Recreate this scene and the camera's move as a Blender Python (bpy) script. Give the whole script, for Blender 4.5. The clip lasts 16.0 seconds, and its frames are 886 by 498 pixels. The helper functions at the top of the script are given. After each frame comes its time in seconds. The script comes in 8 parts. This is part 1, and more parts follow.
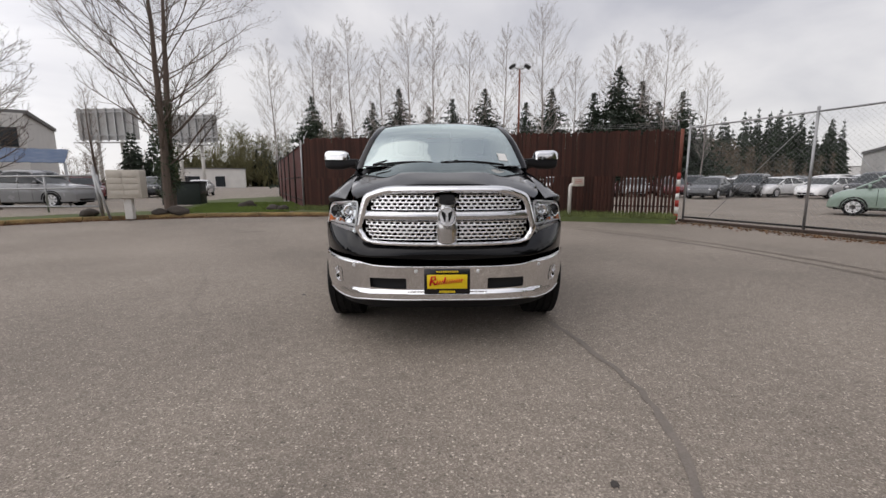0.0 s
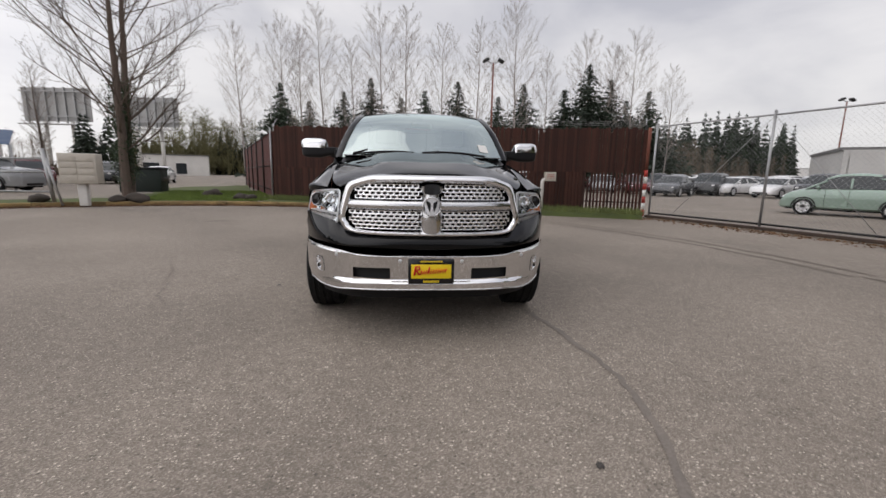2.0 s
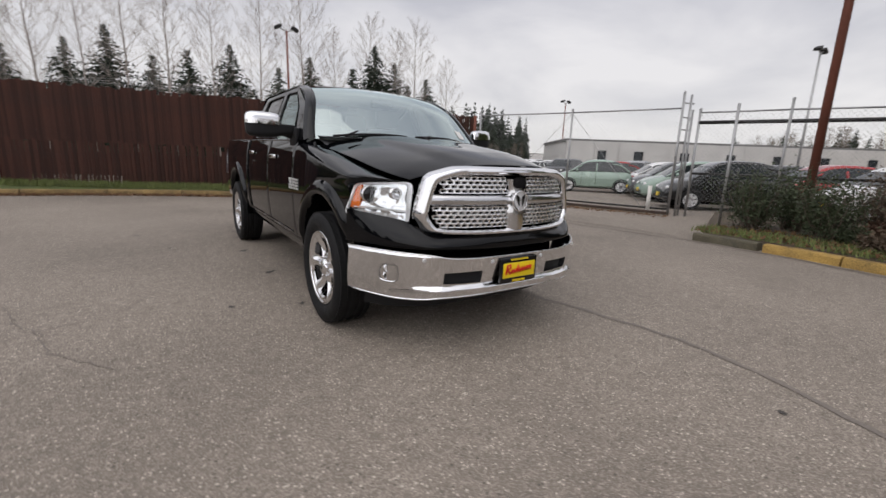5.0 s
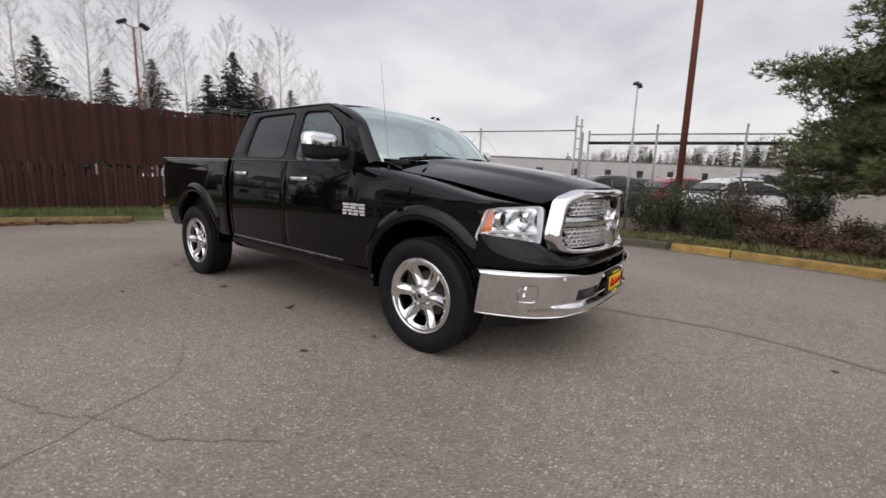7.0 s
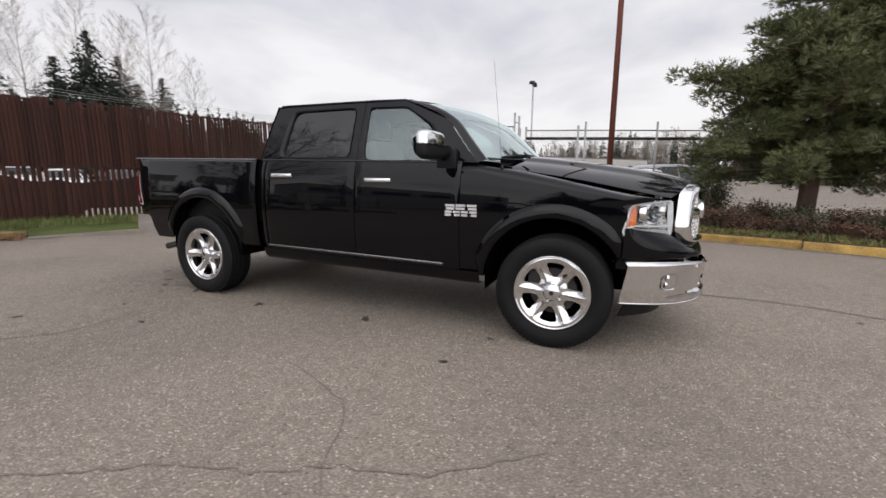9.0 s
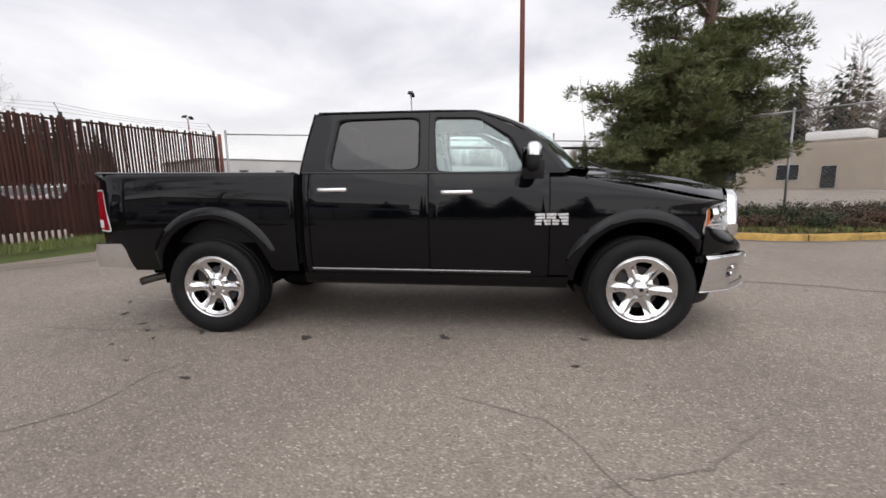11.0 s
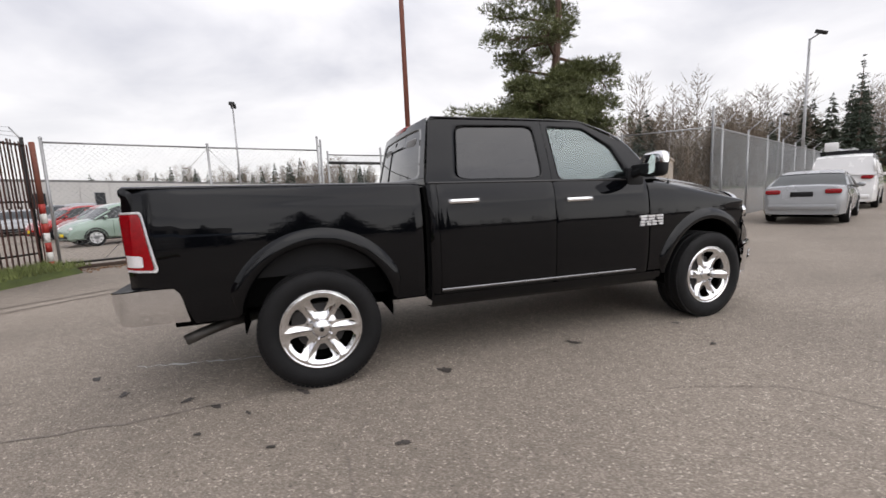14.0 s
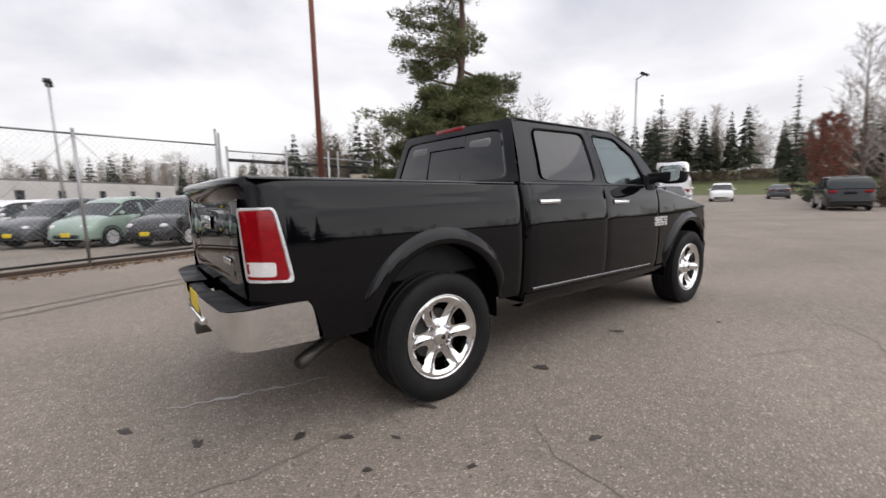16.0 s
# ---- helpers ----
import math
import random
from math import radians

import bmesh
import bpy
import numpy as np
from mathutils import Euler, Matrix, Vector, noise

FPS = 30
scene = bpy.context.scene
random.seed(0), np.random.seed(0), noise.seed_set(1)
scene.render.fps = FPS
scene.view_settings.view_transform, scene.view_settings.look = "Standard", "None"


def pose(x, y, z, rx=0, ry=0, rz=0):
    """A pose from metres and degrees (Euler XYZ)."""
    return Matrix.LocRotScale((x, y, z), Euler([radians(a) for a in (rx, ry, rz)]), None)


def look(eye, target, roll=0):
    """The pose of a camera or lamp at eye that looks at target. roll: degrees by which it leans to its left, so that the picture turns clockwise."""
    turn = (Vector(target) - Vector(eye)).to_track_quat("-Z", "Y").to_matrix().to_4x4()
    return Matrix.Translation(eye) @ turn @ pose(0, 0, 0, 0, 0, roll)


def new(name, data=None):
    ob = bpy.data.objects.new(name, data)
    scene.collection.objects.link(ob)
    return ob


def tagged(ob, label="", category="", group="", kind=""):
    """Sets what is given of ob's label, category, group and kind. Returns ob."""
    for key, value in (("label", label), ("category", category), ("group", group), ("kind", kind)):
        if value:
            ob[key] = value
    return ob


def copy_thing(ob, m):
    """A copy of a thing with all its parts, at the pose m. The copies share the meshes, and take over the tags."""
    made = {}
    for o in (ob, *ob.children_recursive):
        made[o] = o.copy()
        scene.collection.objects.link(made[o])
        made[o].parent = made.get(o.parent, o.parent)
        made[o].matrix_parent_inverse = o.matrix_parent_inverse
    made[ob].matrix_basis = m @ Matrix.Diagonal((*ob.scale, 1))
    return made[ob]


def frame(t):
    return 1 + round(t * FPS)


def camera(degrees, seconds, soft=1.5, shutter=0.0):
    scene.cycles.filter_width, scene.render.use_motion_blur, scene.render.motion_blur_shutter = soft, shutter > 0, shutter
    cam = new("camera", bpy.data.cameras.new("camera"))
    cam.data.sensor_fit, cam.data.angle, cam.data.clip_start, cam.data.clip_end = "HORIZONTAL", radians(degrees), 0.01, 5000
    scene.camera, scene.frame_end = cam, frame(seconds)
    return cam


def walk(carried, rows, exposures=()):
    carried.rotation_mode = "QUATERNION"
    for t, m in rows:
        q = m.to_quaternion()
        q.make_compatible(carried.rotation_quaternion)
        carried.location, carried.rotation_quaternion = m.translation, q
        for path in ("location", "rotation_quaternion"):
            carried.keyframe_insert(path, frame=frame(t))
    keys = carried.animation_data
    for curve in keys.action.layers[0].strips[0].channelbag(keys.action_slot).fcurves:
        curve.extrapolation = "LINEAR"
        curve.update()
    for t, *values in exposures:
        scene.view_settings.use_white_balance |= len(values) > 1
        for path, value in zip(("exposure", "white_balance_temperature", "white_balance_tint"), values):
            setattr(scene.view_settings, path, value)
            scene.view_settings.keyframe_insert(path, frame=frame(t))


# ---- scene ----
cam = camera(92.8, 16.0, soft=1.5, shutter=0.5)

PATH = [
    (0, (-0.086, -3.889, 1.213), (-0.046, -1.914, 0.898), -0.2),
    (0.5, (-0.082, -3.887, 1.207), (-0.041, -1.914, 0.887), -0.1),
    (1, (-0.066, -3.887, 1.207), (-0.06, -1.911, 0.9), -0.1),
    (1.5, (-0.066, -3.884, 1.211), (0.018, -1.906, 0.925), -0.1),
    (2, (-0.183, -3.889, 1.191), (-0.003, -1.928, 0.845), 1.1),
    (2.5, (-0.433, -3.889, 1.177), (-0.15, -1.943, 0.811), 0.4),
    (3, (-0.668, -3.789, 1.157), (-0.283, -1.854, 0.831), 0.9),
    (3.5, (-0.949, -3.578, 1.156), (-0.453, -1.676, 0.786), 0.8),
    (4, (-1.319, -3.448, 1.162), (-0.64, -1.613, 0.745), 2.6),
    (4.2, (-1.457, -3.377, 1.18), (-0.662, -1.593, 0.749), 2.8),
    (6.3, (-2.73, -2.254, 1.225), (-1.357, -0.834, 0.909), 2.1),
    (6.5, (-2.865, -2.159, 1.227), (-1.445, -0.782, 0.925), 2.5),
    (7, (-3.169, -1.878, 1.235), (-1.603, -0.678, 0.904), 1.6),
    (7.5, (-3.377, -1.523, 1.226), (-1.759, -0.395, 0.896), 0.2),
    (8, (-3.634, -1.177, 1.238), (-1.908, -0.212, 0.938), 0.3),
    (8.5, (-3.819, -0.819, 1.236), (-2.052, 0.061, 0.916), 0.5),
    (10.8, (-4.329, 1.057, 1.278), (-2.37, 1.293, 0.949), -1.0),
    (11, (-4.343, 1.235, 1.277), (-2.377, 1.428, 0.964), -1.0),
    (11.5, (-4.321, 1.672, 1.279), (-2.341, 1.737, 1.001), -1.2),
    (12, (-4.34, 2.108, 1.291), (-2.365, 1.982, 1.004), -3.1),
    (12.5, (-4.262, 2.504, 1.284), (-2.294, 2.265, 1.021), -3.1),
    (13, (-4.155, 2.893, 1.302), (-2.202, 2.516, 1.092), -1.4),
    (13.5, (-4.065, 3.305, 1.304), (-2.161, 2.74, 1.066), -2.0),
    (14, (-3.881, 3.678, 1.287), (-2.007, 3.029, 1.028), -2.6),
    (14.5, (-3.724, 4.077, 1.281), (-1.897, 3.302, 1.031), -1.7),
    (15, (-3.535, 4.448, 1.286), (-1.77, 3.547, 1.015), -2.1),
    (15.5, (-3.256, 4.773, 1.293), (-1.558, 3.747, 1.046), -1.3),
    (16, (-3.017, 5.139, 1.299), (-1.45, 3.923, 1.045), -1.5),
]
EXPOSURES = [(0, 0.09, 6750, 11), (4.2, 0.11, 6750, 11), (6.3, 0.15, 6750, 11), (8.7, 0.28, 6750, 11), (10.8, 0.46, 6750, 11), (16, 0.48, 6750, 11)]
walk(cam, [(t, look(eye, target, roll)) for t, eye, target, roll in PATH], EXPOSURES)

# ---- world and light ----
world = bpy.data.worlds.new("overcast")
scene.world = world
world.use_nodes = True
wn, wl = world.node_tree.nodes, world.node_tree.links
wn.clear()
SUN_ELEV, SUN_AZ = 52, 240
sky = wn.new("ShaderNodeTexSky")
sky.sky_type, sky.sun_disc = "NISHITA", False
sky.sun_elevation, sky.sun_rotation = radians(SUN_ELEV), radians(SUN_AZ)
coord = wn.new("ShaderNodeTexCoord")
sep = wn.new("ShaderNodeSeparateXYZ")
wl.new(coord.outputs["Generated"], sep.inputs[0])
# cloud deck: the view direction is laid on a plane overhead, so that clouds shrink towards the horizon
up = wn.new("ShaderNodeMath"); up.operation = "MAXIMUM"; up.inputs[1].default_value = 0.0
wl.new(sep.outputs["Z"], up.inputs[0])
add = wn.new("ShaderNodeMath"); add.operation = "ADD"; add.inputs[1].default_value = 0.22
wl.new(up.outputs[0], add.inputs[0])
dx = wn.new("ShaderNodeMath"); dx.operation = "DIVIDE"
dy = wn.new("ShaderNodeMath"); dy.operation = "DIVIDE"
wl.new(sep.outputs["X"], dx.inputs[0]); wl.new(add.outputs[0], dx.inputs[1])
wl.new(sep.outputs["Y"], dy.inputs[0]); wl.new(add.outputs[0], dy.inputs[1])
comb = wn.new("ShaderNodeCombineXYZ")
wl.new(dx.outputs[0], comb.inputs[0]); wl.new(dy.outputs[0], comb.inputs[1])
cloud = wn.new("ShaderNodeTexNoise")
cloud.inputs["Scale"].default_value, cloud.inputs["Detail"].default_value = 1.15, 7.0
cloud.inputs["Roughness"].default_value, cloud.inputs["Distortion"].default_value = 0.5, 0.35
wl.new(comb.outputs[0], cloud.inputs["Vector"])
ramp = wn.new("ShaderNodeValToRGB")
ramp.color_ramp.elements[0].position, ramp.color_ramp.elements[0].color = 0.36, (0.46, 0.48, 0.56, 1)
ramp.color_ramp.elements[1].position, ramp.color_ramp.elements[1].color = 0.60, (0.77, 0.78, 0.83, 1)
wl.new(cloud.outputs["Fac"], ramp.inputs["Fac"])
hor = wn.new("ShaderNodeMapRange")
hor.inputs["From Min"].default_value, hor.inputs["From Max"].default_value = 0.02, 0.42
hor.inputs["To Min"].default_value, hor.inputs["To Max"].default_value = 0.75, 0.0
wl.new(sep.outputs["Z"], hor.inputs["Value"])
pale = wn.new("ShaderNodeMixRGB")
pale.inputs["Color2"].default_value = (0.765, 0.765, 0.775, 1)
wl.new(hor.outputs[0], pale.inputs["Fac"]); wl.new(ramp.outputs["Color"], pale.inputs["Color1"])
bg_cloud, bg_sky, both, out = (wn.new("ShaderNodeBackground"), wn.new("ShaderNodeBackground"), wn.new("ShaderNodeAddShader"), wn.new("ShaderNodeOutputWorld"))
# an overcast sky is brighter overhead than at the horizon
zen = wn.new("ShaderNodeMapRange")
zen.inputs["From Min"].default_value, zen.inputs["From Max"].default_value = 0.36, 1.0
zen.inputs["To Min"].default_value, zen.inputs["To Max"].default_value = 0.93, 1.36
wl.new(sep.outputs["Z"], zen.inputs["Value"])
# the deck is thinner, and so brighter, on the side where the sun stands
toward = wn.new("ShaderNodeVectorMath"); toward.operation = "DOT_PRODUCT"
toward.inputs[1].default_value = (-0.95, -0.25, 0.12)
wl.new(coord.outputs["Generated"], toward.inputs[0])
lit = wn.new("ShaderNodeMapRange")
lit.interpolation_type = "SMOOTHSTEP"
lit.inputs["From Min"].default_value, lit.inputs["From Max"].default_value = 0.05, 1.0
lit.inputs["To Min"].default_value, lit.inputs["To Max"].default_value = 1.0, 1.85
wl.new(toward.outputs["Value"], lit.inputs["Value"])
level = wn.new("ShaderNodeMath"); level.operation = "MULTIPLY"
wl.new(zen.outputs[0], level.inputs[0]); wl.new(lit.outputs[0], level.inputs[1])
wl.new(level.outputs[0], bg_cloud.inputs["Strength"])
wl.new(pale.outputs[0], bg_cloud.inputs["Color"]); wl.new(sky.outputs[0], bg_sky.inputs["Color"])
bg_sky.inputs["Strength"].default_value = 0.006
wl.new(bg_cloud.outputs[0], both.inputs[0]); wl.new(bg_sky.outputs[0], both.inputs[1]); wl.new(both.outputs[0], out.inputs[0])

sun_data = bpy.data.lights.new("sun", "SUN")
sun_data.energy, sun_data.angle, sun_data.color = 0.5, radians(75), (1.0, 0.96, 0.9)
sun = new("sun", sun_data)
sun.matrix_basis = pose(0, 0, 40, 90 - SUN_ELEV, 0, 180 - SUN_AZ)


# ---- materials ----
def mat(name, color, rough=0.6, metal=0.0, vary=0.15, scale=6.0, fine=60.0, bump=0.1, rand=0.0, coat=0.0, spec=0.5, rough_vary=0.1, sheen=None):
    """A painted, plastic, wooden, mineral or metal surface: two scales of tone, fine relief, and a shade of its own for each object (rand)."""
    m = bpy.data.materials.new(name)
    m.use_nodes = True
    n, l = m.node_tree.nodes, m.node_tree.links
    b = n["Principled BSDF"]
    b.inputs["Metallic"].default_value = metal
    b.inputs["Coat Weight"].default_value = coat
    b.inputs["Coat Roughness"].default_value = 0.03
    b.inputs["Specular IOR Level"].default_value = spec
    tc = n.new("ShaderNodeTexCoord")
    big, small = n.new("ShaderNodeTexNoise"), n.new("ShaderNodeTexNoise")
    big.inputs["Scale"].default_value, big.inputs["Detail"].default_value = scale, 4
    small.inputs["Scale"].default_value, small.inputs["Detail"].default_value = fine, 3
    l.new(tc.outputs["Object"], big.inputs["Vector"]); l.new(tc.outputs["Object"], small.inputs["Vector"])
    s = n.new("ShaderNodeMath"); s.operation = "ADD"
    l.new(big.outputs["Fac"], s.inputs[0]); l.new(small.outputs["Fac"], s.inputs[1])
    last = s.outputs[0]
    lo, hi = 1 - vary, 1 + vary
    mr = n.new("ShaderNodeMapRange")
    mr.inputs["From Min"].default_value, mr.inputs["From Max"].default_value = 0.6, 1.4
    mr.inputs["To Min"].default_value, mr.inputs["To Max"].default_value = lo, hi
    l.new(last, mr.inputs["Value"])
    val = mr.outputs[0]
    if rand:
        oi = n.new("ShaderNodeObjectInfo")
        rr = n.new("ShaderNodeMapRange")
        rr.inputs["To Min"].default_value, rr.inputs["To Max"].default_value = 1 - rand, 1 + rand
        l.new(oi.outputs["Random"], rr.inputs["Value"])
        mu = n.new("ShaderNodeMath"); mu.operation = "MULTIPLY"
        l.new(val, mu.inputs[0]); l.new(rr.outputs[0], mu.inputs[1])
        val = mu.outputs[0]
    vm = n.new("ShaderNodeVectorMath"); vm.operation = "SCALE"
    vm.inputs[0].default_value = color[:3]
    l.new(val, vm.inputs["Scale"])
    l.new(vm.outputs[0], b.inputs["Base Color"])
    rm = n.new("ShaderNodeMapRange")
    rm.inputs["From Min"].default_value, rm.inputs["From Max"].default_value = 0.3, 0.7
    rm.inputs["To Min"].default_value, rm.inputs["To Max"].default_value = max(0.02, rough - rough_vary), min(1, rough + rough_vary)
    l.new(big.outputs["Fac"], rm.inputs["Value"]); l.new(rm.outputs[0], b.inputs["Roughness"])
    if bump:
        bp = n.new("ShaderNodeBump")
        bp.inputs["Strength"].default_value, bp.inputs["Distance"].default_value = bump, 0.01
        l.new(small.outputs["Fac"], bp.inputs["Height"]); l.new(bp.outputs[0], b.inputs["Normal"])
    return m


def asphalt(name, base, pebble):
    """Worn asphalt: fine grit in an even binder, sparse bright and dark chippings, large stains, and a rough relief."""
    m = bpy.data.materials.new(name)
    m.use_nodes = True
    n, l = m.node_tree.nodes, m.node_tree.links
    b = n["Principled BSDF"]
    tc = n.new("ShaderNodeTexCoord")
    def tex(kind, scale, detail=0):
        t = n.new(kind)
        t.inputs["Scale"].default_value = scale
        if detail:
            t.inputs["Detail"].default_value = detail
        l.new(tc.outputs["Object"], t.inputs["Vector"])
        return t
    def math_(op, a, c):
        q = n.new("ShaderNodeMath"); q.operation = op
        for k, v in enumerate((a, c)):
            if isinstance(v, float):
                q.inputs[k].default_value = v
            else:
                l.new(v, q.inputs[k])
        return q.outputs[0]
    grit, chip, dark = tex("ShaderNodeTexVoronoi", 150), tex("ShaderNodeTexVoronoi", 62), tex("ShaderNodeTexVoronoi", 41)
    big, mid, patch = tex("ShaderNodeTexNoise", 0.45, 6), tex("ShaderNodeTexNoise", 11, 5), tex("ShaderNodeTexNoise", 0.16, 3)
    c1 = n.new("ShaderNodeValToRGB")
    c1.color_ramp.elements[0].position, c1.color_ramp.elements[0].color = 0.05, (*[c * 0.74 for c in base], 1)
    c1.color_ramp.elements[1].position, c1.color_ramp.elements[1].color = 0.97, (*pebble, 1)
    e = c1.color_ramp.elements.new(0.6); e.color = (*base, 1)
    s1 = n.new("ShaderNodeSeparateColor"); l.new(grit.outputs["Color"], s1.inputs[0]); l.new(s1.outputs[0], c1.inputs["Fac"])
    last = c1.outputs[0]
    for vor, size, rare, tone, mix in ((chip, 0.34, 0.83, [min(1, c * 1.7) for c in pebble], 0.8), (dark, 0.30, 0.86, [c * 0.35 for c in base], 0.6)):
        s2 = n.new("ShaderNodeSeparateColor"); l.new(vor.outputs["Color"], s2.inputs[0])
        on = math_("MULTIPLY", math_("LESS_THAN", vor.outputs["Distance"], size), math_("GREATER_THAN", s2.outputs[1], rare))
        mx = n.new("ShaderNodeMixRGB"); mx.inputs["Color2"].default_value = (*tone, 1)
        l.new(math_("MULTIPLY", on, mix), mx.inputs["Fac"]); l.new(last, mx.inputs["Color1"])
        last = mx.outputs[0]
    tone = math_("ADD", math_("ADD", big.outputs["Fac"], math_("MULTIPLY", mid.outputs["Fac"], 0.6)), math_("MULTIPLY", patch.outputs["Fac"], 0.5))
    mr = n.new("ShaderNodeMapRange")
    mr.inputs["From Min"].default_value, mr.inputs["From Max"].default_value = 0.72, 1.38
    mr.inputs["To Min"].default_value, mr.inputs["To Max"].default_value = 0.74, 1.26
    l.new(tone, mr.inputs["Value"])
    vm = n.new("ShaderNodeVectorMath"); vm.operation = "SCALE"
    l.new(last, vm.inputs[0]); l.new(mr.outputs[0], vm.inputs["Scale"]); l.new(vm.outputs[0], b.inputs["Base Color"])
    b.inputs["Roughness"].default_value = 0.82
    b.inputs["Specular IOR Level"].default_value = 0.3
    bp = n.new("ShaderNodeBump"); bp.inputs["Strength"].default_value, bp.inputs["Distance"].default_value = 0.4, 0.006
    l.new(grit.outputs["Distance"], bp.inputs["Height"]); l.new(bp.outputs[0], b.inputs["Normal"])
    return m


def glass(name, tint, gloss=0.05, base=0.04, sheen=(1, 1, 1)):
    """A thin pane: it lets tinted light through and mirrors by Fresnel."""
    m = bpy.data.materials.new(name)
    m.use_nodes = True
    n, l = m.node_tree.nodes, m.node_tree.links
    n.remove(n["Principled BSDF"])
    tr, gl, mx, fr = n.new("ShaderNodeBsdfTransparent"), n.new("ShaderNodeBsdfGlossy"), n.new("ShaderNodeMixShader"), n.new("ShaderNodeFresnel")
    tr.inputs["Color"].default_value = (*tint, 1)
    gl.inputs["Roughness"].default_value = gloss
    gl.inputs["Color"].default_value = (*sheen, 1)
    fr.inputs["IOR"].default_value = 1.5
    a = n.new("ShaderNodeMath"); a.operation = "ADD"; a.use_clamp = True; a.inputs[1].default_value = base
    l.new(fr.outputs[0], a.inputs[0]); l.new(a.outputs[0], mx.inputs["Fac"])
    l.new(tr.outputs[0], mx.inputs[1]); l.new(gl.outputs[0], mx.inputs[2]); l.new(mx.outputs[0], n["Material Output"].inputs["Surface"])
    return m


ASPHALT = asphalt("worn_asphalt", (0.222, 0.188, 0.155), (0.33, 0.285, 0.24))
LOT = asphalt("lot_asphalt", (0.17, 0.16, 0.155), (0.36, 0.34, 0.32))
PAINT = mat("black_clearcoat_paint", (0.0022, 0.0024, 0.0032), 0.5, 0.0, 0.12, 3, 900, 0.0, coat=1.0, spec=0.0, rough_vary=0.03)
PAINT.node_tree.nodes["Principled BSDF"].inputs["Coat IOR"].default_value = 1.36
CHROME = mat("chrome", (0.78, 0.78, 0.79), 0.05, 1.0, 0.04, 4, 40, 0.0, rough_vary=0.02)
CHROME_SOFT = mat("satin_chrome", (0.62, 0.62, 0.63), 0.16, 1.0, 0.06, 5, 60, 0.02, rough_vary=0.04)
BLACK_PLASTIC = mat("black_plastic", (0.010, 0.010, 0.011), 0.55, 0, 0.2, 8, 300, 0.06, spec=0.25)
GLOSS_BLACK = mat("gloss_black_plastic", (0.006, 0.006, 0.007), 0.12, 0, 0.1, 8, 300, 0.0, rough_vary=0.03)
DARK = mat("dark_underside", (0.004, 0.004, 0.004), 0.95, 0, 0.3, 6, 80, 0.1, spec=0.0)
RUBBER = mat("tyre_rubber", (0.0065, 0.0065, 0.007), 0.7, 0, 0.25, 10, 150, 0.12, spec=0.25)
STEEL_DARK = mat("cast_iron", (0.09, 0.085, 0.08), 0.5, 0.8, 0.3, 20, 150, 0.1)
GLASS_CLEAR = glass("clear_tinted_glass", (0.80, 0.92, 0.90), 0.01, 0.11, (0.86, 0.98, 0.97))
GLASS_SCREEN = glass("windscreen_glass", (0.30, 0.39, 0.38), 0.01, 0.38, (0.86, 0.98, 0.97))
GLASS_DARK = glass("privacy_glass", (0.022, 0.023, 0.025), 0.01, 0.02)
LENS = glass("clear_lens", (0.93, 0.95, 0.96), 0.01, 0.02)


# ---- building helpers ----
def part(name, bm, material, parent=None, label="", smooth=35):
    """Links a bmesh as one mesh object, under a thing or a part if one is given."""
    if smooth:
        lim = radians(smooth)
        for f in bm.faces:
            f.smooth = True
        for e in bm.edges:
            if len(e.link_faces) == 2 and e.calc_face_angle(0) > lim:
                e.smooth = False
    me = bpy.data.meshes.new(name)
    bm.to_mesh(me)
    bm.free()
    for x in material if isinstance(material, (list, tuple)) else [material]:
        me.materials.append(x)
    ob = new(name, me)
    if parent is not None:
        ob.parent = parent
    if label:
        tagged(ob, label)
    return ob


def thing(name, label, category, group="", m=None, kind=""):
    ob = new(name)
    ob.empty_display_size = 0.2
    if m is not None:
        ob.matrix_basis = m
    return tagged(ob, label, category, group, kind)


def grid(bm, fn, nu, nv, close_u=False, mi=0):
    """A sheet of quads: fn(u, v) for u, v from 0 to 1."""
    rows = [[bm.verts.new(fn(i / nu, j / nv)) for j in range(nv + 1)] for i in range(nu if close_u else nu + 1)]
    for i in range(nu):
        a, b = rows[i], rows[(i + 1) % len(rows)]
        for j in range(nv):
            f = bm.faces.new((a[j], b[j], b[j + 1], a[j + 1]))
            f.material_index = mi
    return rows


def box(bm, x0, y0, z0, x1, y1, z1, m=None, bevel=0.0, mi=0):
    """A box between two corners, its edges rounded by bevel."""
    r = bmesh.ops.create_cube(bm, size=1.0)
    vs = r["verts"]
    for v in vs:
        v.co = Vector((x0 + (v.co.x + 0.5) * (x1 - x0), y0 + (v.co.y + 0.5) * (y1 - y0), z0 + (v.co.z + 0.5) * (z1 - z0)))
    fs = {f for v in vs for f in v.link_faces}
    if bevel:
        es = list({e for v in vs for e in v.link_edges})
        o = bmesh.ops.bevel(bm, geom=es, offset=bevel, segments=2, affect="EDGES", profile=0.5)
        vs = list({v for v in o["verts"]} | {v for v in vs if v.is_valid})
        fs = {f for v in vs for f in v.link_faces}
    for f in fs:
        f.material_index = mi
    if m is not None:
        bmesh.ops.transform(bm, matrix=m, verts=vs)
    return vs


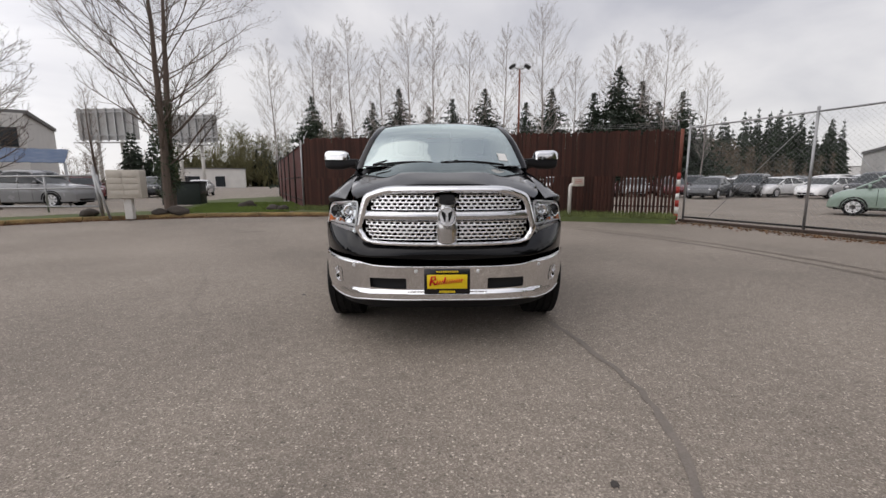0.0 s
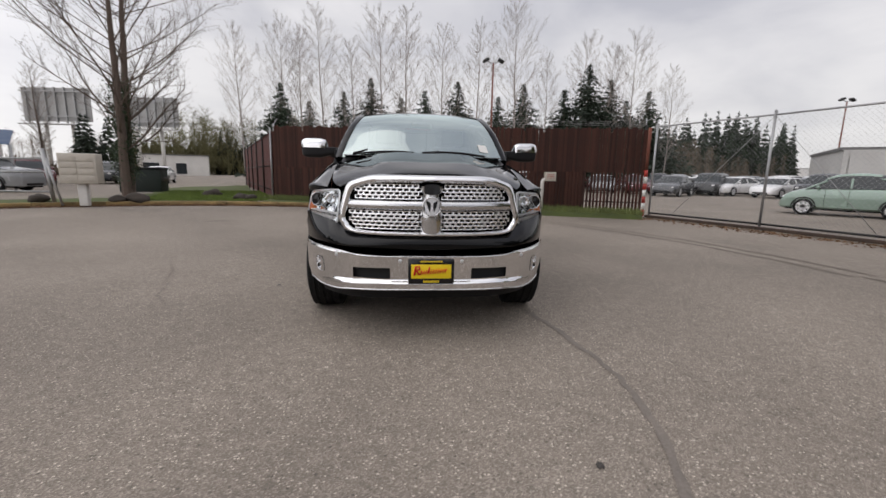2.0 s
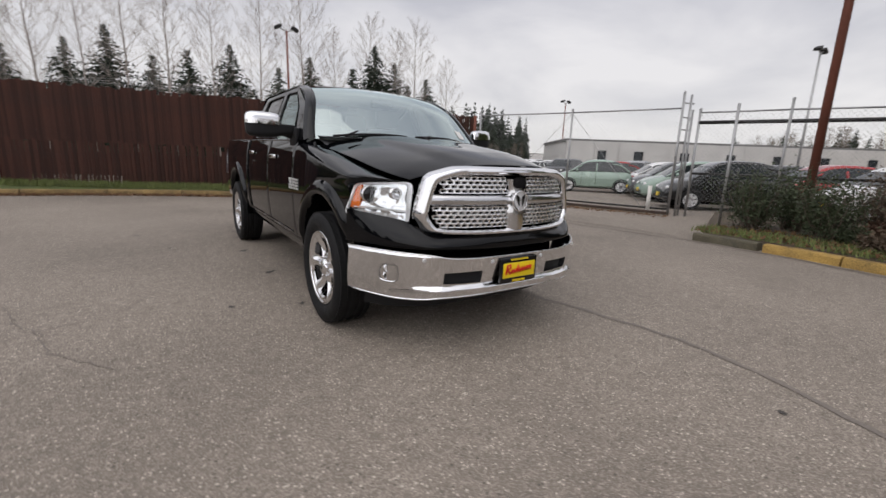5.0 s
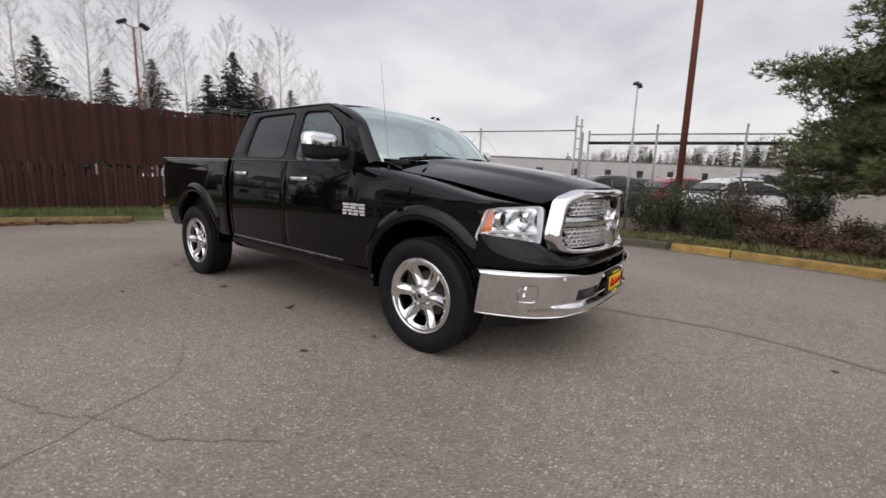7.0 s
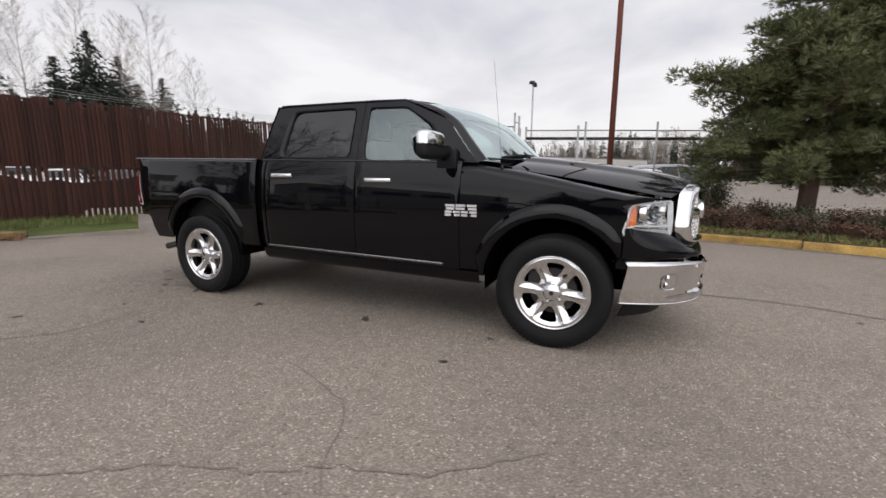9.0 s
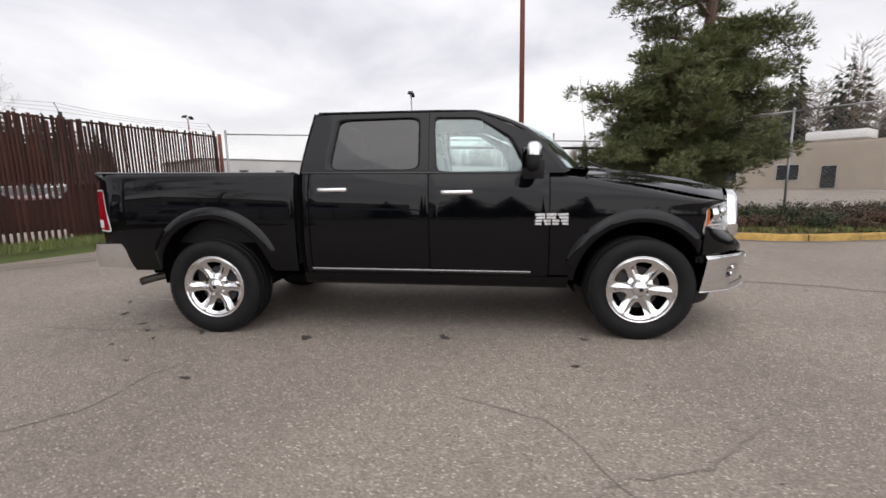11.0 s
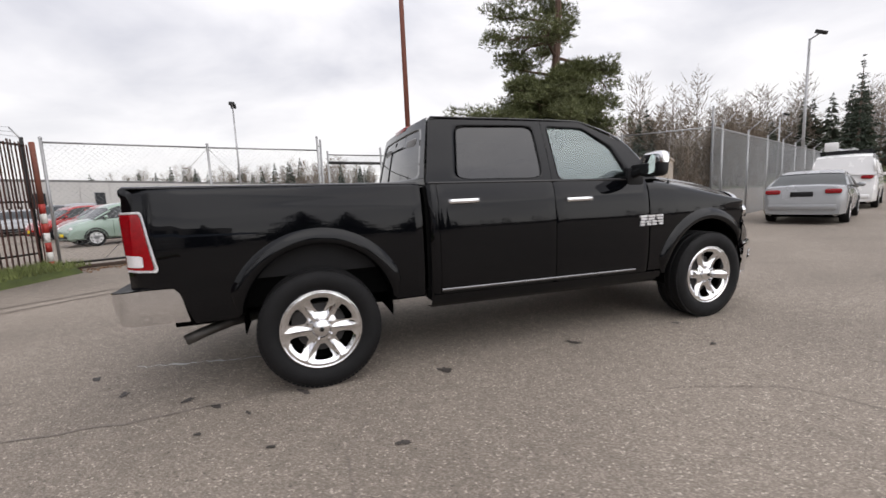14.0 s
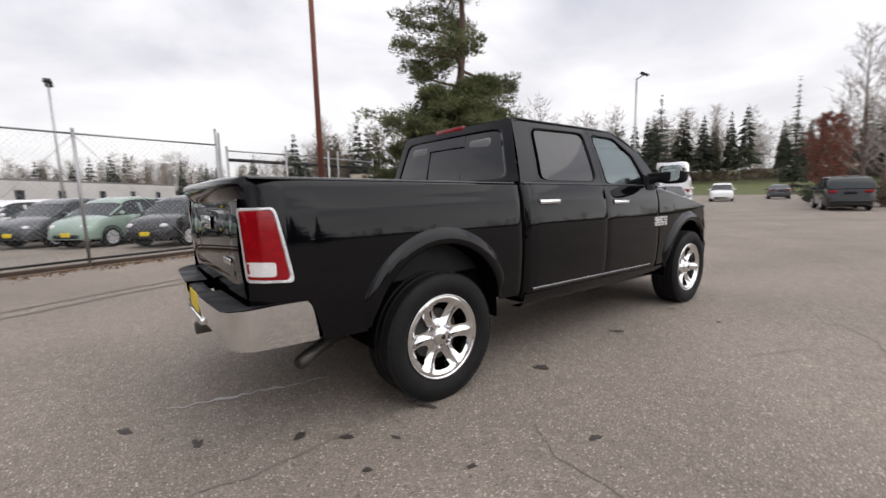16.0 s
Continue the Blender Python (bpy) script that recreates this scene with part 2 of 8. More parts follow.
def tube(bm, a, b, r0, r1=None, n=8, caps=True):
    """A tapered round bar from a to b."""
    r1 = r0 if r1 is None else r1
    a, b = Vector(a), Vector(b)
    d = (b - a).normalized()
    u = d.orthogonal().normalized()
    w = d.cross(u)
    ring = [[bm.verts.new(p + (u * math.cos(2 * math.pi * k / n) + w * math.sin(2 * math.pi * k / n)) * r) for k in range(n)] for p, r in ((a, r0), (b, r1))]
    for k in range(n):
        bm.faces.new((ring[0][k], ring[0][(k + 1) % n], ring[1][(k + 1) % n], ring[1][k]))
    if caps:
        bm.faces.new(ring[0][::-1])
        bm.faces.new(ring[1])
    return ring


def sweep(bm, pts, r, n=8):
    """A round bar along a bent line."""
    pts = [Vector(p) for p in pts]
    prev, u = None, None
    for i, p in enumerate(pts):
        d = (pts[min(i + 1, len(pts) - 1)] - pts[max(i - 1, 0)]).normalized()
        u = d.orthogonal().normalized() if u is None else (u - d * u.dot(d)).normalized()
        w = d.cross(u)
        ring = [bm.verts.new(p + (u * math.cos(2 * math.pi * k / n) + w * math.sin(2 * math.pi * k / n)) * r) for k in range(n)]
        if prev:
            for k in range(n):
                bm.faces.new((prev[k], prev[(k + 1) % n], ring[(k + 1) % n], ring[k]))
        else:
            bm.faces.new(ring[::-1])
        prev = ring
    bm.faces.new(prev)


def lathe(bm, profile, n=48, axis="x", centre=(0, 0, 0), mi=0):
    """Turns a profile of (radius, along) round an axis."""
    c = Vector(centre)
    def fn(u, v):
        r, h = profile[round(v * (len(profile) - 1))]
        a = 2 * math.pi * u
        p = (h, r * math.cos(a), r * math.sin(a)) if axis == "x" else (r * math.cos(a), r * math.sin(a), h) if axis == "z" else (r * math.cos(a), h, r * math.sin(a))
        return c + Vector(p)
    return grid(bm, fn, n, len(profile) - 1, True, mi)


def mirror_x(bm):
    """Doubles a half to the other side of x = 0."""
    g = bmesh.ops.duplicate(bm, geom=bm.verts[:] + bm.edges[:] + bm.faces[:])["geom"]
    vs = [e for e in g if isinstance(e, bmesh.types.BMVert)]
    for v in vs:
        v.co.x = -v.co.x
    bmesh.ops.reverse_faces(bm, faces=[e for e in g if isinstance(e, bmesh.types.BMFace)])
    bmesh.ops.remove_doubles(bm, verts=[v for v in bm.verts if abs(v.co.x) < 1e-4], dist=2e-4)
    return bm


def solid(bm, thick):
    """Gives a sheet thickness."""
    bmesh.ops.recalc_face_normals(bm, faces=bm.faces)
    bmesh.ops.solidify(bm, geom=bm.faces[:], thickness=thick)
    return bm


def lerp(table, x):
    """Smooth reading of a small table of (x, value)."""
    if x <= table[0][0]:
        return table[0][1]
    for (a, p), (b, q) in zip(table, table[1:]):
        if x <= b:
            t = (x - a) / (b - a)
            return p + (q - p) * t
    return table[-1][1]


def curve(table, x):
    """A table read along a smooth (Catmull-Rom) curve."""
    if x <= table[0][0]:
        return table[0][1]
    n = len(table)
    for i in range(n - 1):
        (a, p), (b, q) = table[i], table[i + 1]
        if x <= b:
            t = (x - a) / (b - a)
            m0 = (q - table[i - 1][1]) / (b - table[i - 1][0]) if i else (q - p) / (b - a)
            m1 = (table[i + 2][1] - p) / (table[i + 2][0] - a) if i + 2 < n else (q - p) / (b - a)
            h = b - a
            return (2 * t**3 - 3 * t**2 + 1) * p + (t**3 - 2 * t**2 + t) * h * m0 + (3 * t**2 - 2 * t**3) * q + (t**3 - t**2) * h * m1
    return table[-1][1]


def loop_points(corners, n, rounding=0):
    """n points on each side of a polygon in the plane, its corners rounded by repeated averaging."""
    pts = []
    for i, c in enumerate(corners):
        d = corners[(i + 1) % len(corners)]
        pts += [Vector((c[0] + (d[0] - c[0]) * k / n, c[1] + (d[1] - c[1]) * k / n)) for k in range(n)]
    for _ in range(rounding):
        pts = [(pts[i - 1] + 2 * pts[i] + pts[(i + 1) % len(pts)]) / 4 for i in range(len(pts))]
    return pts


def ring_panel(bm, outer, inner, place, steps=3, lip=None, mi=0):
    """Quads between two loops of equally many points in the plane, laid into space by place(a, b). lip: how deep the hole's rim turns in."""
    n = len(outer)
    loops = [[bm.verts.new(place(*(outer[i].lerp(inner[i], s / steps)))) for i in range(n)] for s in range(steps + 1)]
    if lip:
        loops.append([bm.verts.new(place(*inner[i], lip)) for i in range(n)])
    for a, b in zip(loops, loops[1:]):
        for i in range(n):
            f = bm.faces.new((a[i], a[(i + 1) % n], b[(i + 1) % n], b[i]))
            f.material_index = mi
    return loops


def fill_panel(bm, loop, place, steps=4, mi=0):
    """Fills a loop in the plane with rings of quads and lays it into space."""
    n = len(loop)
    c = sum(loop, Vector((0, 0))) / n
    loops = [[bm.verts.new(place(*(loop[i].lerp(c, s / steps)))) for i in range(n)] for s in range(steps)]
    mid = bm.verts.new(place(*c))
    for a, b in zip(loops, loops[1:]):
        for i in range(n):
            f = bm.faces.new((a[i], a[(i + 1) % n], b[(i + 1) % n], b[i]))
            f.material_index = mi
    for i in range(n):
        f = bm.faces.new((loops[-1][i], loops[-1][(i + 1) % n], mid))
        f.material_index = mi


# ---- ground, kerbs and verges ----
CX, CY, CR = -5.3, 0.5, 11.1
OLD_KERB = mat("silted_old_kerb", (0.085, 0.075, 0.05), 0.9, 0, 0.5, 5, 60, 0.4, rand=0.15)
DIRTY_KERB = mat("dirty_yellow_kerb", (0.20, 0.135, 0.055), 0.9, 0, 0.75, 3.5, 50, 0.5, rand=0.25)
YELLOW_KERB = mat("worn_yellow_kerb", (0.34, 0.215, 0.06), 0.85, 0, 0.7, 4, 60, 0.4, rand=0.15)
CONCRETE = mat("weathered_concrete", (0.30, 0.285, 0.26), 0.85, 0, 0.25, 2, 50, 0.3, rand=0.06)
EARTH = mat("leafy_earth", (0.075, 0.055, 0.035), 0.95, 0, 0.45, 2.0, 40, 0.6)
GRASS = mat("short_grass", (0.075, 0.095, 0.025), 0.9, 0, 0.4, 3.0, 60, 0.3)
TUFT = mat("rough_grass_blades", (0.125, 0.150, 0.045), 0.85, 0, 0.5, 3.0, 40, 0.0)
BLADE = mat("grass_blades", (0.12, 0.17, 0.03), 0.8, 0, 0.45, 4.0, 40, 0.0)
LEAF_BROWN = mat("dead_leaves", (0.16, 0.085, 0.04), 0.85, 0, 0.4, 5.0, 40, 0.0)
TAR = mat("tar_seam", (0.172, 0.146, 0.124), 0.75, 0, 0.3, 6, 80, 0.2)
STAIN = mat("oily_stain", (0.045, 0.038, 0.033), 0.7, 0, 0.4, 12, 80, 0.2)
SALT = mat("pale_dried_streak", (0.42, 0.41, 0.39), 0.8, 0, 0.3, 12, 80, 0.1)
GUTTER = mat("silted_gutter", (0.15, 0.125, 0.10), 0.9, 0, 0.35, 4, 60, 0.4)

bm = bmesh.new()
bmesh.ops.create_grid(bm, x_segments=1, y_segments=1, size=1500)
tagged(part("ground", bm, ASPHALT), "worn grey asphalt with pale chippings", "asphalt", kind="structure")


def arc_point(a, r):
    return Vector((CX + r * math.cos(radians(a)), CY + r * math.sin(radians(a))))


STREET_DIR = Vector((0.365, -0.931))
ARC_END = arc_point(-27, CR)


def kerb_line(a):
    """Kerb line by a running angle: the turning circle, then straight down the street past -27."""
    if a >= -27:
        return arc_point(a, CR), Vector((math.cos(radians(a)), math.sin(radians(a))))
    d = (-27 - a) * 0.2
    t = min(1, d / 6)
    bend = Vector((-0.10, -0.995)).lerp(STREET_DIR, t).normalized()
    return ARC_END + bend * d, Vector((-bend.y, bend.x))


def kerb_piece(a0, a1, name, material, parent):
    bm = bmesh.new()
    pr = [(-0.0, -0.02), (0.01, 0.105), (0.03, 0.13), (0.14, 0.135), (0.16, 0.12), (0.16, -0.02)]
    def fn(u, v):
        p, n = kerb_line(a0 + (a1 - a0) * u)
        d, z = pr[round(v * 5)]
        q = p + n * (d + random.uniform(-0.006, 0.006))
        return (q.x, q.y, z + random.uniform(-0.006, 0.004) * (z > 0))
    rows = grid(bm, fn, 5, 5)
    bm.faces.new(rows[0]); bm.faces.new(rows[-1])
    bmesh.ops.recalc_face_normals(bm, faces=bm.faces)
    return part(name, bm, material, parent)


def kerb_run(name, label, a0, a1, step, material):
    k = tagged(new(name), label, "kerb", kind="structure")
    a = a0
    while a < a1 - 0.01:
        b = min(a1, a + step)
        kerb_piece(a, b - 0.12, "kerb_stone", material, k)
        a = b
    return k


KERB_START = max((a_ * 0.5 for a_ in range(-60, 1)), key=lambda a_: -(kerb_line(a_)[0] - Vector((5.0, -0.4))).length)
kerb_run("kerb_1", "worn yellow-painted concrete kerb by the planting", -70, KERB_START, 10, YELLOW_KERB)
kerb_run("kerb_3", "silted kerb stub overgrown with moss", KERB_START + 0.3, 0.5, 6, OLD_KERB)
kerb_run("kerb_2", "chipped yellow kerb half buried in dead leaves", 60, 136, 9, DIRTY_KERB)


def verge(name, label, inner, outer, n, m, z0, z1, material, hump=0.05):
    """Raised ground between an inner and an outer edge."""
    bm = bmesh.new()
    def fn(u, v):
        a, b = inner(u), outer(u)
        p = a.lerp(b, v)
        h = noise.noise(Vector((p.x * 0.7, p.y * 0.7, 3.1))) * hump + noise.noise(Vector((p.x * 3, p.y * 3, 1.1))) * hump * 0.3
        return (p.x, p.y, z0 + (z1 - z0) * v + h * min(1, v * 4) if v > 0 else -0.02)
    grid(bm, fn, n, m)
    bmesh.ops.recalc_face_normals(bm, faces=bm.faces)
    return tagged(part(name, bm, material), label, "verge", kind="structure")


FENCE_A, FENCE_B, FENCE_C = Vector((-5.4, 13.8)), Vector((7.05, 8.63)), Vector((-11.9, 29.2))
verge("verge_fence", "strip of earth and grass below the fence", lambda u: (FENCE_B + Vector((-0.30, -0.75))).lerp(arc_point(60, CR + 0.15), u / 0.42) if u < 0.42 else arc_point(60 + 30.5 * (u - 0.42) / 0.58, CR + 0.15),
      lambda u: FENCE_B.lerp(FENCE_A, u) + Vector((0.3, 0.7)), 60, 8, 0.11, 0.17, GRASS)
verge("verge_lawn", "lawn of short green grass", lambda u: arc_point(90.5 + 45 * u, CR + 0.15),
      lambda u: FENCE_C.lerp(Vector((-14.4, 21.0)), u / 0.4) if u < 0.4 else arc_point(90.5 + 45 * u, CR + lerp([(0.4, 8.5), (0.5, 1.9), (1.0, 1.1)], u)), 50, 24, 0.11, 0.16, GRASS)
verge("verge_planting", "bed of dark earth and fallen leaves", lambda u: (lambda q: q[0] + q[1] * 0.15)(kerb_line(-70 + 70 * u)),
      lambda u: Vector((5.4, -8.3)).lerp(Vector((9.9, 2.0)), u) + Vector((2.2, 0.4)) * math.sin(math.pi * u), 50, 14, 0.11, 0.2, EARTH)


def strip(name, label, pts, width, material, z=0.004, wobble=0.3, parent=None):
    """A thin, uneven patch along a line on the ground."""
    bm = bmesh.new()
    prev = None
    for i, p in enumerate(pts):
        p = Vector(p)
        d = (Vector(pts[min(i + 1, len(pts) - 1)]) - Vector(pts[max(i - 1, 0)])).normalized()
        n = Vector((-d.y, d.x))
        w = width * (0.5 + random.uniform(-wobble, wobble) * 0.5) * (0.25 if i in (0, len(pts) - 1) else 1)
        o = n * random.uniform(-wobble, wobble) * width
        a, b = bm.verts.new((*(p + n * w + o), z)), bm.verts.new((*(p - n * w + o), z))
        if prev:
            bm.faces.new((prev[0], a, b, prev[1]))
        prev = (a, b)
    bmesh.ops.recalc_face_normals(bm, faces=bm.faces)
    for f in bm.faces:
        if f.normal.z < 0:
            f.normal_flip()
    return tagged(part(name, bm, material, parent), label, "ground mark", kind="structure")


def line(a, b, n, bend=0.0, jitter=0.02):
    a, b = Vector(a), Vector(b)
    d = b - a
    m = Vector((-d.y, d.x))
    return [a + d * (k / n) + m * (bend * math.sin(math.pi * k / n)) + Vector((random.uniform(-jitter, jitter), random.uniform(-jitter, jitter))) for k in range(n + 1)]


def blot(name, label, x, y, r, material, squash=0.6, turn=0.0, z=0.005):
    bm = bmesh.new()
    n = 22
    c = bm.verts.new((x, y, z))
    ring = []
    for k in range(n):
        a = 2 * math.pi * k / n
        rr = r * (0.7 + 0.6 * noise.noise(Vector((math.cos(a) * 1.6 + x * 9, math.sin(a) * 1.6 + y * 9, 0.4))) + random.uniform(-0.12, 0.12))
        px, py = rr * math.cos(a), rr * squash * math.sin(a)
        ring.append(bm.verts.new((x + px * math.cos(turn) - py * math.sin(turn), y + px * math.sin(turn) + py * math.cos(turn), z)))
    for k in range(n):
        bm.faces.new((c, ring[k], ring[(k + 1) % n]))
    return tagged(part(name, bm, material), label, "ground mark", kind="structure")


def path_points(pts, n, jitter):
    """Points along a bent line, with a little unsteadiness."""
    out = []
    for (x0, y0), (x1, y1) in zip(pts, pts[1:]):
        out += [Vector((x0 + (x1 - x0) * k / n + random.uniform(-jitter, jitter), y0 + (y1 - y0) * k / n + random.uniform(-jitter, jitter))) for k in range(n)]
    return out + [Vector(pts[-1])]


strip("tar_seam", "dark sealed seam in the asphalt", path_points([(0.90, -0.3), (1.04, -0.95), (1.10, -1.41), (1.11, -1.73), (1.03, -2.17), (0.85, -2.65), (0.6, -3.1), (0.2, -3.6)], 6, 0.008), 0.040, TAR)
strip("crack", "fine crack in the asphalt", path_points([(-0.93, 5.4), (-0.98, 4.52), (-0.89, 3.89), (-0.95, 3.6)], 8, 0.02), 0.016, TAR)
strip("crack", "fine crack in the asphalt", path_points([(-3.5, 2.2), (-3.14, 1.64), (-2.92, 1.25), (-2.82, 0.92), (-2.66, 0.65), (-2.55, 0.23), (-2.2, -0.2)], 7, 0.018), 0.009, TAR)
strip("crack", "fine crack in the asphalt", path_points([(-2.9, 4.1), (-2.53, 3.82), (-2.25, 3.55), (-1.83, 3.53), (-1.5, 3.35)], 7, 0.02), 0.010, TAR)
strip("crack", "fine crack in the asphalt", path_points([(-3.2, 0.4), (-2.2, 0.9), (-1.9, 1.6)], 8, 0.02), 0.005, TAR)
strip("gutter_line", "silted gutter line across the driveway", [arc_point(2 + 54 * k / 40, CR - 0.25) for k in range(41)], 0.10, GUTTER, 0.005, 0.3)
strip("gutter_line", "silted gutter line across the driveway", [arc_point(2 + 54 * k / 40, CR + 0.12) for k in range(41)], 0.07, GUTTER, 0.006, 0.3)
strip("gutter_line", "silt and leaves along the kerb foot", [arc_point(57 + 78 * k / 60, CR - 0.2) for k in range(61)], 0.28, GUTTER, 0.005, 0.3)
strip("gutter_line", "silt and leaves along the kerb foot", [kerb_line(-70 + 72 * k / 60)[0] - kerb_line(-70 + 72 * k / 60)[1] * 0.10 for k in range(61)], 0.14, GUTTER, 0.005, 0.3)
strip("dried_streak", "pale dried streak of water", path_points([(0.05, 5.0), (-0.05, 4.6), (-0.12, 4.3), (-0.16, 4.01)], 7, 0.02), 0.022, SALT, 0.006, 0.8)
for sx_, sy_, r_, q_ in ((-0.996, 1.569, 0.085, 0.5), (-1.0, 0.44, 0.05, 0.6), (-1.065, 2.734, 0.075, 0.6), (-1.84, 3.247, 0.055, 0.6), (-1.516, 0.603, 0.05, 0.5), (0.64, -2.37, 0.03, 0.8),
                       (-0.98, 4.25, 0.06, 0.5), (-1.15, 4.05, 0.04, 0.6), (-0.80, 4.45, 0.05, 0.6), (-1.3, 4.3, 0.035, 0.7), (-1.0, 3.72, 0.10, 0.4), (-0.5, 4.9, 0.06, 0.5), (-0.1, 5.2, 0.07, 0.5), (-2.2, 4.35, 0.05, 0.5), (-1.6, 3.9, 0.03, 0.7)):
    blot("oil_spot", "small dark oily spot on the asphalt", sx_, sy_, r_, STAIN, q_, random.uniform(0, 3))
for k_ in range(26):
    a_ = random.uniform(0, 6.28)
    blot("oil_spot", "tiny dark crumb of dirt on the asphalt", -2.0 + random.uniform(-6, 7), 0.5 + random.uniform(-6, 8), random.uniform(0.012, 0.03), STAIN, 0.5, a_)
blot("stain_patch", "broad faint damp patch on the asphalt", -4.6, 6.6, 0.5, GUTTER, 0.4, 0.3, 0.004)


def scatter_blades(name, label, place, count, h, material, width=0.012, lean=0.5):
    """Many short blades or leaves, joined into one."""
    vs, fs = [], []
    for _ in range(count):
        x, y, z = place()
        a, l = random.uniform(0, 6.28), h * random.uniform(0.5, 1.3)
        dx, dy = math.cos(a), math.sin(a)
        lx, ly = random.uniform(-lean, lean) * l, random.uniform(-lean, lean) * l
        i = len(vs)
        vs += [(x - dx * width, y - dy * width, z), (x + dx * width, y + dy * width, z), (x + lx, y + ly, z + l)]
        fs.append((i, i + 1, i + 2))
    me = bpy.data.meshes.new(name)
    me.from_pydata(vs, [], fs)
    me.materials.append(material)
    return tagged(new(name, me), label, "grass" if "blade" in material.name else "litter", kind="stuff")


def on_arc(a0, a1, r0, r1, z=0.13):
    def f():
        p = arc_point(random.uniform(a0, a1), CR + random.uniform(r0, r1))
        return p.x, p.y, z
    return f


def along_fence():
    u = random.random()
    p = FENCE_B.lerp(FENCE_A, u) + Vector((-0.38, -0.92)) * random.uniform(0.02, 1.0) ** 1.5
    return p.x, p.y, 0.15


scatter_blades("grass_tufts", "rough grass along the foot of the fence", along_fence, 9000, 0.15, TUFT)
scatter_blades("lawn_blades", "short green lawn blades", on_arc(90, 110, 0.3, 8.0, 0.14), 16000, 0.07, BLADE, 0.014)
scatter_blades("leaf_litter", "brown leaf litter along the kerb", on_arc(60, 135, -0.45, 0.12, 0.012), 4200, 0.045, LEAF_BROWN, 0.03, 1.2)
scatter_blades("leaf_litter", "brown leaf litter among the planting", lambda: (lambda q: (q.x, q.y, 0.16))((lambda k: k[0] + k[1] * random.uniform(0.2, 1.6))(kerb_line(random.uniform(-60, 1)))), 2600, 0.05, LEAF_BROWN, 0.03, 1.2)
scatter_blades("verge_grass", "thin grass behind the yellow kerb", lambda: (lambda q: (q.x, q.y, 0.14))((lambda k: k[0] + k[1] * random.uniform(0.17, 1.0))(kerb_line(random.uniform(-60, 1)))), 5000, 0.10, TUFT)


# ---- the pickup truck: nose towards -y, front axle over y = 0, rear axle over y = 3.569 ----
BRAKE = mat("dull_brake_iron", (0.035, 0.033, 0.032), 0.6, 0.5, 0.3, 20, 150, 0.1)
RED_LENS = mat("red_lens", (0.26, 0.003, 0.007), 0.07, 0, 0.2, 30, 120, 0.05)
AMBER = mat("amber_lens", (0.90, 0.20, 0.008), 0.15, 0, 0.1, 60, 200, 0.1, coat=1.0)
WHITE_LENS = mat("frosted_lens", (0.72, 0.70, 0.70), 0.12, 0, 0.1, 60, 200, 0.15, coat=1.0)
SILL = mat("brushed_sill_strip", (0.19, 0.19, 0.195), 0.2, 0.9, 0.1, 9, 90, 0.02)
LAMP_SILVER = mat("bright_lamp_silver", (0.90, 0.90, 0.91), 0.22, 0.1, 0.05, 30, 90, 0.05)
MESH_CHROME = mat("bright_mesh_chrome", (0.92, 0.92, 0.93), 0.26, 0.9, 0.05, 10, 100, 0.0)
SILVER_TRIM = mat("silver_trim", (0.72, 0.72, 0.73), 0.3, 0.4, 0.05, 10, 100, 0.0)
YELLOW = mat("yellow_plate", (0.80, 0.58, 0.01), 0.45, 0, 0.06, 10, 100, 0.02)
RED_PRINT = mat("red_print", (0.62, 0.005, 0.008), 0.5, 0, 0.06, 10, 100, 0.0)
GREY_SEAT = mat("grey_leather", (0.20, 0.195, 0.19), 0.5, 0, 0.12, 9, 160, 0.1)
DASH = mat("dark_grey_dashboard", (0.04, 0.04, 0.042), 0.6, 0, 0.12, 9, 200, 0.1)
WHITE_PAPER = mat("white_paper", (0.75, 0.74, 0.70), 0.7, 0, 0.05, 10, 60, 0.0)

truck = thing("pickup_truck", "glossy black crew-cab pickup truck with chrome grille and wheels", "pickup truck")


def outward(bm):
    """Turns every face of a pane away from the middle of the cab."""
    bm.normal_update()
    for f in bm.faces:
        if f.normal.dot(f.calc_center_median() - Vector((0, 1.7, 1.2))) < 0:
            f.normal_flip()


def rake(y):
    return 0.016 * (y - 1.8)


SECTION = [(0.38, 0.87), (0.45, 0.905), (0.55, 0.942), (0.70, 0.960), (0.88, 0.968), (1.04, 0.965), (1.14, 0.958), (1.22, 0.948), (1.29, 0.930), (1.36, 0.905), (1.44, 0.875)]


def side(y, z):
    """Half width of the lower body at a place along the truck and a height."""
    s = curve(SECTION, z - rake(y))
    return s + lerp([(-0.6, -0.035), (-0.2, -0.015), (0.4, 0.0), (4.35, 0.0), (4.5, -0.012), (4.6, -0.05), (4.66, -0.11)], y)


def arch(y, c, r):
    d = y - c[0]
    return c[1] + math.sqrt(max(0.0, r * r - d * d)) if abs(d) < r else -1.0


ARCH_F, ARCH_R, ARCH_IN = (0.02, 0.445), (3.55, 0.50), 0.505
HOOD_EDGE_S = [(-0.85, 0.60), (-0.6, 0.72), (-0.3, 0.775), (0.1, 0.81), (0.6, 0.84)]
HOOD_EDGE_Z = [(-0.85, 1.075), (-0.7, 1.10), (-0.45, 1.155), (-0.1, 1.225), (0.3, 1.285), (0.6, 1.325)]


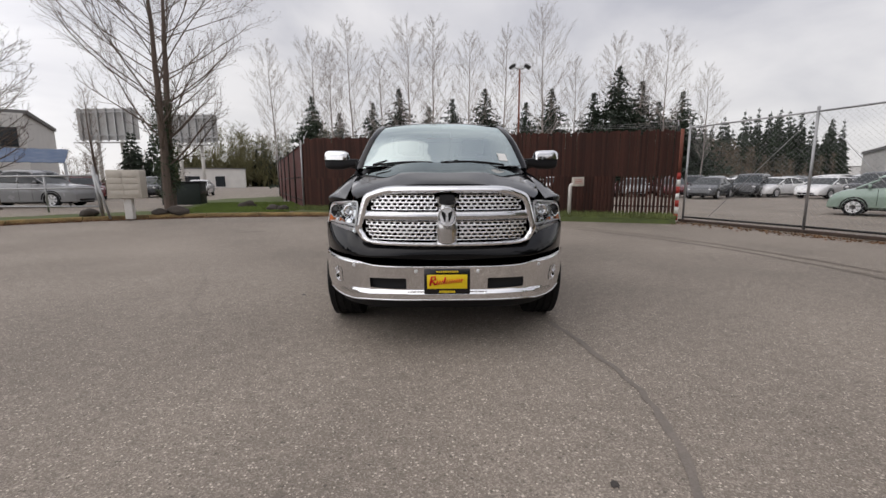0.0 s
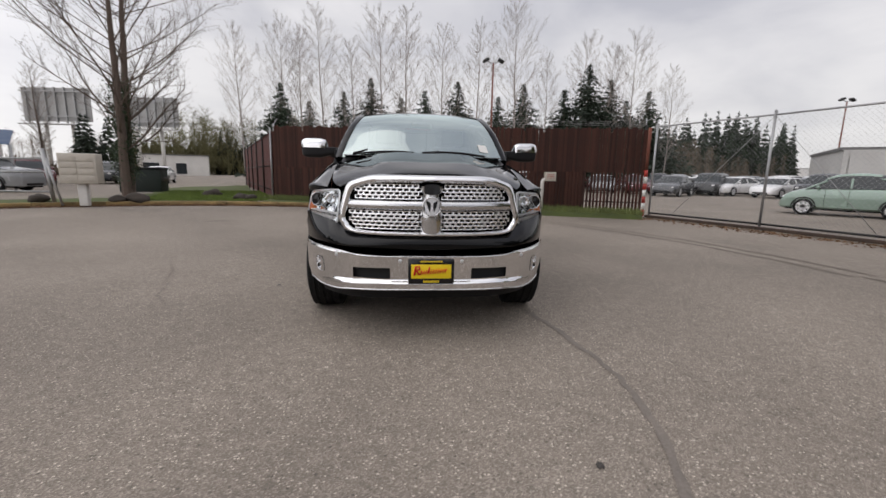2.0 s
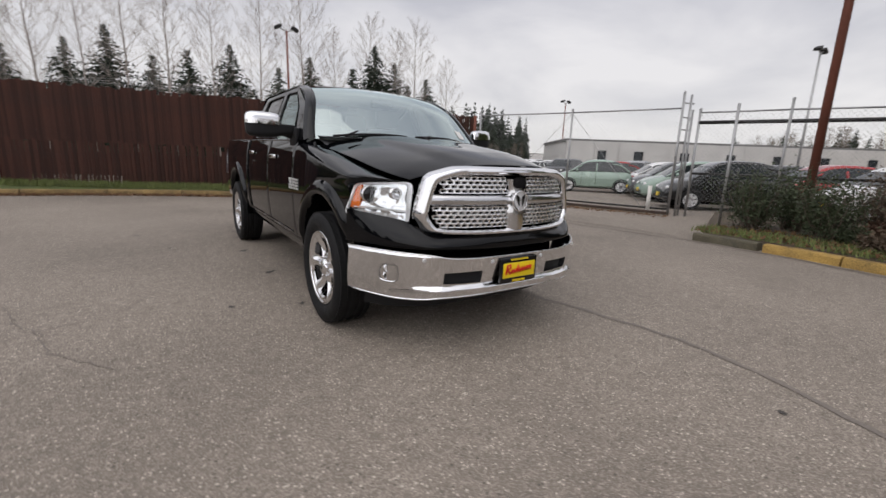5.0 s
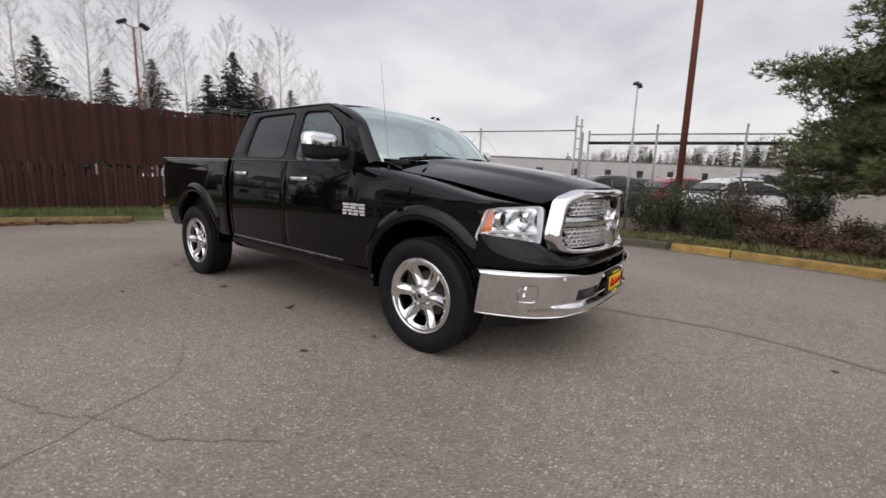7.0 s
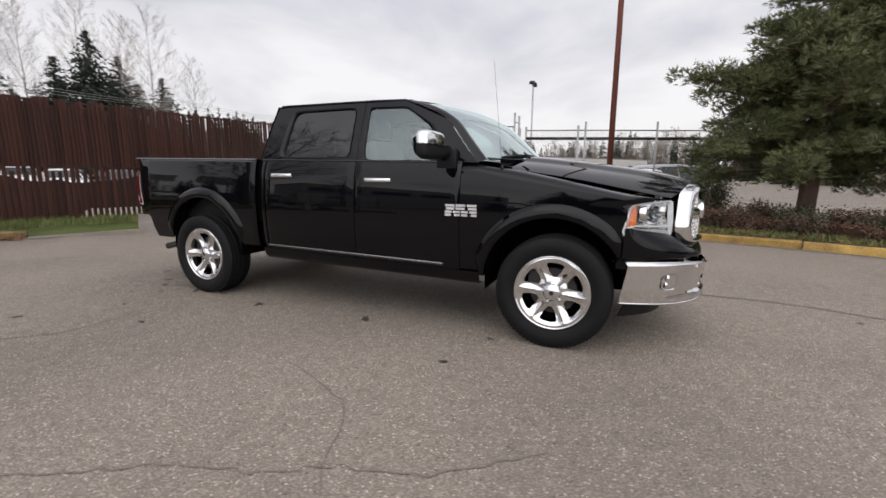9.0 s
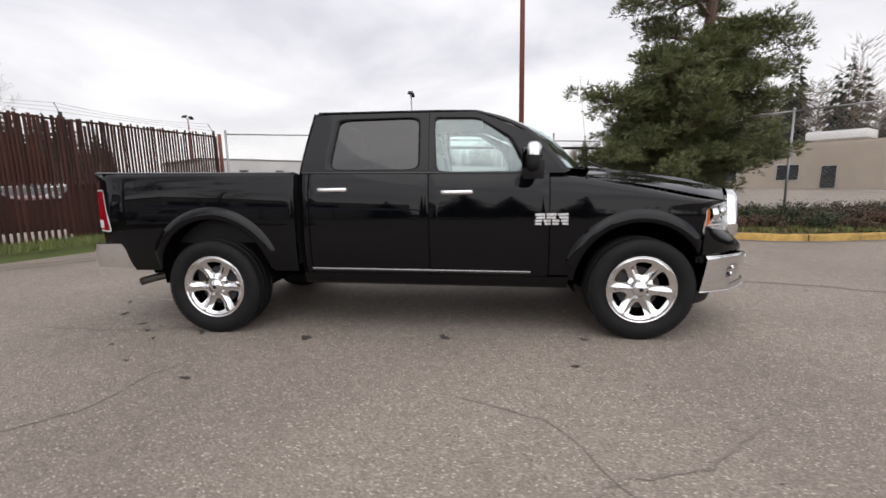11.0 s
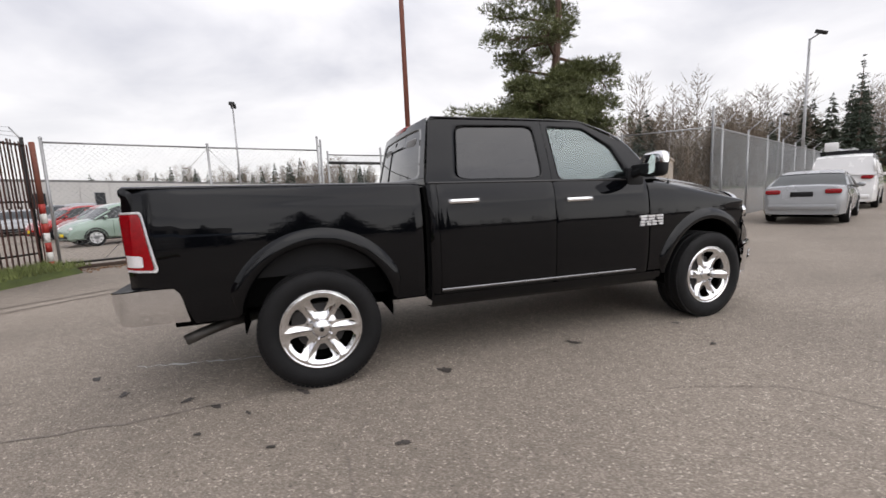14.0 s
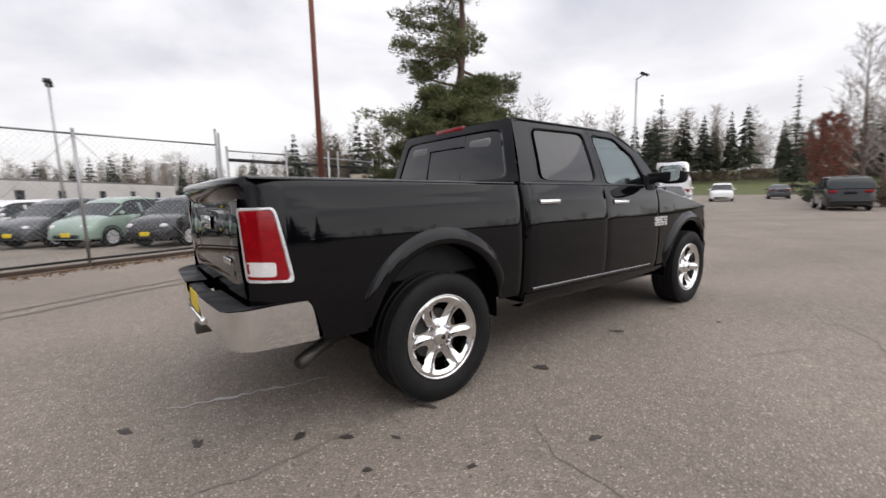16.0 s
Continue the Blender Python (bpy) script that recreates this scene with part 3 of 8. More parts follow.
def fender(sx):
    bm = bmesh.new()
    def fn(u, v):
        y = -0.46 + u * 1.175
        zb = max(0.52, arch(y, ARCH_F, ARCH_IN))
        zh, sh = curve(HOOD_EDGE_Z, y), curve(HOOD_EDGE_S, y)
        zs = zh - 0.075
        if v <= 0.75:
            z = zb + (zs - zb) * v / 0.75
            s = side(y, z)
        else:
            t = (v - 0.75) / 0.25
            a = t * math.pi / 2
            s0 = side(y, zs)
            z = zs + 0.075 * math.sin(a)
            s = sh + (s0 - sh) * math.cos(a)
        push = (1 - u) ** 3 * lerp([(1.045, 0.0), (1.075, -0.12), (1.13, -0.26)], z)
        y += push
        z -= max(0.0, z - 1.07) * min(1.0, -push / 0.26) * 0.85
        lim = 0.95 * (max(0.0, y + 0.945) / 0.50) ** (1 / 2.7)
        return (sx * min(s, lim), y, z)
    grid(bm, fn, 44, 24)
    return part("fender", solid(bm, 0.004), PAINT, truck)


def door(sx, y0, y1):
    bm = bmesh.new()
    def fn(u, v):
        y = y0 + (y1 - y0) * u
        z0, z1 = 0.525 + rake(y), 1.362 + rake(y)
        z = z0 + (z1 - z0) * v
        return (sx * (side(y, z) - (0.006 if u in (0, 1) else 0.0)), y, z)
    grid(bm, fn, 26, 26)
    return part("door", solid(bm, 0.02), PAINT, truck)


def cab_corner(sx):
    bm = bmesh.new()
    def fn(u, v):
        y = 2.686 + 0.07 * u
        z = 0.50 + (1.378 - 0.50) * v
        return (sx * (side(y, z) - 0.03 * u**3), y, z)
    grid(bm, fn, 8, 24)
    return part("cab_corner", solid(bm, 0.02), PAINT, truck)


def bedside(sx):
    bm = bmesh.new()
    def fn(u, v):
        y = 2.812 + 1.845 * u
        zb = max(lerp([(2.8, 0.55), (4.325, 0.55), (4.39, 0.79), (4.7, 0.79)], y), arch(y, ARCH_R, ARCH_IN + 0.005))
        zt = 1.372 + 0.017 * (y - 2.8)
        if v < 0.86:
            z = zb + (zt - 0.02 - zb) * v / 0.86
            s = side(y, z) + 0.012 * max(0, (z - 1.28) / 0.1)
        else:
            a = (v - 0.86) / 0.14 * math.pi / 2
            s0 = side(y, zt - 0.02) + 0.010
            z = zt - 0.02 + 0.02 * math.sin(a)
            s = s0 - 0.09 + 0.09 * math.cos(a)
        if u == 0:
            s -= 0.01
        return (sx * s, y, z)
    grid(bm, fn, 60, 30)
    b = part("bedside", solid(bm, 0.006), PAINT, truck)
    bm = bmesh.new()
    def cap(u, v):
        y = 2.83 + 1.80 * u
        zt = 1.372 + 0.017 * (y - 2.8)
        a = v * math.pi
        return (sx * (0.865 + 0.04 * math.cos(a)), y, zt - 0.004 + 0.014 * math.sin(a))
    grid(bm, cap, 20, 8)
    part("rail_cap", solid(bm, 0.004), GLOSS_BLACK, b, "black plastic rail cap")
    return b


def flare(sx, c, r, a0, a1):
    """The raised lip round a wheel opening."""
    bm = bmesh.new()
    prof = [(r + 0.100, 0.968), (r + 0.085, 0.985), (r + 0.06, 0.999), (r + 0.03, 1.005), (r + 0.006, 1.003), (r - 0.008, 0.992), (r - 0.008, 0.93)]
    def fn(u, v):
        a = radians(a0 + (a1 - a0) * u)
        rr, s = prof[round(v * (len(prof) - 1))]
        fade = min(1.0, min(u, 1 - u) / 0.10)
        fade = fade * fade * (3 - 2 * fade)
        rr = r + (rr - r) * (0.35 + 0.65 * fade)
        y, z = c[0] + rr * math.cos(a), c[1] + rr * math.sin(a)
        base = side(y, max(0.55, z))
        return (sx * (base - 0.004 + (s - 0.968) * (0.3 + 0.7 * fade) if v < 0.99 else 0.90), y, z)
    grid(bm, fn, 60, len(prof) - 1)
    bmesh.ops.recalc_face_normals(bm, faces=bm.faces)
    part("wheel_arch_flare", bm, PAINT, truck, smooth=60)
    bm = bmesh.new()
    def liner(u, v):
        a = radians(-8 + 196 * u)
        return (sx * (0.94 - 0.42 * v), c[0] + (r - 0.012) * math.cos(a), c[1] + (r - 0.012) * math.sin(a))
    grid(bm, liner, 36, 3)
    # inner wall of the wheel well
    grid(bm, lambda u, v: (sx * 0.52, c[0] + (r - 0.012) * v * math.cos(radians(-8 + 196 * u)), c[1] + (r - 0.012) * v * math.sin(radians(-8 + 196 * u))), 36, 1)
    part("wheel_well", bm, DARK, truck)


def up_s(z):
    """Half width of the cab above the belt line."""
    return 0.905 - 0.176 * max(0.0, (z - 1.345) / 0.50) ** 1.2


def cab_side(sx):
    place = lambda y, z, d=0.0: Vector((sx * (up_s(z) - 0.004 - d), y, z))
    n = 14
    front_o = loop_points([(0.60, 1.335), (1.680, 1.352), (1.680, 1.861), (1.30, 1.850), (0.88, 1.668)], n)
    front_i = loop_points([(0.90, 1.352), (1.615, 1.362), (1.635, 1.805), (1.27, 1.790), (1.03, 1.625)], n, 2)
    rear_o = loop_points([(1.684, 1.352), (2.755, 1.375), (2.66, 1.868), (1.684, 1.861)], n)
    rear_i = loop_points([(1.765, 1.384), (2.505, 1.394), (2.445, 1.806), (1.770, 1.810)], n, 3)
    for o, i, pane_mat, nm in ((front_o, front_i, GLASS_CLEAR, "front_door_window"), (rear_o, rear_i, GLASS_DARK, "rear_door_window")):
        bm = bmesh.new()
        ring_panel(bm, o, i, place, 4, lip=0.02)
        frame_ = part("window_surround", bm, PAINT, truck)
        bm = bmesh.new()
        fill_panel(bm, i, lambda y, z: place(y, z, 0.012), 5); outward(bm)
        g = part(nm, bm, pane_mat, frame_, "clear side glass" if pane_mat is GLASS_CLEAR else "dark tinted side glass")
        g.visible_shadow = pane_mat is not GLASS_CLEAR
        bm = bmesh.new()
        m2 = [p.lerp(sum(i, Vector((0, 0))) / len(i), -0.012) for p in i]
        ring_panel(bm, m2, i, lambda y, z, d=0.0: place(y, z, d - 0.003), 1, lip=0.008)
        part("window_seal", bm, BLACK_PLASTIC, frame_)
    # belt moulding
    bm = bmesh.new()
    grid(bm, lambda u, v: (sx * (0.912 - 0.004 + 0.005 * math.sin(math.pi * v)), 0.74 + 2.0 * u, 1.342 + 0.018 * v + 0.016 * (2.0 * u - 0.9)), 20, 4)
    part("belt_moulding", bm, GLOSS_BLACK, truck)


PILLAR = [(0.60, 1.335), (0.735, 1.50), (0.88, 1.664), (1.07, 1.775), (1.30, 1.850)]


def pillar(t):
    k = t * (len(PILLAR) - 1)
    ys, zs = [(i, p[0]) for i, p in enumerate(PILLAR)], [(i, p[1]) for i, p in enumerate(PILLAR)]
    return curve(ys, k), curve(zs, k)


def screen_edge(t):
    y, z = pillar(t)
    return up_s(z) - 0.085, y - 0.055 + 0.02 * t, z + 0.02 - 0.01 * t


def cab_shell():
    for sx in (-1, 1):
        bm = bmesh.new()
        def fn(u, v):
            y, z = pillar(u)
            s1, y1, z1 = screen_edge(u)
            s0 = up_s(z) - 0.004
            b = 0.014 * math.sin(math.pi * v)
            return (sx * (s0 + (s1 - s0) * v + b * 0.5), y + (y1 - y) * v - b, z + (z1 - z) * v + b * 0.5)
        grid(bm, fn, 24, 5)
        part("windscreen_pillar", bm, PAINT, truck)
    bm = bmesh.new()
    def ws(u, v):
        s, y, z = screen_edge(v)
        x = 2 * u - 1
        c = 1 - abs(x) ** 2.2
        return (s * x, y - (0.25 - 0.10 * v) * c, z + (0.03 - 0.018 * v) * c - 0.006)
    grid(bm, ws, 30, 16); outward(bm)
    w = part("windscreen", bm, GLASS_SCREEN, truck, "raked windscreen reflecting the pale sky")
    w.visible_shadow = False
    bm = bmesh.new()
    grid(bm, lambda u, v: Vector(ws(0.855 + 0.06 * u, 0.09 + 0.12 * v)) + Vector((0, -0.004, 0.003)), 2, 2)
    part("sticker", bm, WHITE_PAPER, w, "small white windscreen sticker")
    bm = bmesh.new()
    def roof(u, v):
        x = 2 * u - 1
        s1, y1, z1 = screen_edge(1.0)
        front = y1 - 0.15 * (1 - abs(x) ** 2.2)
        k = min(1.0, v / 0.10) if v < 0.1 else 1.0
        rear = 2.66 - 0.01
        y = front + (rear - front) * v
        zs = 1.850 + 0.018 * min(1.0, v * 2.0)
        crown = 0.036 + 0.012 * math.sin(math.pi * min(1, v * 1.1))
        s = 0.7255 + 0.004 * math.sin(math.pi * v)
        z = zs + crown * (1 - abs(x) ** 3.2)
        if v < 0.12:
            z -= (1 - v / 0.12) ** 2 * 0.024 * (1 - abs(x) ** 3)
        if v > 0.93:
            z -= ((v - 0.93) / 0.07) ** 2 * 0.018
        return (s * x, y, z)
    grid(bm, roof, 36, 36)
    part("roof", bm, PAINT, truck)
    # drip rail down each side of the roof
    for sx in (-1, 1):
        bm = bmesh.new()
        sweep(bm, [(sx * (up_s(z) - 0.010), y, z + 0.002) for y, z in [(1.0, 1.740), (1.14, 1.800), (1.30, 1.852), (1.6, 1.862), (2.2, 1.868), (2.64, 1.872)]], 0.009, 6)
        part("roof_moulding", bm, GLOSS_BLACK, truck)
    # back of the cab
    bm = bmesh.new()
    def back(x, z, d=0.0):
        t = (z - 1.375) / 0.49
        return Vector((x, 2.765 - 0.105 * max(0, t) ** 1.2 + 0.035 * (1 - (x / 0.9) ** 2) - d, z))
    o = loop_points([(-0.90, 1.36), (0.90, 1.36), (0.727, 1.870), (-0.727, 1.870)], 16)
    i = loop_points([(-0.755, 1.415), (0.755, 1.415), (0.635, 1.795), (-0.635, 1.795)], 16, 3)
    ring_panel(bm, o, i, back, 4, lip=0.015)
    rear = part("cab_back", bm, PAINT, truck)
    bm = bmesh.new()
    fill_panel(bm, i, lambda x, z: back(x, z, 0.006), 5); outward(bm)
    rw = part("rear_window", bm, GLASS_DARK, rear, "dark sliding rear window")
    for x, d_ in ((-0.24, 0.010), (0.24, 0.003)):
        bm = bmesh.new()
        a, b = back(x, 1.425, d_), back(x, 1.70 if x > 0 else 1.79, d_)
        tube(bm, a, b, 0.0065, n=6)
        part("slider_bar", bm, BLACK_PLASTIC, rw)
    bm = bmesh.new()
    sweep(bm, [back(-0.24, 1.70, -0.004), back(0.24, 1.70, -0.004)], 0.005, 6)
    part("slider_bar", bm, BLACK_PLASTIC, rw)
    bm = bmesh.new()
    box(bm, -0.19, 2.655, 1.845, 0.19, 2.70, 1.885, bevel=0.008)
    hl = part("high_brake_light", bm, RED_LENS, truck, "red high-mounted brake light")
    bm = bmesh.new()
    box(bm, -0.88, 2.70, 0.50, 0.88, 2.752, 1.372, bevel=0.02)
    part("cab_lower_back", bm, PAINT, truck)


HOOD_C = [(-1.0, 1.165), (-0.93, 1.198), (-0.85, 1.224), (-0.7, 1.256), (-0.45, 1.300), (-0.1, 1.348), (0.2, 1.385), (0.5, 1.405)]


def front_y(s):
    """The nose in plan at lamp height."""
    return -0.955 + 0.50 * (abs(s) / 0.95) ** 2.7


def hood():
    bm = bmesh.new()
    def fn(u, v):
        x = 2 * u - 1
        yb = 0.44 - 0.17 * (1 - abs(x) ** 2)
        yc = -0.93 + 0.20 * abs(x) ** 2.3
        y = yc + (yb - yc) * v
        se, ze, zc = curve(HOOD_EDGE_S, y) - 0.004, curve(HOOD_EDGE_Z, y), curve(HOOD_C, y)
        xx = se * x
        dome = 1 - abs(x) ** 2.6
        z = ze + (zc - ze) * dome
        w = lerp([(-0.95, 0.34), (0.4, 0.50)], y)
        k = max(0.0, min(1.0, (w + 0.07 - abs(xx)) / 0.12))
        z += (0.020 * k * k * (3 - 2 * k) - 0.006) * min(1, max(0, (v) / 0.25))
        # the middle sinks a little between two broad ridges
        z -= 0.010 * math.exp(-(xx / 0.16) ** 2) * min(1, v * 2)
        return (xx, y, z)
    grid(bm, fn, 56, 44)
    h = part("hood", solid(bm, 0.006), PAINT, truck)
    bm = bmesh.new()
    grid(bm, lambda u, v: ((2 * u - 1) * 0.80, 0.24 + 0.20 * (2 * u - 1) ** 2 + 0.16 * v, 1.362 + 0.02 * v), 20, 3)
    part("cowl_panel", bm, BLACK_PLASTIC, truck)
    for x0, x1 in ((-0.70, -0.10), (-0.02, 0.62)):
        bm = bmesh.new()
        pts = []
        for k in range(9):
            t = k / 8
            x = x0 + (x1 - x0) * t
            pts.append((x, 0.30 + 0.22 * (x / 0.8) ** 2 + 0.015 * t, 1.400 - 0.03 * (x / 0.8) ** 2 + 0.012 * math.sin(math.pi * t)))
        sweep(bm, pts, 0.009, 6)
        wp = part("wiper", bm, BLACK_PLASTIC, truck)
        bm = bmesh.new()
        tube(bm, (x0 + 0.03, 0.26, 1.375), (x0 + 0.26 * (x1 - x0), 0.33, 1.42), 0.012, 0.007, 6)
        part("wiper_arm", bm, BLACK_PLASTIC, wp)
    bm = bmesh.new()
    tube(bm, (-0.865, 0.41, 1.25), (-0.868, 0.42, 1.32), 0.018, 0.009, 10)
    a = part("aerial_base", bm, BLACK_PLASTIC, truck)
    bm = bmesh.new()
    tube(bm, (-0.868, 0.42, 1.31), (-0.872, 0.50, 2.06), 0.0013, 0.0009, 6)
    part("aerial_rod", bm, BLACK_PLASTIC, a, "thin whip aerial")


def nose(x, z, d=0.0):
    """The grille's surface: leans back towards the top, curves back towards the sides."""
    return Vector((x, -0.985 + 0.16 * (abs(x) / 0.66) ** 2.4 + 0.10 * max(0.0, z - 0.90) + d, z))


def grille():
    g = thing("grille", "", "")
    g.parent = truck
    n = 16
    outer = loop_points([(-0.60, 0.765), (0.60, 0.765), (0.672, 0.88), (0.60, 1.13), (0.42, 1.188), (-0.42, 1.188), (-0.60, 1.13), (-0.672, 0.88)], n, 11)
    inner = loop_points([(-0.545, 0.800), (0.545, 0.800), (0.605, 0.885), (0.545, 1.085), (0.39, 1.128), (-0.39, 1.128), (-0.545, 1.085), (-0.605, 0.885)], n, 11)
    bm = bmesh.new()
    m = len(outer)
    prof = [(0.0, 0.055), (0.06, 0.0), (0.25, -0.022), (0.55, -0.026), (0.85, -0.012), (1.0, 0.01), (1.0, 0.05)]
    loops = [[bm.verts.new(nose(*outer[i].lerp(inner[i], a), d)) for i in range(m)] for a, d in prof]
    for a, b in zip(loops, loops[1:]):
        for i in range(m):
            bm.faces.new((a[i], a[(i + 1) % m], b[(i + 1) % m], b[i]))
    bmesh.ops.recalc_face_normals(bm, faces=bm.faces)
    part("surround", bm, CHROME, g, "chrome grille surround", smooth=50)
    bm = bmesh.new()
    fill_panel(bm, inner, lambda x, z: nose(x, z, 0.09), 3)
    part("backing", bm, DARK, g)
    # cross bar, broad and rounded
    for sx in (-1, 1):
        bm = bmesh.new()
        grid(bm, lambda u, v: nose(sx * (0.05 + 0.545 * u), 0.945 + 0.066 * v, -0.018 * math.sin(math.pi * v) ** 0.6 + 0.012), 16, 10)
        part("cross_bar", bm, CHROME_SOFT, g)
    bm = bmesh.new()
    def shield(u, v):
        z = 0.79 + 0.32 * v
        w = lerp([(0.79, 0.072), (0.90, 0.076), (0.95, 0.07), (1.04, 0.058), (1.11, 0.075)], z)
        x = 2 * u - 1
        return nose(w * x, z, 0.012 - 0.036 * (1 - abs(x) ** 3))
    grid(bm, shield, 12, 16)
    part("centre_shield", bm, CHROME_SOFT, g)
    bm = bmesh.new()
    o = loop_points([(-0.052, 1.055), (0.052, 1.055), (0.056, 1.125), (-0.056, 1.125)], 6, 3)
    fill_panel(bm, o, lambda x, z: nose(x, z, -0.030), 2)
    part("camera_cover", bm, GLOSS_BLACK, g)
    bm = bmesh.new()
    o = loop_points([(0.0, 0.905), (0.045, 0.945), (0.055, 1.01), (0.0, 1.04), (-0.055, 1.01), (-0.045, 0.945)], 4, 2)
    fill_panel(bm, o, lambda x, z: nose(x, z, -0.028 - 0.008 * (1 - (x / 0.06) ** 2)), 3)
    part("emblem", bm, SILVER_TRIM, g, "plain pale emblem shape with dark wedges")
    bm = bmesh.new()
    for sx in (-1, 1):
        o = loop_points([(sx * 0.012, 0.93), (sx * 0.034, 0.985), (sx * 0.040, 1.018), (sx * 0.006, 1.0)], 4, 1)
        fill_panel(bm, o, lambda x, z: nose(x, z, -0.040), 2)
    part("emblem_inlay", bm, GLOSS_BLACK, g)
    bm = bmesh.new()
    lathe(bm, [(0.066, 0.0), (0.068, -0.034), (0.063, -0.041), (0.058, -0.036), (0.057, -0.01)], 36, "y", nose(0, 0.975))
    part("emblem_ring", bm, CHROME, g)
    # four fields of pierced chrome mesh, staggered row by row
    hw, hh = 0.0212, 0.0128
    for sx in (-1, 1):
        for z0, rows in ((0.812, 5), (1.020, 4)):
            bm = bmesh.new()
            for r in range(rows):
                zc = z0 + (r + 0.5) * 2 * hh
                lim = lerp([(0.80, 0.555), (0.885, 0.60), (1.00, 0.575), (1.085, 0.545), (1.128, 0.43)], zc) - 0.004
                k = 0
                while True:
                    xc = 0.088 + (k + (0.5 if r % 2 else 0.0)) * 2 * hw
                    k += 1
                    if xc + hw > lim:
                        break
                    cell = loop_points([(sx * (xc - hw), zc - hh), (sx * (xc + hw), zc - hh), (sx * (xc + hw), zc + hh), (sx * (xc - hw), zc + hh)], 3)
                    hole = loop_points([(sx * (xc - 0.0155), zc - 0.0074), (sx * (xc + 0.0155), zc - 0.0088), (sx * (xc + 0.0155), zc + 0.0074), (sx * (xc - 0.0155), zc + 0.0088)], 3, 1)
                    pillow = lambda x, z, d=0.0, c=(sx * xc, zc): nose(x, z, 0.004 + d + 0.004 * (1 - max(abs(x - c[0]) / hw, abs(z - c[1]) / hh)))
                    ring_panel(bm, cell, hole, pillow, 1, lip=0.022)
            bmesh.ops.recalc_face_normals(bm, faces=bm.faces)
            part("mesh_field", bm, MESH_CHROME, g, "pierced chrome grille mesh", smooth=20)


def headlight(sx):
    h = thing("headlight", "", "")
    h.parent = truck
    corners = [(0.672, 0.815), (0.945, 0.840), (0.957, 0.880), (0.915, 1.060), (0.652, 1.080)]
    loop = loop_points(corners, 10, 2)
    def at(s, z, d=0.0):
        return Vector((sx * (s - 0.010 * max(0, (z - 0.95) / 0.1) * (s / 0.95)), front_y(s) + 0.012 + d + 0.12 * max(0, z - 0.93), z))
    bm = bmesh.new()
    fill_panel(bm, loop, lambda s, z: at(s, z, -0.012), 6); outward(bm)
    ln = part("lens", bm, LENS, h, "clear headlight lens")
    ln.visible_shadow = False
    bm = bmesh.new()
    inner = [p.lerp(Vector((0.80, 0.965)), 0.10) for p in loop]
    ring_panel(bm, loop, inner, lambda s, z, d=0.0: at(s, z, d), 1, lip=0.026)
    part("bezel", bm, LAMP_SILVER, h)
    bm = bmesh.new()
    fill_panel(bm, inner, lambda s, z: at(s, z, 0.036 - 0.26 * max(0.0, 0.96 - z) + 0.012 * math.sin(s * 55) * math.cos(z * 48)), 7)
    part("reflector", bm, CHROME, h, "bright reflector bowl")
    # amber marker at the outer end
    bm = bmesh.new()
    fill_panel(bm, loop_points([(0.892, 0.905), (0.948, 0.908), (0.914, 1.044), (0.880, 1.050)], 5, 1), lambda s, z: at(s, z, 0.008), 3)
    part("amber_marker", bm, AMBER, h, "amber side marker")
    # main projector with its rings
    c = at(0.848, 0.992, 0.006)
    bm = bmesh.new()
    lathe(bm, [(0.054, 0.03), (0.057, -0.004), (0.053, -0.013), (0.047, -0.008), (0.043, 0.006)], 32, "y", c)
    part("projector_ring", bm, CHROME, h)
    bm = bmesh.new()
    lathe(bm, [(0.045, 0.008), (0.042, 0.0), (0.034, -0.008), (0.018, -0.013), (0.0005, -0.015)], 28, "y", c)
    part("projector_lens", bm, GLOSS_BLACK, h, "dark glassy projector lens")
    bm = bmesh.new()
    lathe(bm, [(0.036, 0.02), (0.038, -0.018), (0.030, -0.02), (0.0005, 0.012)], 24, "y", at(0.735, 1.005, 0.012))
    part("high_beam_bowl", bm, CHROME, h)
    bm = bmesh.new()
    for k in range(9):
        s0, s1 = 0.694 + k * 0.0252, 0.694 + k * 0.0252 + 0.0225
        z = 0.838 + 0.022 * (k / 8)
        grid(bm, lambda u, v: at(s0 + (s1 - s0) * u, z + 0.036 * v, 0.006 - 0.006 * math.sin(math.pi * u) * math.sin(math.pi * v)), 4, 4)
    part("running_light_strip", bm, WHITE_LENS, h, "row of small white running lights")
    bm = bmesh.new()
    grid(bm, lambda u, v: at(0.675 + 0.245 * u, 0.893 + 0.016 * u + 0.012 * v, -0.004 + 0.02 * v), 12, 2)
    part("divider", bm, LAMP_SILVER, h)


def fascia():
    """Painted panel under the lamps and the grille."""
    bm = bmesh.new()
    def fn(u, v):
        s = (2 * u - 1) * 0.955
        a = abs(s)
        top = lerp([(0, 0.775), (0.56, 0.782), (0.64, 0.812), (0.70, 0.846), (0.95, 0.898)], a)
        bot = 0.672 - 0.018 * (1 - min(1, a / 0.5))
        z = bot + (top - bot) * v
        low, high = bumper_y(min(a, 0.957)) + 0.030, front_y(a) - 0.006
        w = v ** 1.6
        y = low + (high - low) * w - 0.020 * math.sin(math.pi * v) * max(0.0, min(1.0, (0.955 - a) / 0.08))
        # the lower edge rolls under above the bumper
        if v < 0.16:
            y += 0.07 * (1 - v / 0.16) ** 2
        return (s * (1.0 if a < 0.9 else 1.0), y, z)
    grid(bm, fn, 80, 26)
    bmesh.ops.recalc_face_normals(bm, faces=bm.faces)
    part("front_fascia", bm, PAINT, truck)


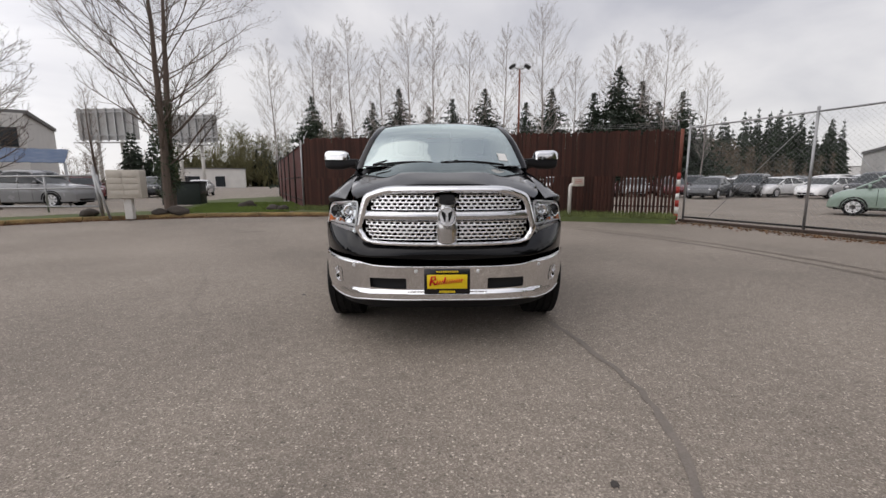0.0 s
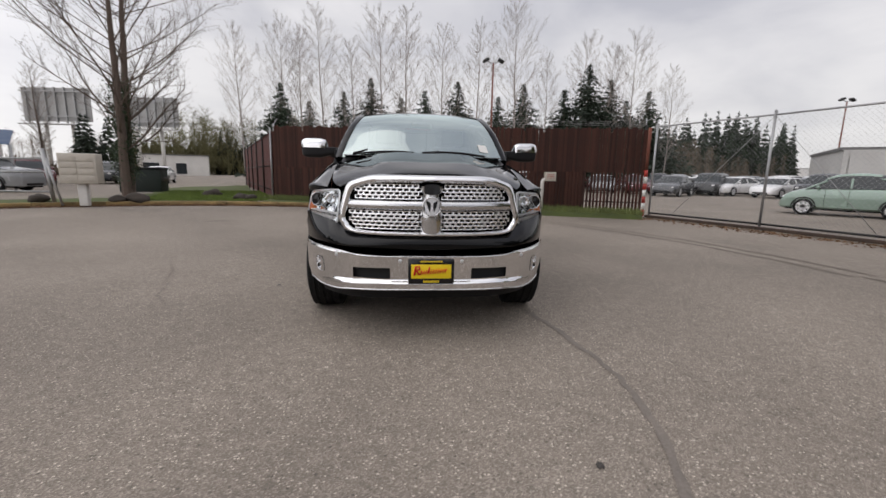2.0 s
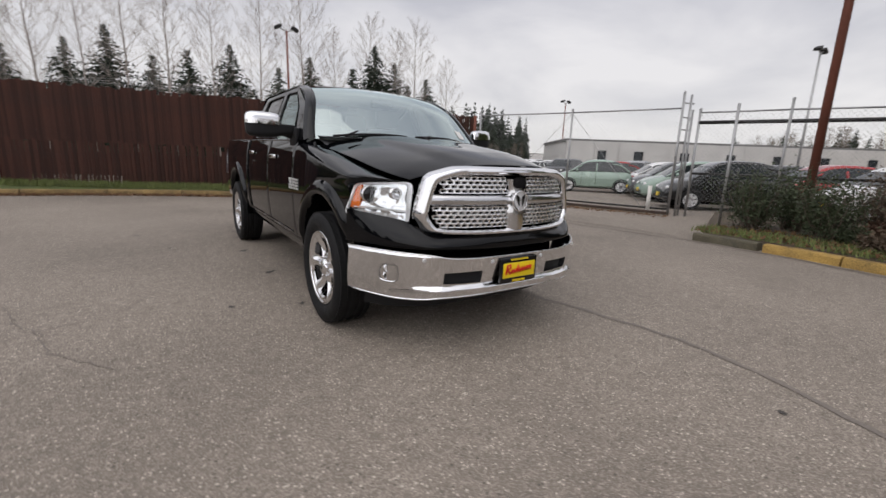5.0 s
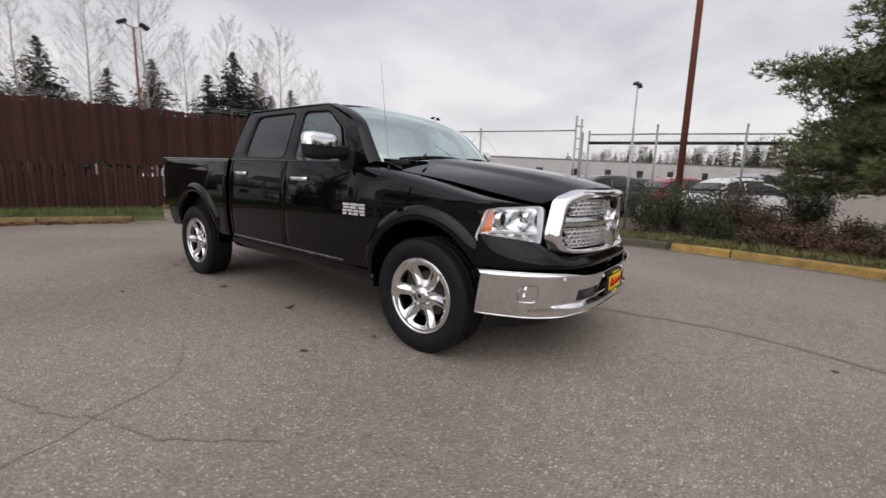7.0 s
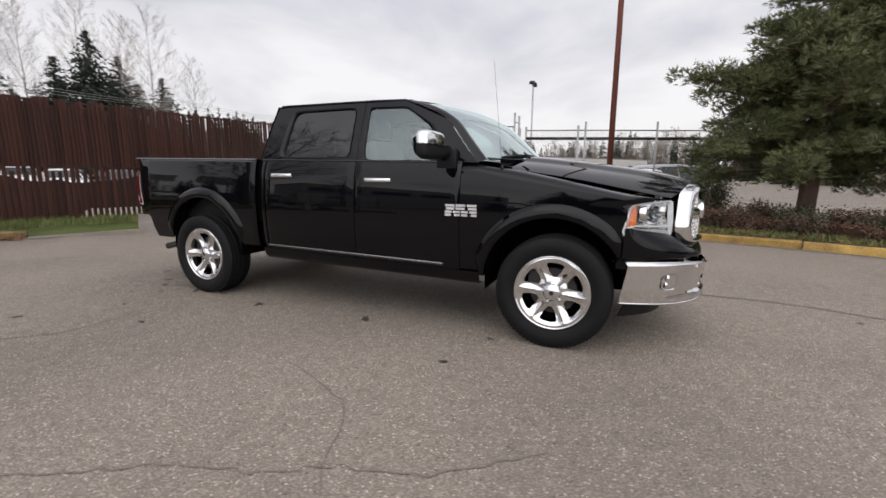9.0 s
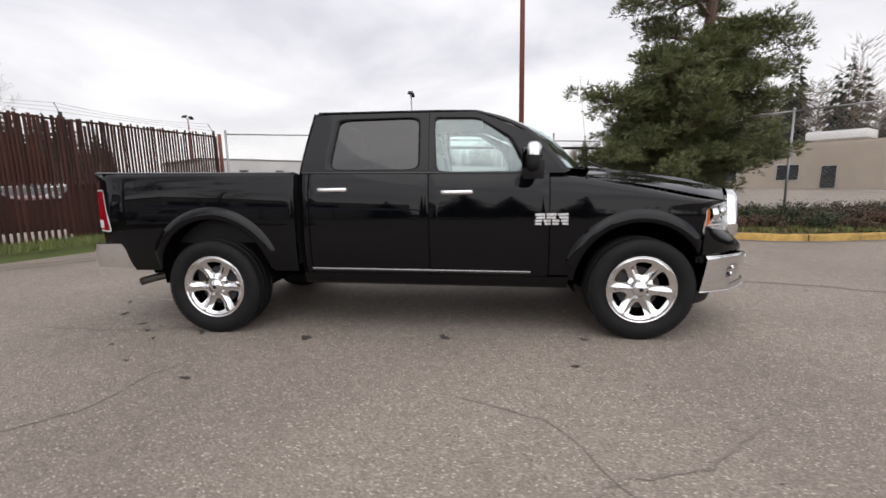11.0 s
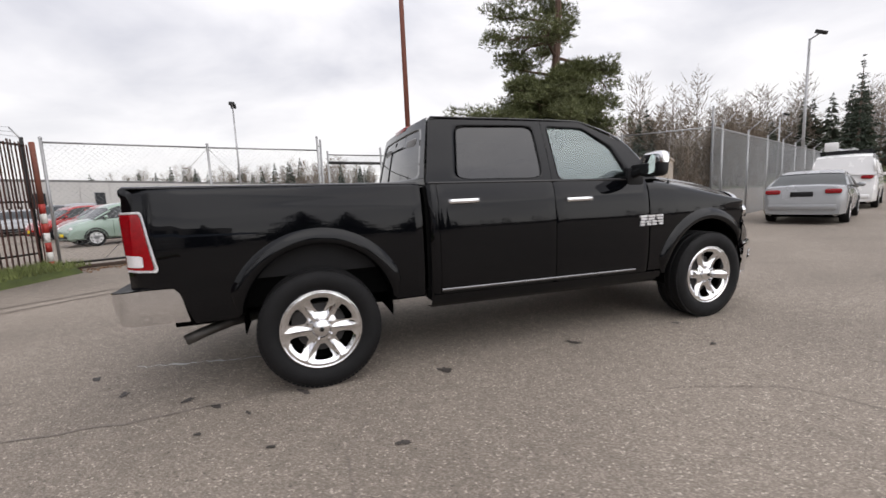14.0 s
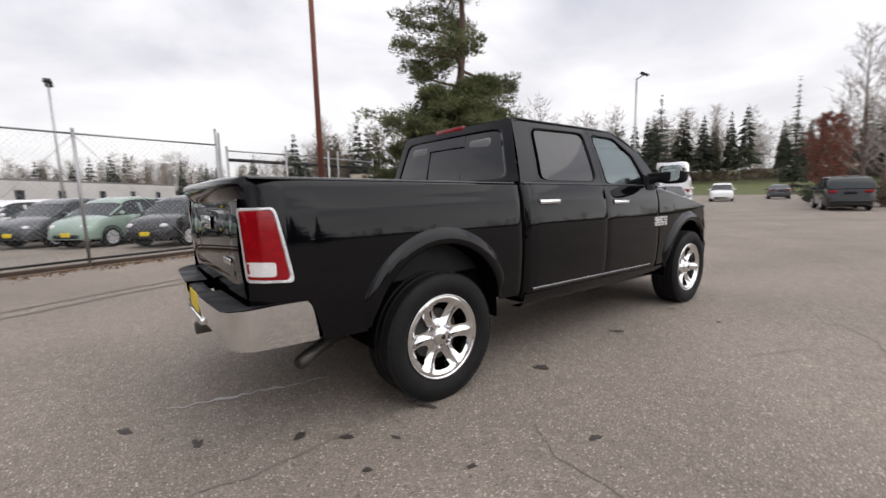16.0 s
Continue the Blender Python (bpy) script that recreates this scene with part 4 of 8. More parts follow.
def bumper_y(s):
    return -1.015 + 0.545 * (abs(s) / 0.957) ** 4.4


def front_bumper():
    def face(x, z, d=0.0):
        a = abs(x)
        t = (z - 0.37) / 0.30
        bulge = 0.050 * (1 - t) - 0.022
        k = max(0.0, min(1.0, (0.465 - z) / 0.03))
        bulge -= 0.030 * k * k * (3 - 2 * k) * max(0.0, min(1.0, (0.74 - a) / 0.1))
        if t > 0.93:
            bulge += 0.02 * (t - 0.93) / 0.07
        return Vector((x * (1 - 0.03 * max(0, 0.35 - t) * max(0.0, min(1.0, (a - 0.5) / 0.3))), bumper_y(a) + bulge + d, z))
    def top(a):
        return curve([(0, 0.630), (0.25, 0.631), (0.50, 0.637), (0.62, 0.657), (0.80, 0.668), (0.957, 0.672)], a)
    def bot(a):
        return curve([(0, 0.394), (0.25, 0.394), (0.57, 0.392), (0.75, 0.372), (0.957, 0.385)], a)
    bm = bmesh.new()
    # columns leave room for the two slots, each pierced in its own field
    def band(x0, x1, n):
        grid(bm, lambda u, v: face(x0 + (x1 - x0) * u, bot(abs(x0 + (x1 - x0) * u)) + (top(abs(x0 + (x1 - x0) * u)) - bot(abs(x0 + (x1 - x0) * u))) * v), n, 40)
    band(-0.957, -0.57, 40); band(-0.26, 0.26, 24); band(0.57, 0.957, 40)
    for sx in (-1, 1):
        o = loop_points([(sx * 0.26, 0.394), (sx * 0.57, 0.393), (sx * 0.57, top(0.57)), (sx * 0.26, top(0.26))], 30)
        i = loop_points([(sx * 0.285, 0.468), (sx * 0.545, 0.476), (sx * 0.545, 0.548), (sx * 0.285, 0.548)], 30, 3)
        ring_panel(bm, o, i, face, 10, lip=0.05)
    bmesh.ops.remove_doubles(bm, verts=bm.verts, dist=0.001)
    bmesh.ops.recalc_face_normals(bm, faces=bm.faces)
    b = part("front_bumper", bm, CHROME, truck, "chrome front bumper", smooth=30)
    # rolled upper and lower edges
    for fz, dz in ((top, 0.0), (bot, 0.0)):
        bm = bmesh.new()
        pts = [face(-0.957 + 1.914 * k / 60, fz(abs(-0.957 + 1.914 * k / 60))) for k in range(61)]
        sweep(bm, pts, 0.005, 8)
        part("rolled_edge", bm, CHROME, b)
    for sx in (-1, 1):
        bm = bmesh.new()
        i = loop_points([(sx * 0.28, 0.46), (sx * 0.55, 0.466), (sx * 0.55, 0.555), (sx * 0.28, 0.555)], 6)
        fill_panel(bm, i, lambda x, z: face(x, z, 0.048), 2)
        part("intake", bm, BLACK_PLASTIC, b, "black bumper intake")
        bm = bmesh.new()
        o = loop_points([(sx * 0.768, 0.470), (sx * 0.848, 0.474), (sx * 0.852, 0.588), (sx * 0.776, 0.596)], 8, 6)
        i = [p.lerp(sum(o, Vector((0, 0))) / len(o), 0.16) for p in o]
        ring_panel(bm, o, i, lambda x, z, d=0.0: face(x, z, d - 0.003), 1, lip=0.026)
        f = part("fog_light", bm, CHROME_SOFT, b, "recessed fog light in a satin bezel")
        bm = bmesh.new()
        fill_panel(bm, i, lambda x, z: face(x, z, 0.020), 3)
        part("fog_bowl", bm, CHROME_SOFT, f)
        for zc in (0.512, 0.560):
            bm = bmesh.new()
            lathe(bm, [(0.026, 0.0), (0.027, -0.012), (0.023, -0.016), (0.019, -0.008)], 20, "y", face(sx * 0.812, zc, 0.020))
            ring_ = part("fog_ring", bm, CHROME, f)
            bm = bmesh.new()
            lathe(bm, [(0.020, -0.006), (0.012, -0.010), (0.0004, -0.012)], 16, "y", face(sx * 0.812, zc, 0.020))
            part("fog_lens", bm, WHITE_LENS if zc > 0.53 else GLOSS_BLACK, ring_)
        bm = bmesh.new()
        o = loop_points([(sx * 0.62, 0.425), (sx * 0.80, 0.408), (sx * 0.81, 0.425), (sx * 0.64, 0.45)], 6, 2)
        fill_panel(bm, o, lambda x, z: face(x, z, -0.004), 2)
        part("lower_vent", bm, CHROME_SOFT, b)
        for x, z in ((0.215, 0.60), (0.66, 0.63)):
            bm = bmesh.new()
            p = face(sx * x, z)
            lathe(bm, [(0.013, 0.004), (0.013, -0.004), (0.010, -0.006), (0.0003, -0.006)], 14, "y", p)
            part("parking_sensor", bm, SILVER_TRIM, b)
    bm = bmesh.new()
    grid(bm, lambda u, v: ((2 * u - 1) * 0.84, bumper_y((2 * u - 1) * 0.84) + 0.20 + 0.06 * (1 - v), 0.26 + 0.16 * v), 40, 3)
    part("air_dam", solid(bm, 0.01), BLACK_PLASTIC, truck, "black plastic air dam")
    # dealer plate
    p = thing("front_plate", "", "")
    p.parent = truck
    y0 = -1.045
    bm = bmesh.new()
    box(bm, -0.160, y0, 0.447, 0.160, y0 + 0.02, 0.612, bevel=0.006)
    part("plate_frame", bm, GLOSS_BLACK, p, "black plate frame")
    bm = bmesh.new()
    box(bm, -0.139, y0 - 0.004, 0.481, 0.139, y0 + 0.002, 0.580, bevel=0.002)
    part("plate", bm, YELLOW, p, "yellow plate with red script shape")
    bm = bmesh.new()
    def stroke(pts, w):
        sweep(bm, [(x, y0 - 0.006, z) for x, z in pts], w * 1.75, 6)
    stroke([(-0.118, 0.505), (-0.108, 0.565), (-0.085, 0.568), (-0.080, 0.548), (-0.105, 0.538), (-0.082, 0.508)], 0.0042)
    stroke([(-0.075 + 0.0085 * k, 0.521 + 0.0008 * k + (0.014 if k % 2 else -0.012)) for k in range(22)], 0.0036)
    stroke([(-0.022, 0.522), (-0.012, 0.562)], 0.0036)
    part("script_shape", bm, RED_PRINT, p)
    bm = bmesh.new()
    for k in range(8):
        box(bm, -0.055 + k * 0.014, y0 - 0.002, 0.452, -0.045 + k * 0.014, y0 + 0.001, 0.467)
    tagged(part("frame_lettering", bm, YELLOW, p), kind="stuff")
    bm = bmesh.new()
    for k in range(10):
        box(bm, -0.075 + k * 0.0155, y0 - 0.002, 0.595, -0.064 + k * 0.0155, y0 + 0.001, 0.606)
    tagged(part("frame_lettering", bm, YELLOW, p), kind="stuff")


def wheel(m):
    """A chrome six-spoke wheel with its tyre; the outer face looks along -x."""
    w = thing("wheel", "", "", m=m)
    w.parent = truck
    bm = bmesh.new()
    R, B = 0.412, 0.137
    prof = [(0.272, 0.105), (0.285, 0.122), (0.32, 0.138), (0.355, 0.139), (0.385, 0.128), (0.402, 0.112), (0.409, 0.095)]
    for g in (-0.06, 0.0, 0.06):
        prof += [(R, g and 0.0 + (-g) + 0.022 or 0.022), (R - 0.011, (-g) + 0.006 + 0.012), (R - 0.011, (-g) - 0.006), (R, (-g) - 0.012)]
    prof += [(0.409, -0.095), (0.402, -0.112), (0.385, -0.128), (0.355, -0.139), (0.32, -0.138), (0.285, -0.122), (0.272, -0.105)]
    lathe(bm, [(r, h) for r, h in prof], 96, "x")
    bmesh.ops.recalc_face_normals(bm, faces=bm.faces)
    t = part("tyre", bm, RUBBER, w, "black all-season tyre")
    bm = bmesh.new()
    for k in range(80):
        a = 2 * math.pi * k / 80
        for s in (-1, 1):
            mm = Matrix.Rotation(a + (0.03 if s > 0 else 0), 4, "X")
            box(bm, s * 0.096 - 0.020, -0.0125, R - 0.014, s * 0.096 + 0.020, 0.0125, R - 0.002, mm)
    tagged(part("tread_pattern", bm, RUBBER, t), kind="stuff")
    bm = bmesh.new()
    lathe(bm, [(0.268, 0.10), (0.258, 0.09), (0.25, -0.06), (0.255, -0.105), (0.262, -0.116), (0.2705, -0.120), (0.2715, -0.110)], 72, "x")
    part("rim", bm, CHROME, w, "chrome rim")
    # pierced face: six openings between broad spokes
    def dish(r):
        return -curve([(0.0, 0.088), (0.05, 0.09), (0.085, 0.082), (0.12, 0.070), (0.17, 0.074), (0.21, 0.092), (0.245, 0.112), (0.262, 0.110)], r)
    bm = bmesh.new()
    for k in range(6):
        a0 = 2 * math.pi * k / 6 + radians(90)
        h = math.pi / 6
        o = loop_points([(0.062, -h), (0.150, -h), (0.262, -h), (0.262, h), (0.150, h), (0.062, h)], 10)
        i = loop_points([(0.112, -0.14), (0.150, -0.265), (0.220, -0.315), (0.220, 0.315), (0.150, 0.265), (0.112, 0.14)], 10, 5)
        def place(r, a, d=0.0):
            # a ridge runs down each spoke
            edge = 1 - min(1.0, abs(a) / h)
            ridge = 0.020 * max(0.0, 1 - edge / 0.42) ** 1.5 * math.sin(math.pi * min(1.0, max(0.0, (r - 0.06) / 0.2)))
            return Vector((dish(r) - ridge + d, r * math.cos(a0 + a), r * math.sin(a0 + a)))
        ring_panel(bm, o, i, place, 8, lip=0.06)
    bmesh.ops.remove_doubles(bm, verts=bm.verts, dist=0.0005)
    bmesh.ops.recalc_face_normals(bm, faces=bm.faces)
    part("spoke_face", bm, CHROME, w, "chrome six-spoke wheel face", smooth=40)
    bm = bmesh.new()
    lathe(bm, [(0.064, -0.088), (0.062, -0.100), (0.045, -0.106), (0.036, -0.112), (0.0003, -0.114)], 32, "x")
    c = part("hub_cap", bm, CHROME, w)
    bm = bmesh.new()
    lathe(bm, [(0.016, -0.1125), (0.016, -0.116), (0.0003, -0.117)], 24, "x")
    part("hub_emblem", bm, GLOSS_BLACK, c)
    for k in range(5):
        a = 2 * math.pi * k / 5
        bm = bmesh.new()
        y, z = 0.076 * math.cos(a), 0.076 * math.sin(a)
        tube(bm, (-0.075, y, z), (-0.104, y, z), 0.011, 0.009, 6)
        part("wheel_nut", bm, CHROME_SOFT, w)
    bm = bmesh.new()
    lathe(bm, [(0.05, -0.03), (0.168, -0.03), (0.170, -0.02), (0.170, 0.0), (0.05, 0.0)], 40, "x")
    box(bm, -0.05, 0.09, 0.02, 0.03, 0.19, 0.13, bevel=0.012)
    part("brake_disc", bm, BRAKE, w, "bare cast-iron brake disc and caliper")
    bm = bmesh.new()
    lathe(bm, [(0.255, 0.03), (0.0003, 0.03)], 32, "x")
    part("wheel_back", bm, DARK, w)
    return w


def mirror(sx):
    m = thing("wing_mirror", "", "")
    m.parent = truck
    bm = bmesh.new()
    def shell(u, v):
        a, b = 2 * math.pi * u, math.pi * (v - 0.5)
        e = lambda t, p: math.copysign(abs(t) ** p, t)
        x = e(math.cos(a), 0.32) * e(math.cos(b), 0.4)
        z = e(math.sin(a), 0.45) * e(math.cos(b), 0.4)
        y = e(math.sin(b), 0.7)
        # the shell thins to a broad arm towards the door
        t = max(0.0, min(1.0, (0.1 - x) / 0.6))
        t = t * t * (3 - 2 * t)
        zz = z * 0.22 if z > 0 else z * (0.92 - 0.25 * t)
        return (sx * (1.088 + 0.200 * x), 0.875 + (0.062 if y < 0 else 0.05 - 0.02 * t) * y + 0.02 * x, 1.443 + 0.104 * zz + 0.004 * x)
    grid(bm, shell, 48, 16, True)
    bmesh.ops.remove_doubles(bm, verts=bm.verts, dist=0.0005)
    bmesh.ops.recalc_face_normals(bm, faces=bm.faces)
    body = part("mirror_shell", bm, BLACK_PLASTIC, m, "black mirror shell")
    bm = bmesh.new()
    def cap(u, v):
        a, b = math.pi * (0.0 + 1.0 * u), math.pi * (0.88 * v - 0.5)
        e = lambda t, p: math.copysign(abs(t) ** p, t)
        x = e(math.cos(a), 0.45) * e(math.cos(b), 0.5)
        z = e(math.sin(a), 0.5) * e(math.cos(b), 0.5)
        y = e(math.sin(b), 0.7)
        return (sx * (1.152 + 0.140 * x), 0.873 + (0.066 if y < 0 else 0.050) * y + 0.02 * x, 1.452 + 0.100 * z + 0.004 * x)
    grid(bm, cap, 24, 16)
    part("mirror_cap", solid(bm, 0.002), CHROME, m, "chrome mirror cap")
    bm = bmesh.new()
    o = loop_points([(1.01, 1.37), (1.24, 1.375), (1.25, 1.525), (1.01, 1.52)], 8, 3)
    fill_panel(bm, o, lambda s, z: Vector((sx * s, 0.922 + 0.05 * (s - 1.125) / 0.148, z)), 2)
    part("mirror_glass", bm, CHROME, m, "mirror glass")
    bm = bmesh.new()
    sweep(bm, [(sx * 0.885, 0.87, 1.375), (sx * 0.93, 0.865, 1.385), (sx * 1.0, 0.868, 1.405), (sx * 1.06, 0.87, 1.42)], 0.038, 10)
    box(bm, sx * 0.905 - 0.025, 0.76, 1.285, sx * 0.905 + 0.025, 0.93, 1.44, bevel=0.018)
    part("mirror_arm", bm, BLACK_PLASTIC, m)


def handle(sx, y0, y1, z):
    s = side((y0 + y1) / 2, z)
    bm = bmesh.new()
    o = loop_points([(y0 - 0.012, z - 0.026), (y1 + 0.012, z - 0.026), (y1 + 0.012, z + 0.026), (y0 - 0.012, z + 0.026)], 8, 2)
    fill_panel(bm, o, lambda y, zz: Vector((sx * (side(y, zz) + 0.003 - 0.02 * max(0, 1 - abs(y - (y0 + y1) / 2) / 0.1)), y, zz)), 4)
    h = part("door_handle", bm, GLOSS_BLACK, truck)
    bm = bmesh.new()
    pts = [(sx * (s - 0.004), y0, z), (sx * (s + 0.022), y0 + 0.03, z + 0.002), (sx * (s + 0.028), (y0 + y1) / 2, z + 0.003), (sx * (s + 0.022), y1 - 0.03, z + 0.002), (sx * (s - 0.004), y1, z)]
    grid(bm, lambda u, v: Vector((sx * (s + 0.006 + 0.022 * math.sin(math.pi * u) ** 0.35 + 0.005 * math.cos(2 * math.pi * v)), y0 + (y1 - y0) * u, z + 0.017 * math.sin(2 * math.pi * v))), 16, 10)
    part("handle_bar", bm, CHROME, h, "chrome door handle")


def badge(sx):
    """Two rows of raised chrome bars in place of the lettering."""
    bm = bmesh.new()
    ys = lambda k: (0.575 + k) if sx < 0 else (0.575 + k)
    for row, z0, z1, n in ((0, 0.979, 1.021, 3), (1, 0.931, 0.972, 4)):
        for k in range(n):
            w = 0.268 / n
            a = 0.578 + k * w
            b = a + w - 0.012
            s = side(a, z0) + 0.001
            zm = (z0 + z1) / 2
            for (c, d, e, f) in ((a, b, zm + 0.003, z1), (a + 0.006 * (k % 2), b - 0.010 * ((k + 1) % 2), z0, zm - 0.003)):
                box(bm, sx * s - 0.006, c, e, sx * s + 0.006, d, f)
            part("badge_piece", bm, SILVER_TRIM, truck, "raised chrome badge piece")
            bm = bmesh.new()
    bm.free()


def taillight(sx):
    t = thing("taillight", "", "")
    t.parent = truck
    # the lamp wraps from the side round the rear corner; u runs along that way
    def at(u, z, d=0.0):
        k = 1 - (z - 0.90) / 0.36
        y = 4.500 - 0.035 * k + (0.165 + 0.02 * k) * min(1, u / 0.85)
        s = side(min(y, 4.655), z) + 0.006 + d
        if u > 0.85:
            s -= (u - 0.85) * 0.45
            y += 0.004
        return Vector((sx * s, y + 0.4 * d, z))
    loop = loop_points([(0.0, 0.895), (1.0, 0.905), (1.0, 1.262), (0.14, 1.262)], 14, 2)
    c = sum(loop, Vector((0, 0))) / len(loop)
    inner = [Vector((p.x + (c.x - p.x) * 0.18, p.y + (c.y - p.y) * 0.08)) for p in loop]
    bm = bmesh.new()
    ring_panel(bm, loop, inner, lambda a, b, d=0.0: at(a, b, 0.004 - d), 2, lip=0.006)
    part("lamp_trim", bm, SILVER_TRIM, t, "pale silver lamp trim")
    bm = bmesh.new()
    fill_panel(bm, inner, lambda a, b: at(a, b, 0.006), 8)
    part("lamp_lens", bm, RED_LENS, t, "deep red tail lamp lens")
    bm = bmesh.new()
    fill_panel(bm, loop_points([(0.36, 0.93), (0.90, 0.935), (0.90, 1.005), (0.33, 1.0)], 6, 1), lambda a, b: at(a, b, 0.010), 3)
    part("reversing_lens", bm, WHITE_LENS, t, "white reversing lens")
    bm = bmesh.new()
    for z in (1.05, 1.11, 1.17, 1.215):
        grid(bm, lambda u, v: at(0.25 + 0.65 * u, z + 0.006 * v, 0.0085), 10, 1)
    part("lens_ribs", bm, RED_LENS, t)


def tail():
    # tailgate with its rolled spoiler lip
    bm = bmesh.new()
    def fn(u, v):
        x = (2 * u - 1) * 0.755
        z = 0.80 + 0.555 * v
        y = 4.660 - 0.012 * abs(2 * u - 1) ** 4 + 0.02 * math.sin(math.pi * v)
        if 0.16 < v < 0.86 and abs(x) < 0.62:
            y -= 0.008
        return (x, y, z)
    grid(bm, fn, 40, 30)
    tg = part("tailgate", solid(bm, 0.05), PAINT, truck, "glossy black tailgate")
    bm = bmesh.new()
    pr = [(4.668, 1.285), (4.705, 1.318), (4.730, 1.362), (4.732, 1.395), (4.70, 1.412), (4.63, 1.408), (4.60, 1.400), (4.60, 1.29)]
    def lip(u, v):
        y, z = pr[round(v * 7)]
        x = 2 * u - 1
        return (x * 0.845, y - 0.07 * abs(x) ** 5, z)
    rows = grid(bm, lip, 30, 7)
    bm.faces.new(rows[0]); bm.faces.new(rows[-1])
    part("spoiler_lip", bm, PAINT, tg, smooth=40)
    bm = bmesh.new()
    box(bm, -0.14, 4.672, 1.13, 0.14, 4.69, 1.21, bevel=0.01)
    part("tailgate_handle", bm, CHROME, tg, "chrome tailgate handle")
    bm = bmesh.new()
    for k in range(4):
        box(bm, -0.60 + k * 0.045, 4.672, 0.96, -0.565 + k * 0.045, 4.682, 0.995, bevel=0.003)
    part("tailgate_badge", bm, CHROME, tg)
    # load bed
    bm = bmesh.new()
    box(bm, -0.82, 2.84, 0.78, 0.82, 4.62, 0.80)
    box(bm, -0.83, 2.84, 0.78, -0.80, 4.62, 1.37); box(bm, 0.80, 2.84, 0.78, 0.83, 4.62, 1.37)
    box(bm, -0.86, 2.815, 0.60, 0.86, 2.84, 1.365)
    part("load_bed", bm, BLACK_PLASTIC, truck, "black lined load bed")
    # rear bumper: chrome wings and a stepped middle
    def wrap(a, z, d=0.0):
        # a: 0 at the side's front end, 1 at the middle of the back
        t = (z - 0.555) / 0.225
        b = 0.005 * math.sin(math.pi * min(1, max(0, t)))
        y0 = 4.385 - 0.04 * (1 - t)
        if a < 0.3:
            s, y = 0.944, y0 + (4.62 - y0) * a / 0.3
        elif a < 0.6:
            q = radians(82) * (a - 0.3) / 0.3
            s, y = 0.944 - 0.165 * (1 - math.cos(q)), 4.62 + 0.165 * math.sin(q)
        else:
            s, y = 0.796 + (0.24 - 0.796) * (a - 0.6) / 0.4, 4.783 + 0.020 * (a - 0.6) / 0.4
        k = max(0.0, min(1.0, (a - 0.25) / 0.3))
        k = k * k * (3 - 2 * k)
        return (s + b * (1 - k) - 0.022 * (1 - t) * (1 - k) - d, y + b * k - 0.03 * (1 - t) * k - d, z)
    for sx in (-1, 1):
        bm = bmesh.new()
        def fn(u, v):
            top = curve([(0, 0.785), (0.25, 0.788), (0.5, 0.776), (0.7, 0.764), (1.0, 0.762)], u)
            bot = curve([(0, 0.565), (0.3, 0.573), (1.0, 0.60)], u)
            p = wrap(u, bot + (top - bot) * v)
            return (sx * p[0], p[1], p[2])
        grid(bm, fn, 40, 14)
        bmesh.ops.recalc_face_normals(bm, faces=bm.faces)
        rb = part("rear_bumper", solid(bm, 0.004), CHROME, truck, "chrome rear bumper end", smooth=30)
        bm = bmesh.new()
        grid(bm, lambda u, v: (lambda p: (sx * (p[0] + (0.0 - 0.02) * 0 - (0.13 * v if u < 0.45 else 0.02 * v)), p[1] - (0.0 if u < 0.25 else 0.13 * v), lerp([(0, 0.787), (0.25, 0.792), (0.5, 0.777), (0.62, 0.764), (1.0, 0.764)], u) + 0.004))(wrap(u, 0.78)), 30, 4)
        part("step_pad", bm, BLACK_PLASTIC, rb, "ribbed black step pad")
    bm = bmesh.new()
    box(bm, -0.245, 4.70, 0.60, 0.245, 4.785, 0.755, bevel=0.012)
    mid = part("bumper_middle", bm, BLACK_PLASTIC, truck)
    bm = bmesh.new()
    box(bm, -0.255, 4.72, 0.575, 0.255, 4.802, 0.618, bevel=0.012)
    part("bumper_lip", bm, CHROME, mid)
    bm = bmesh.new()
    box(bm, -0.15, 4.783, 0.63, 0.15, 4.790, 0.745, bevel=0.002)
    part("rear_plate", bm, YELLOW, mid, "yellow rear plate")
    bm = bmesh.new()
    box(bm, -0.035, 4.60, 0.47, 0.035, 4.80, 0.54, bevel=0.006)
    box(bm, -0.05, 4.50, 0.46, 0.05, 4.62, 0.55, bevel=0.006)
    part("tow_hitch", bm, STEEL_DARK, truck, "black tow hitch receiver")
    bm = bmesh.new()
    sweep(bm, [(-0.58, 3.95, 0.48), (-0.66, 4.17, 0.465), (-0.735, 4.32, 0.435), (-0.785, 4.42, 0.408)], 0.036, 12)
    part("exhaust_pipe", bm, STEEL_DARK, truck, "dark steel exhaust pipe")


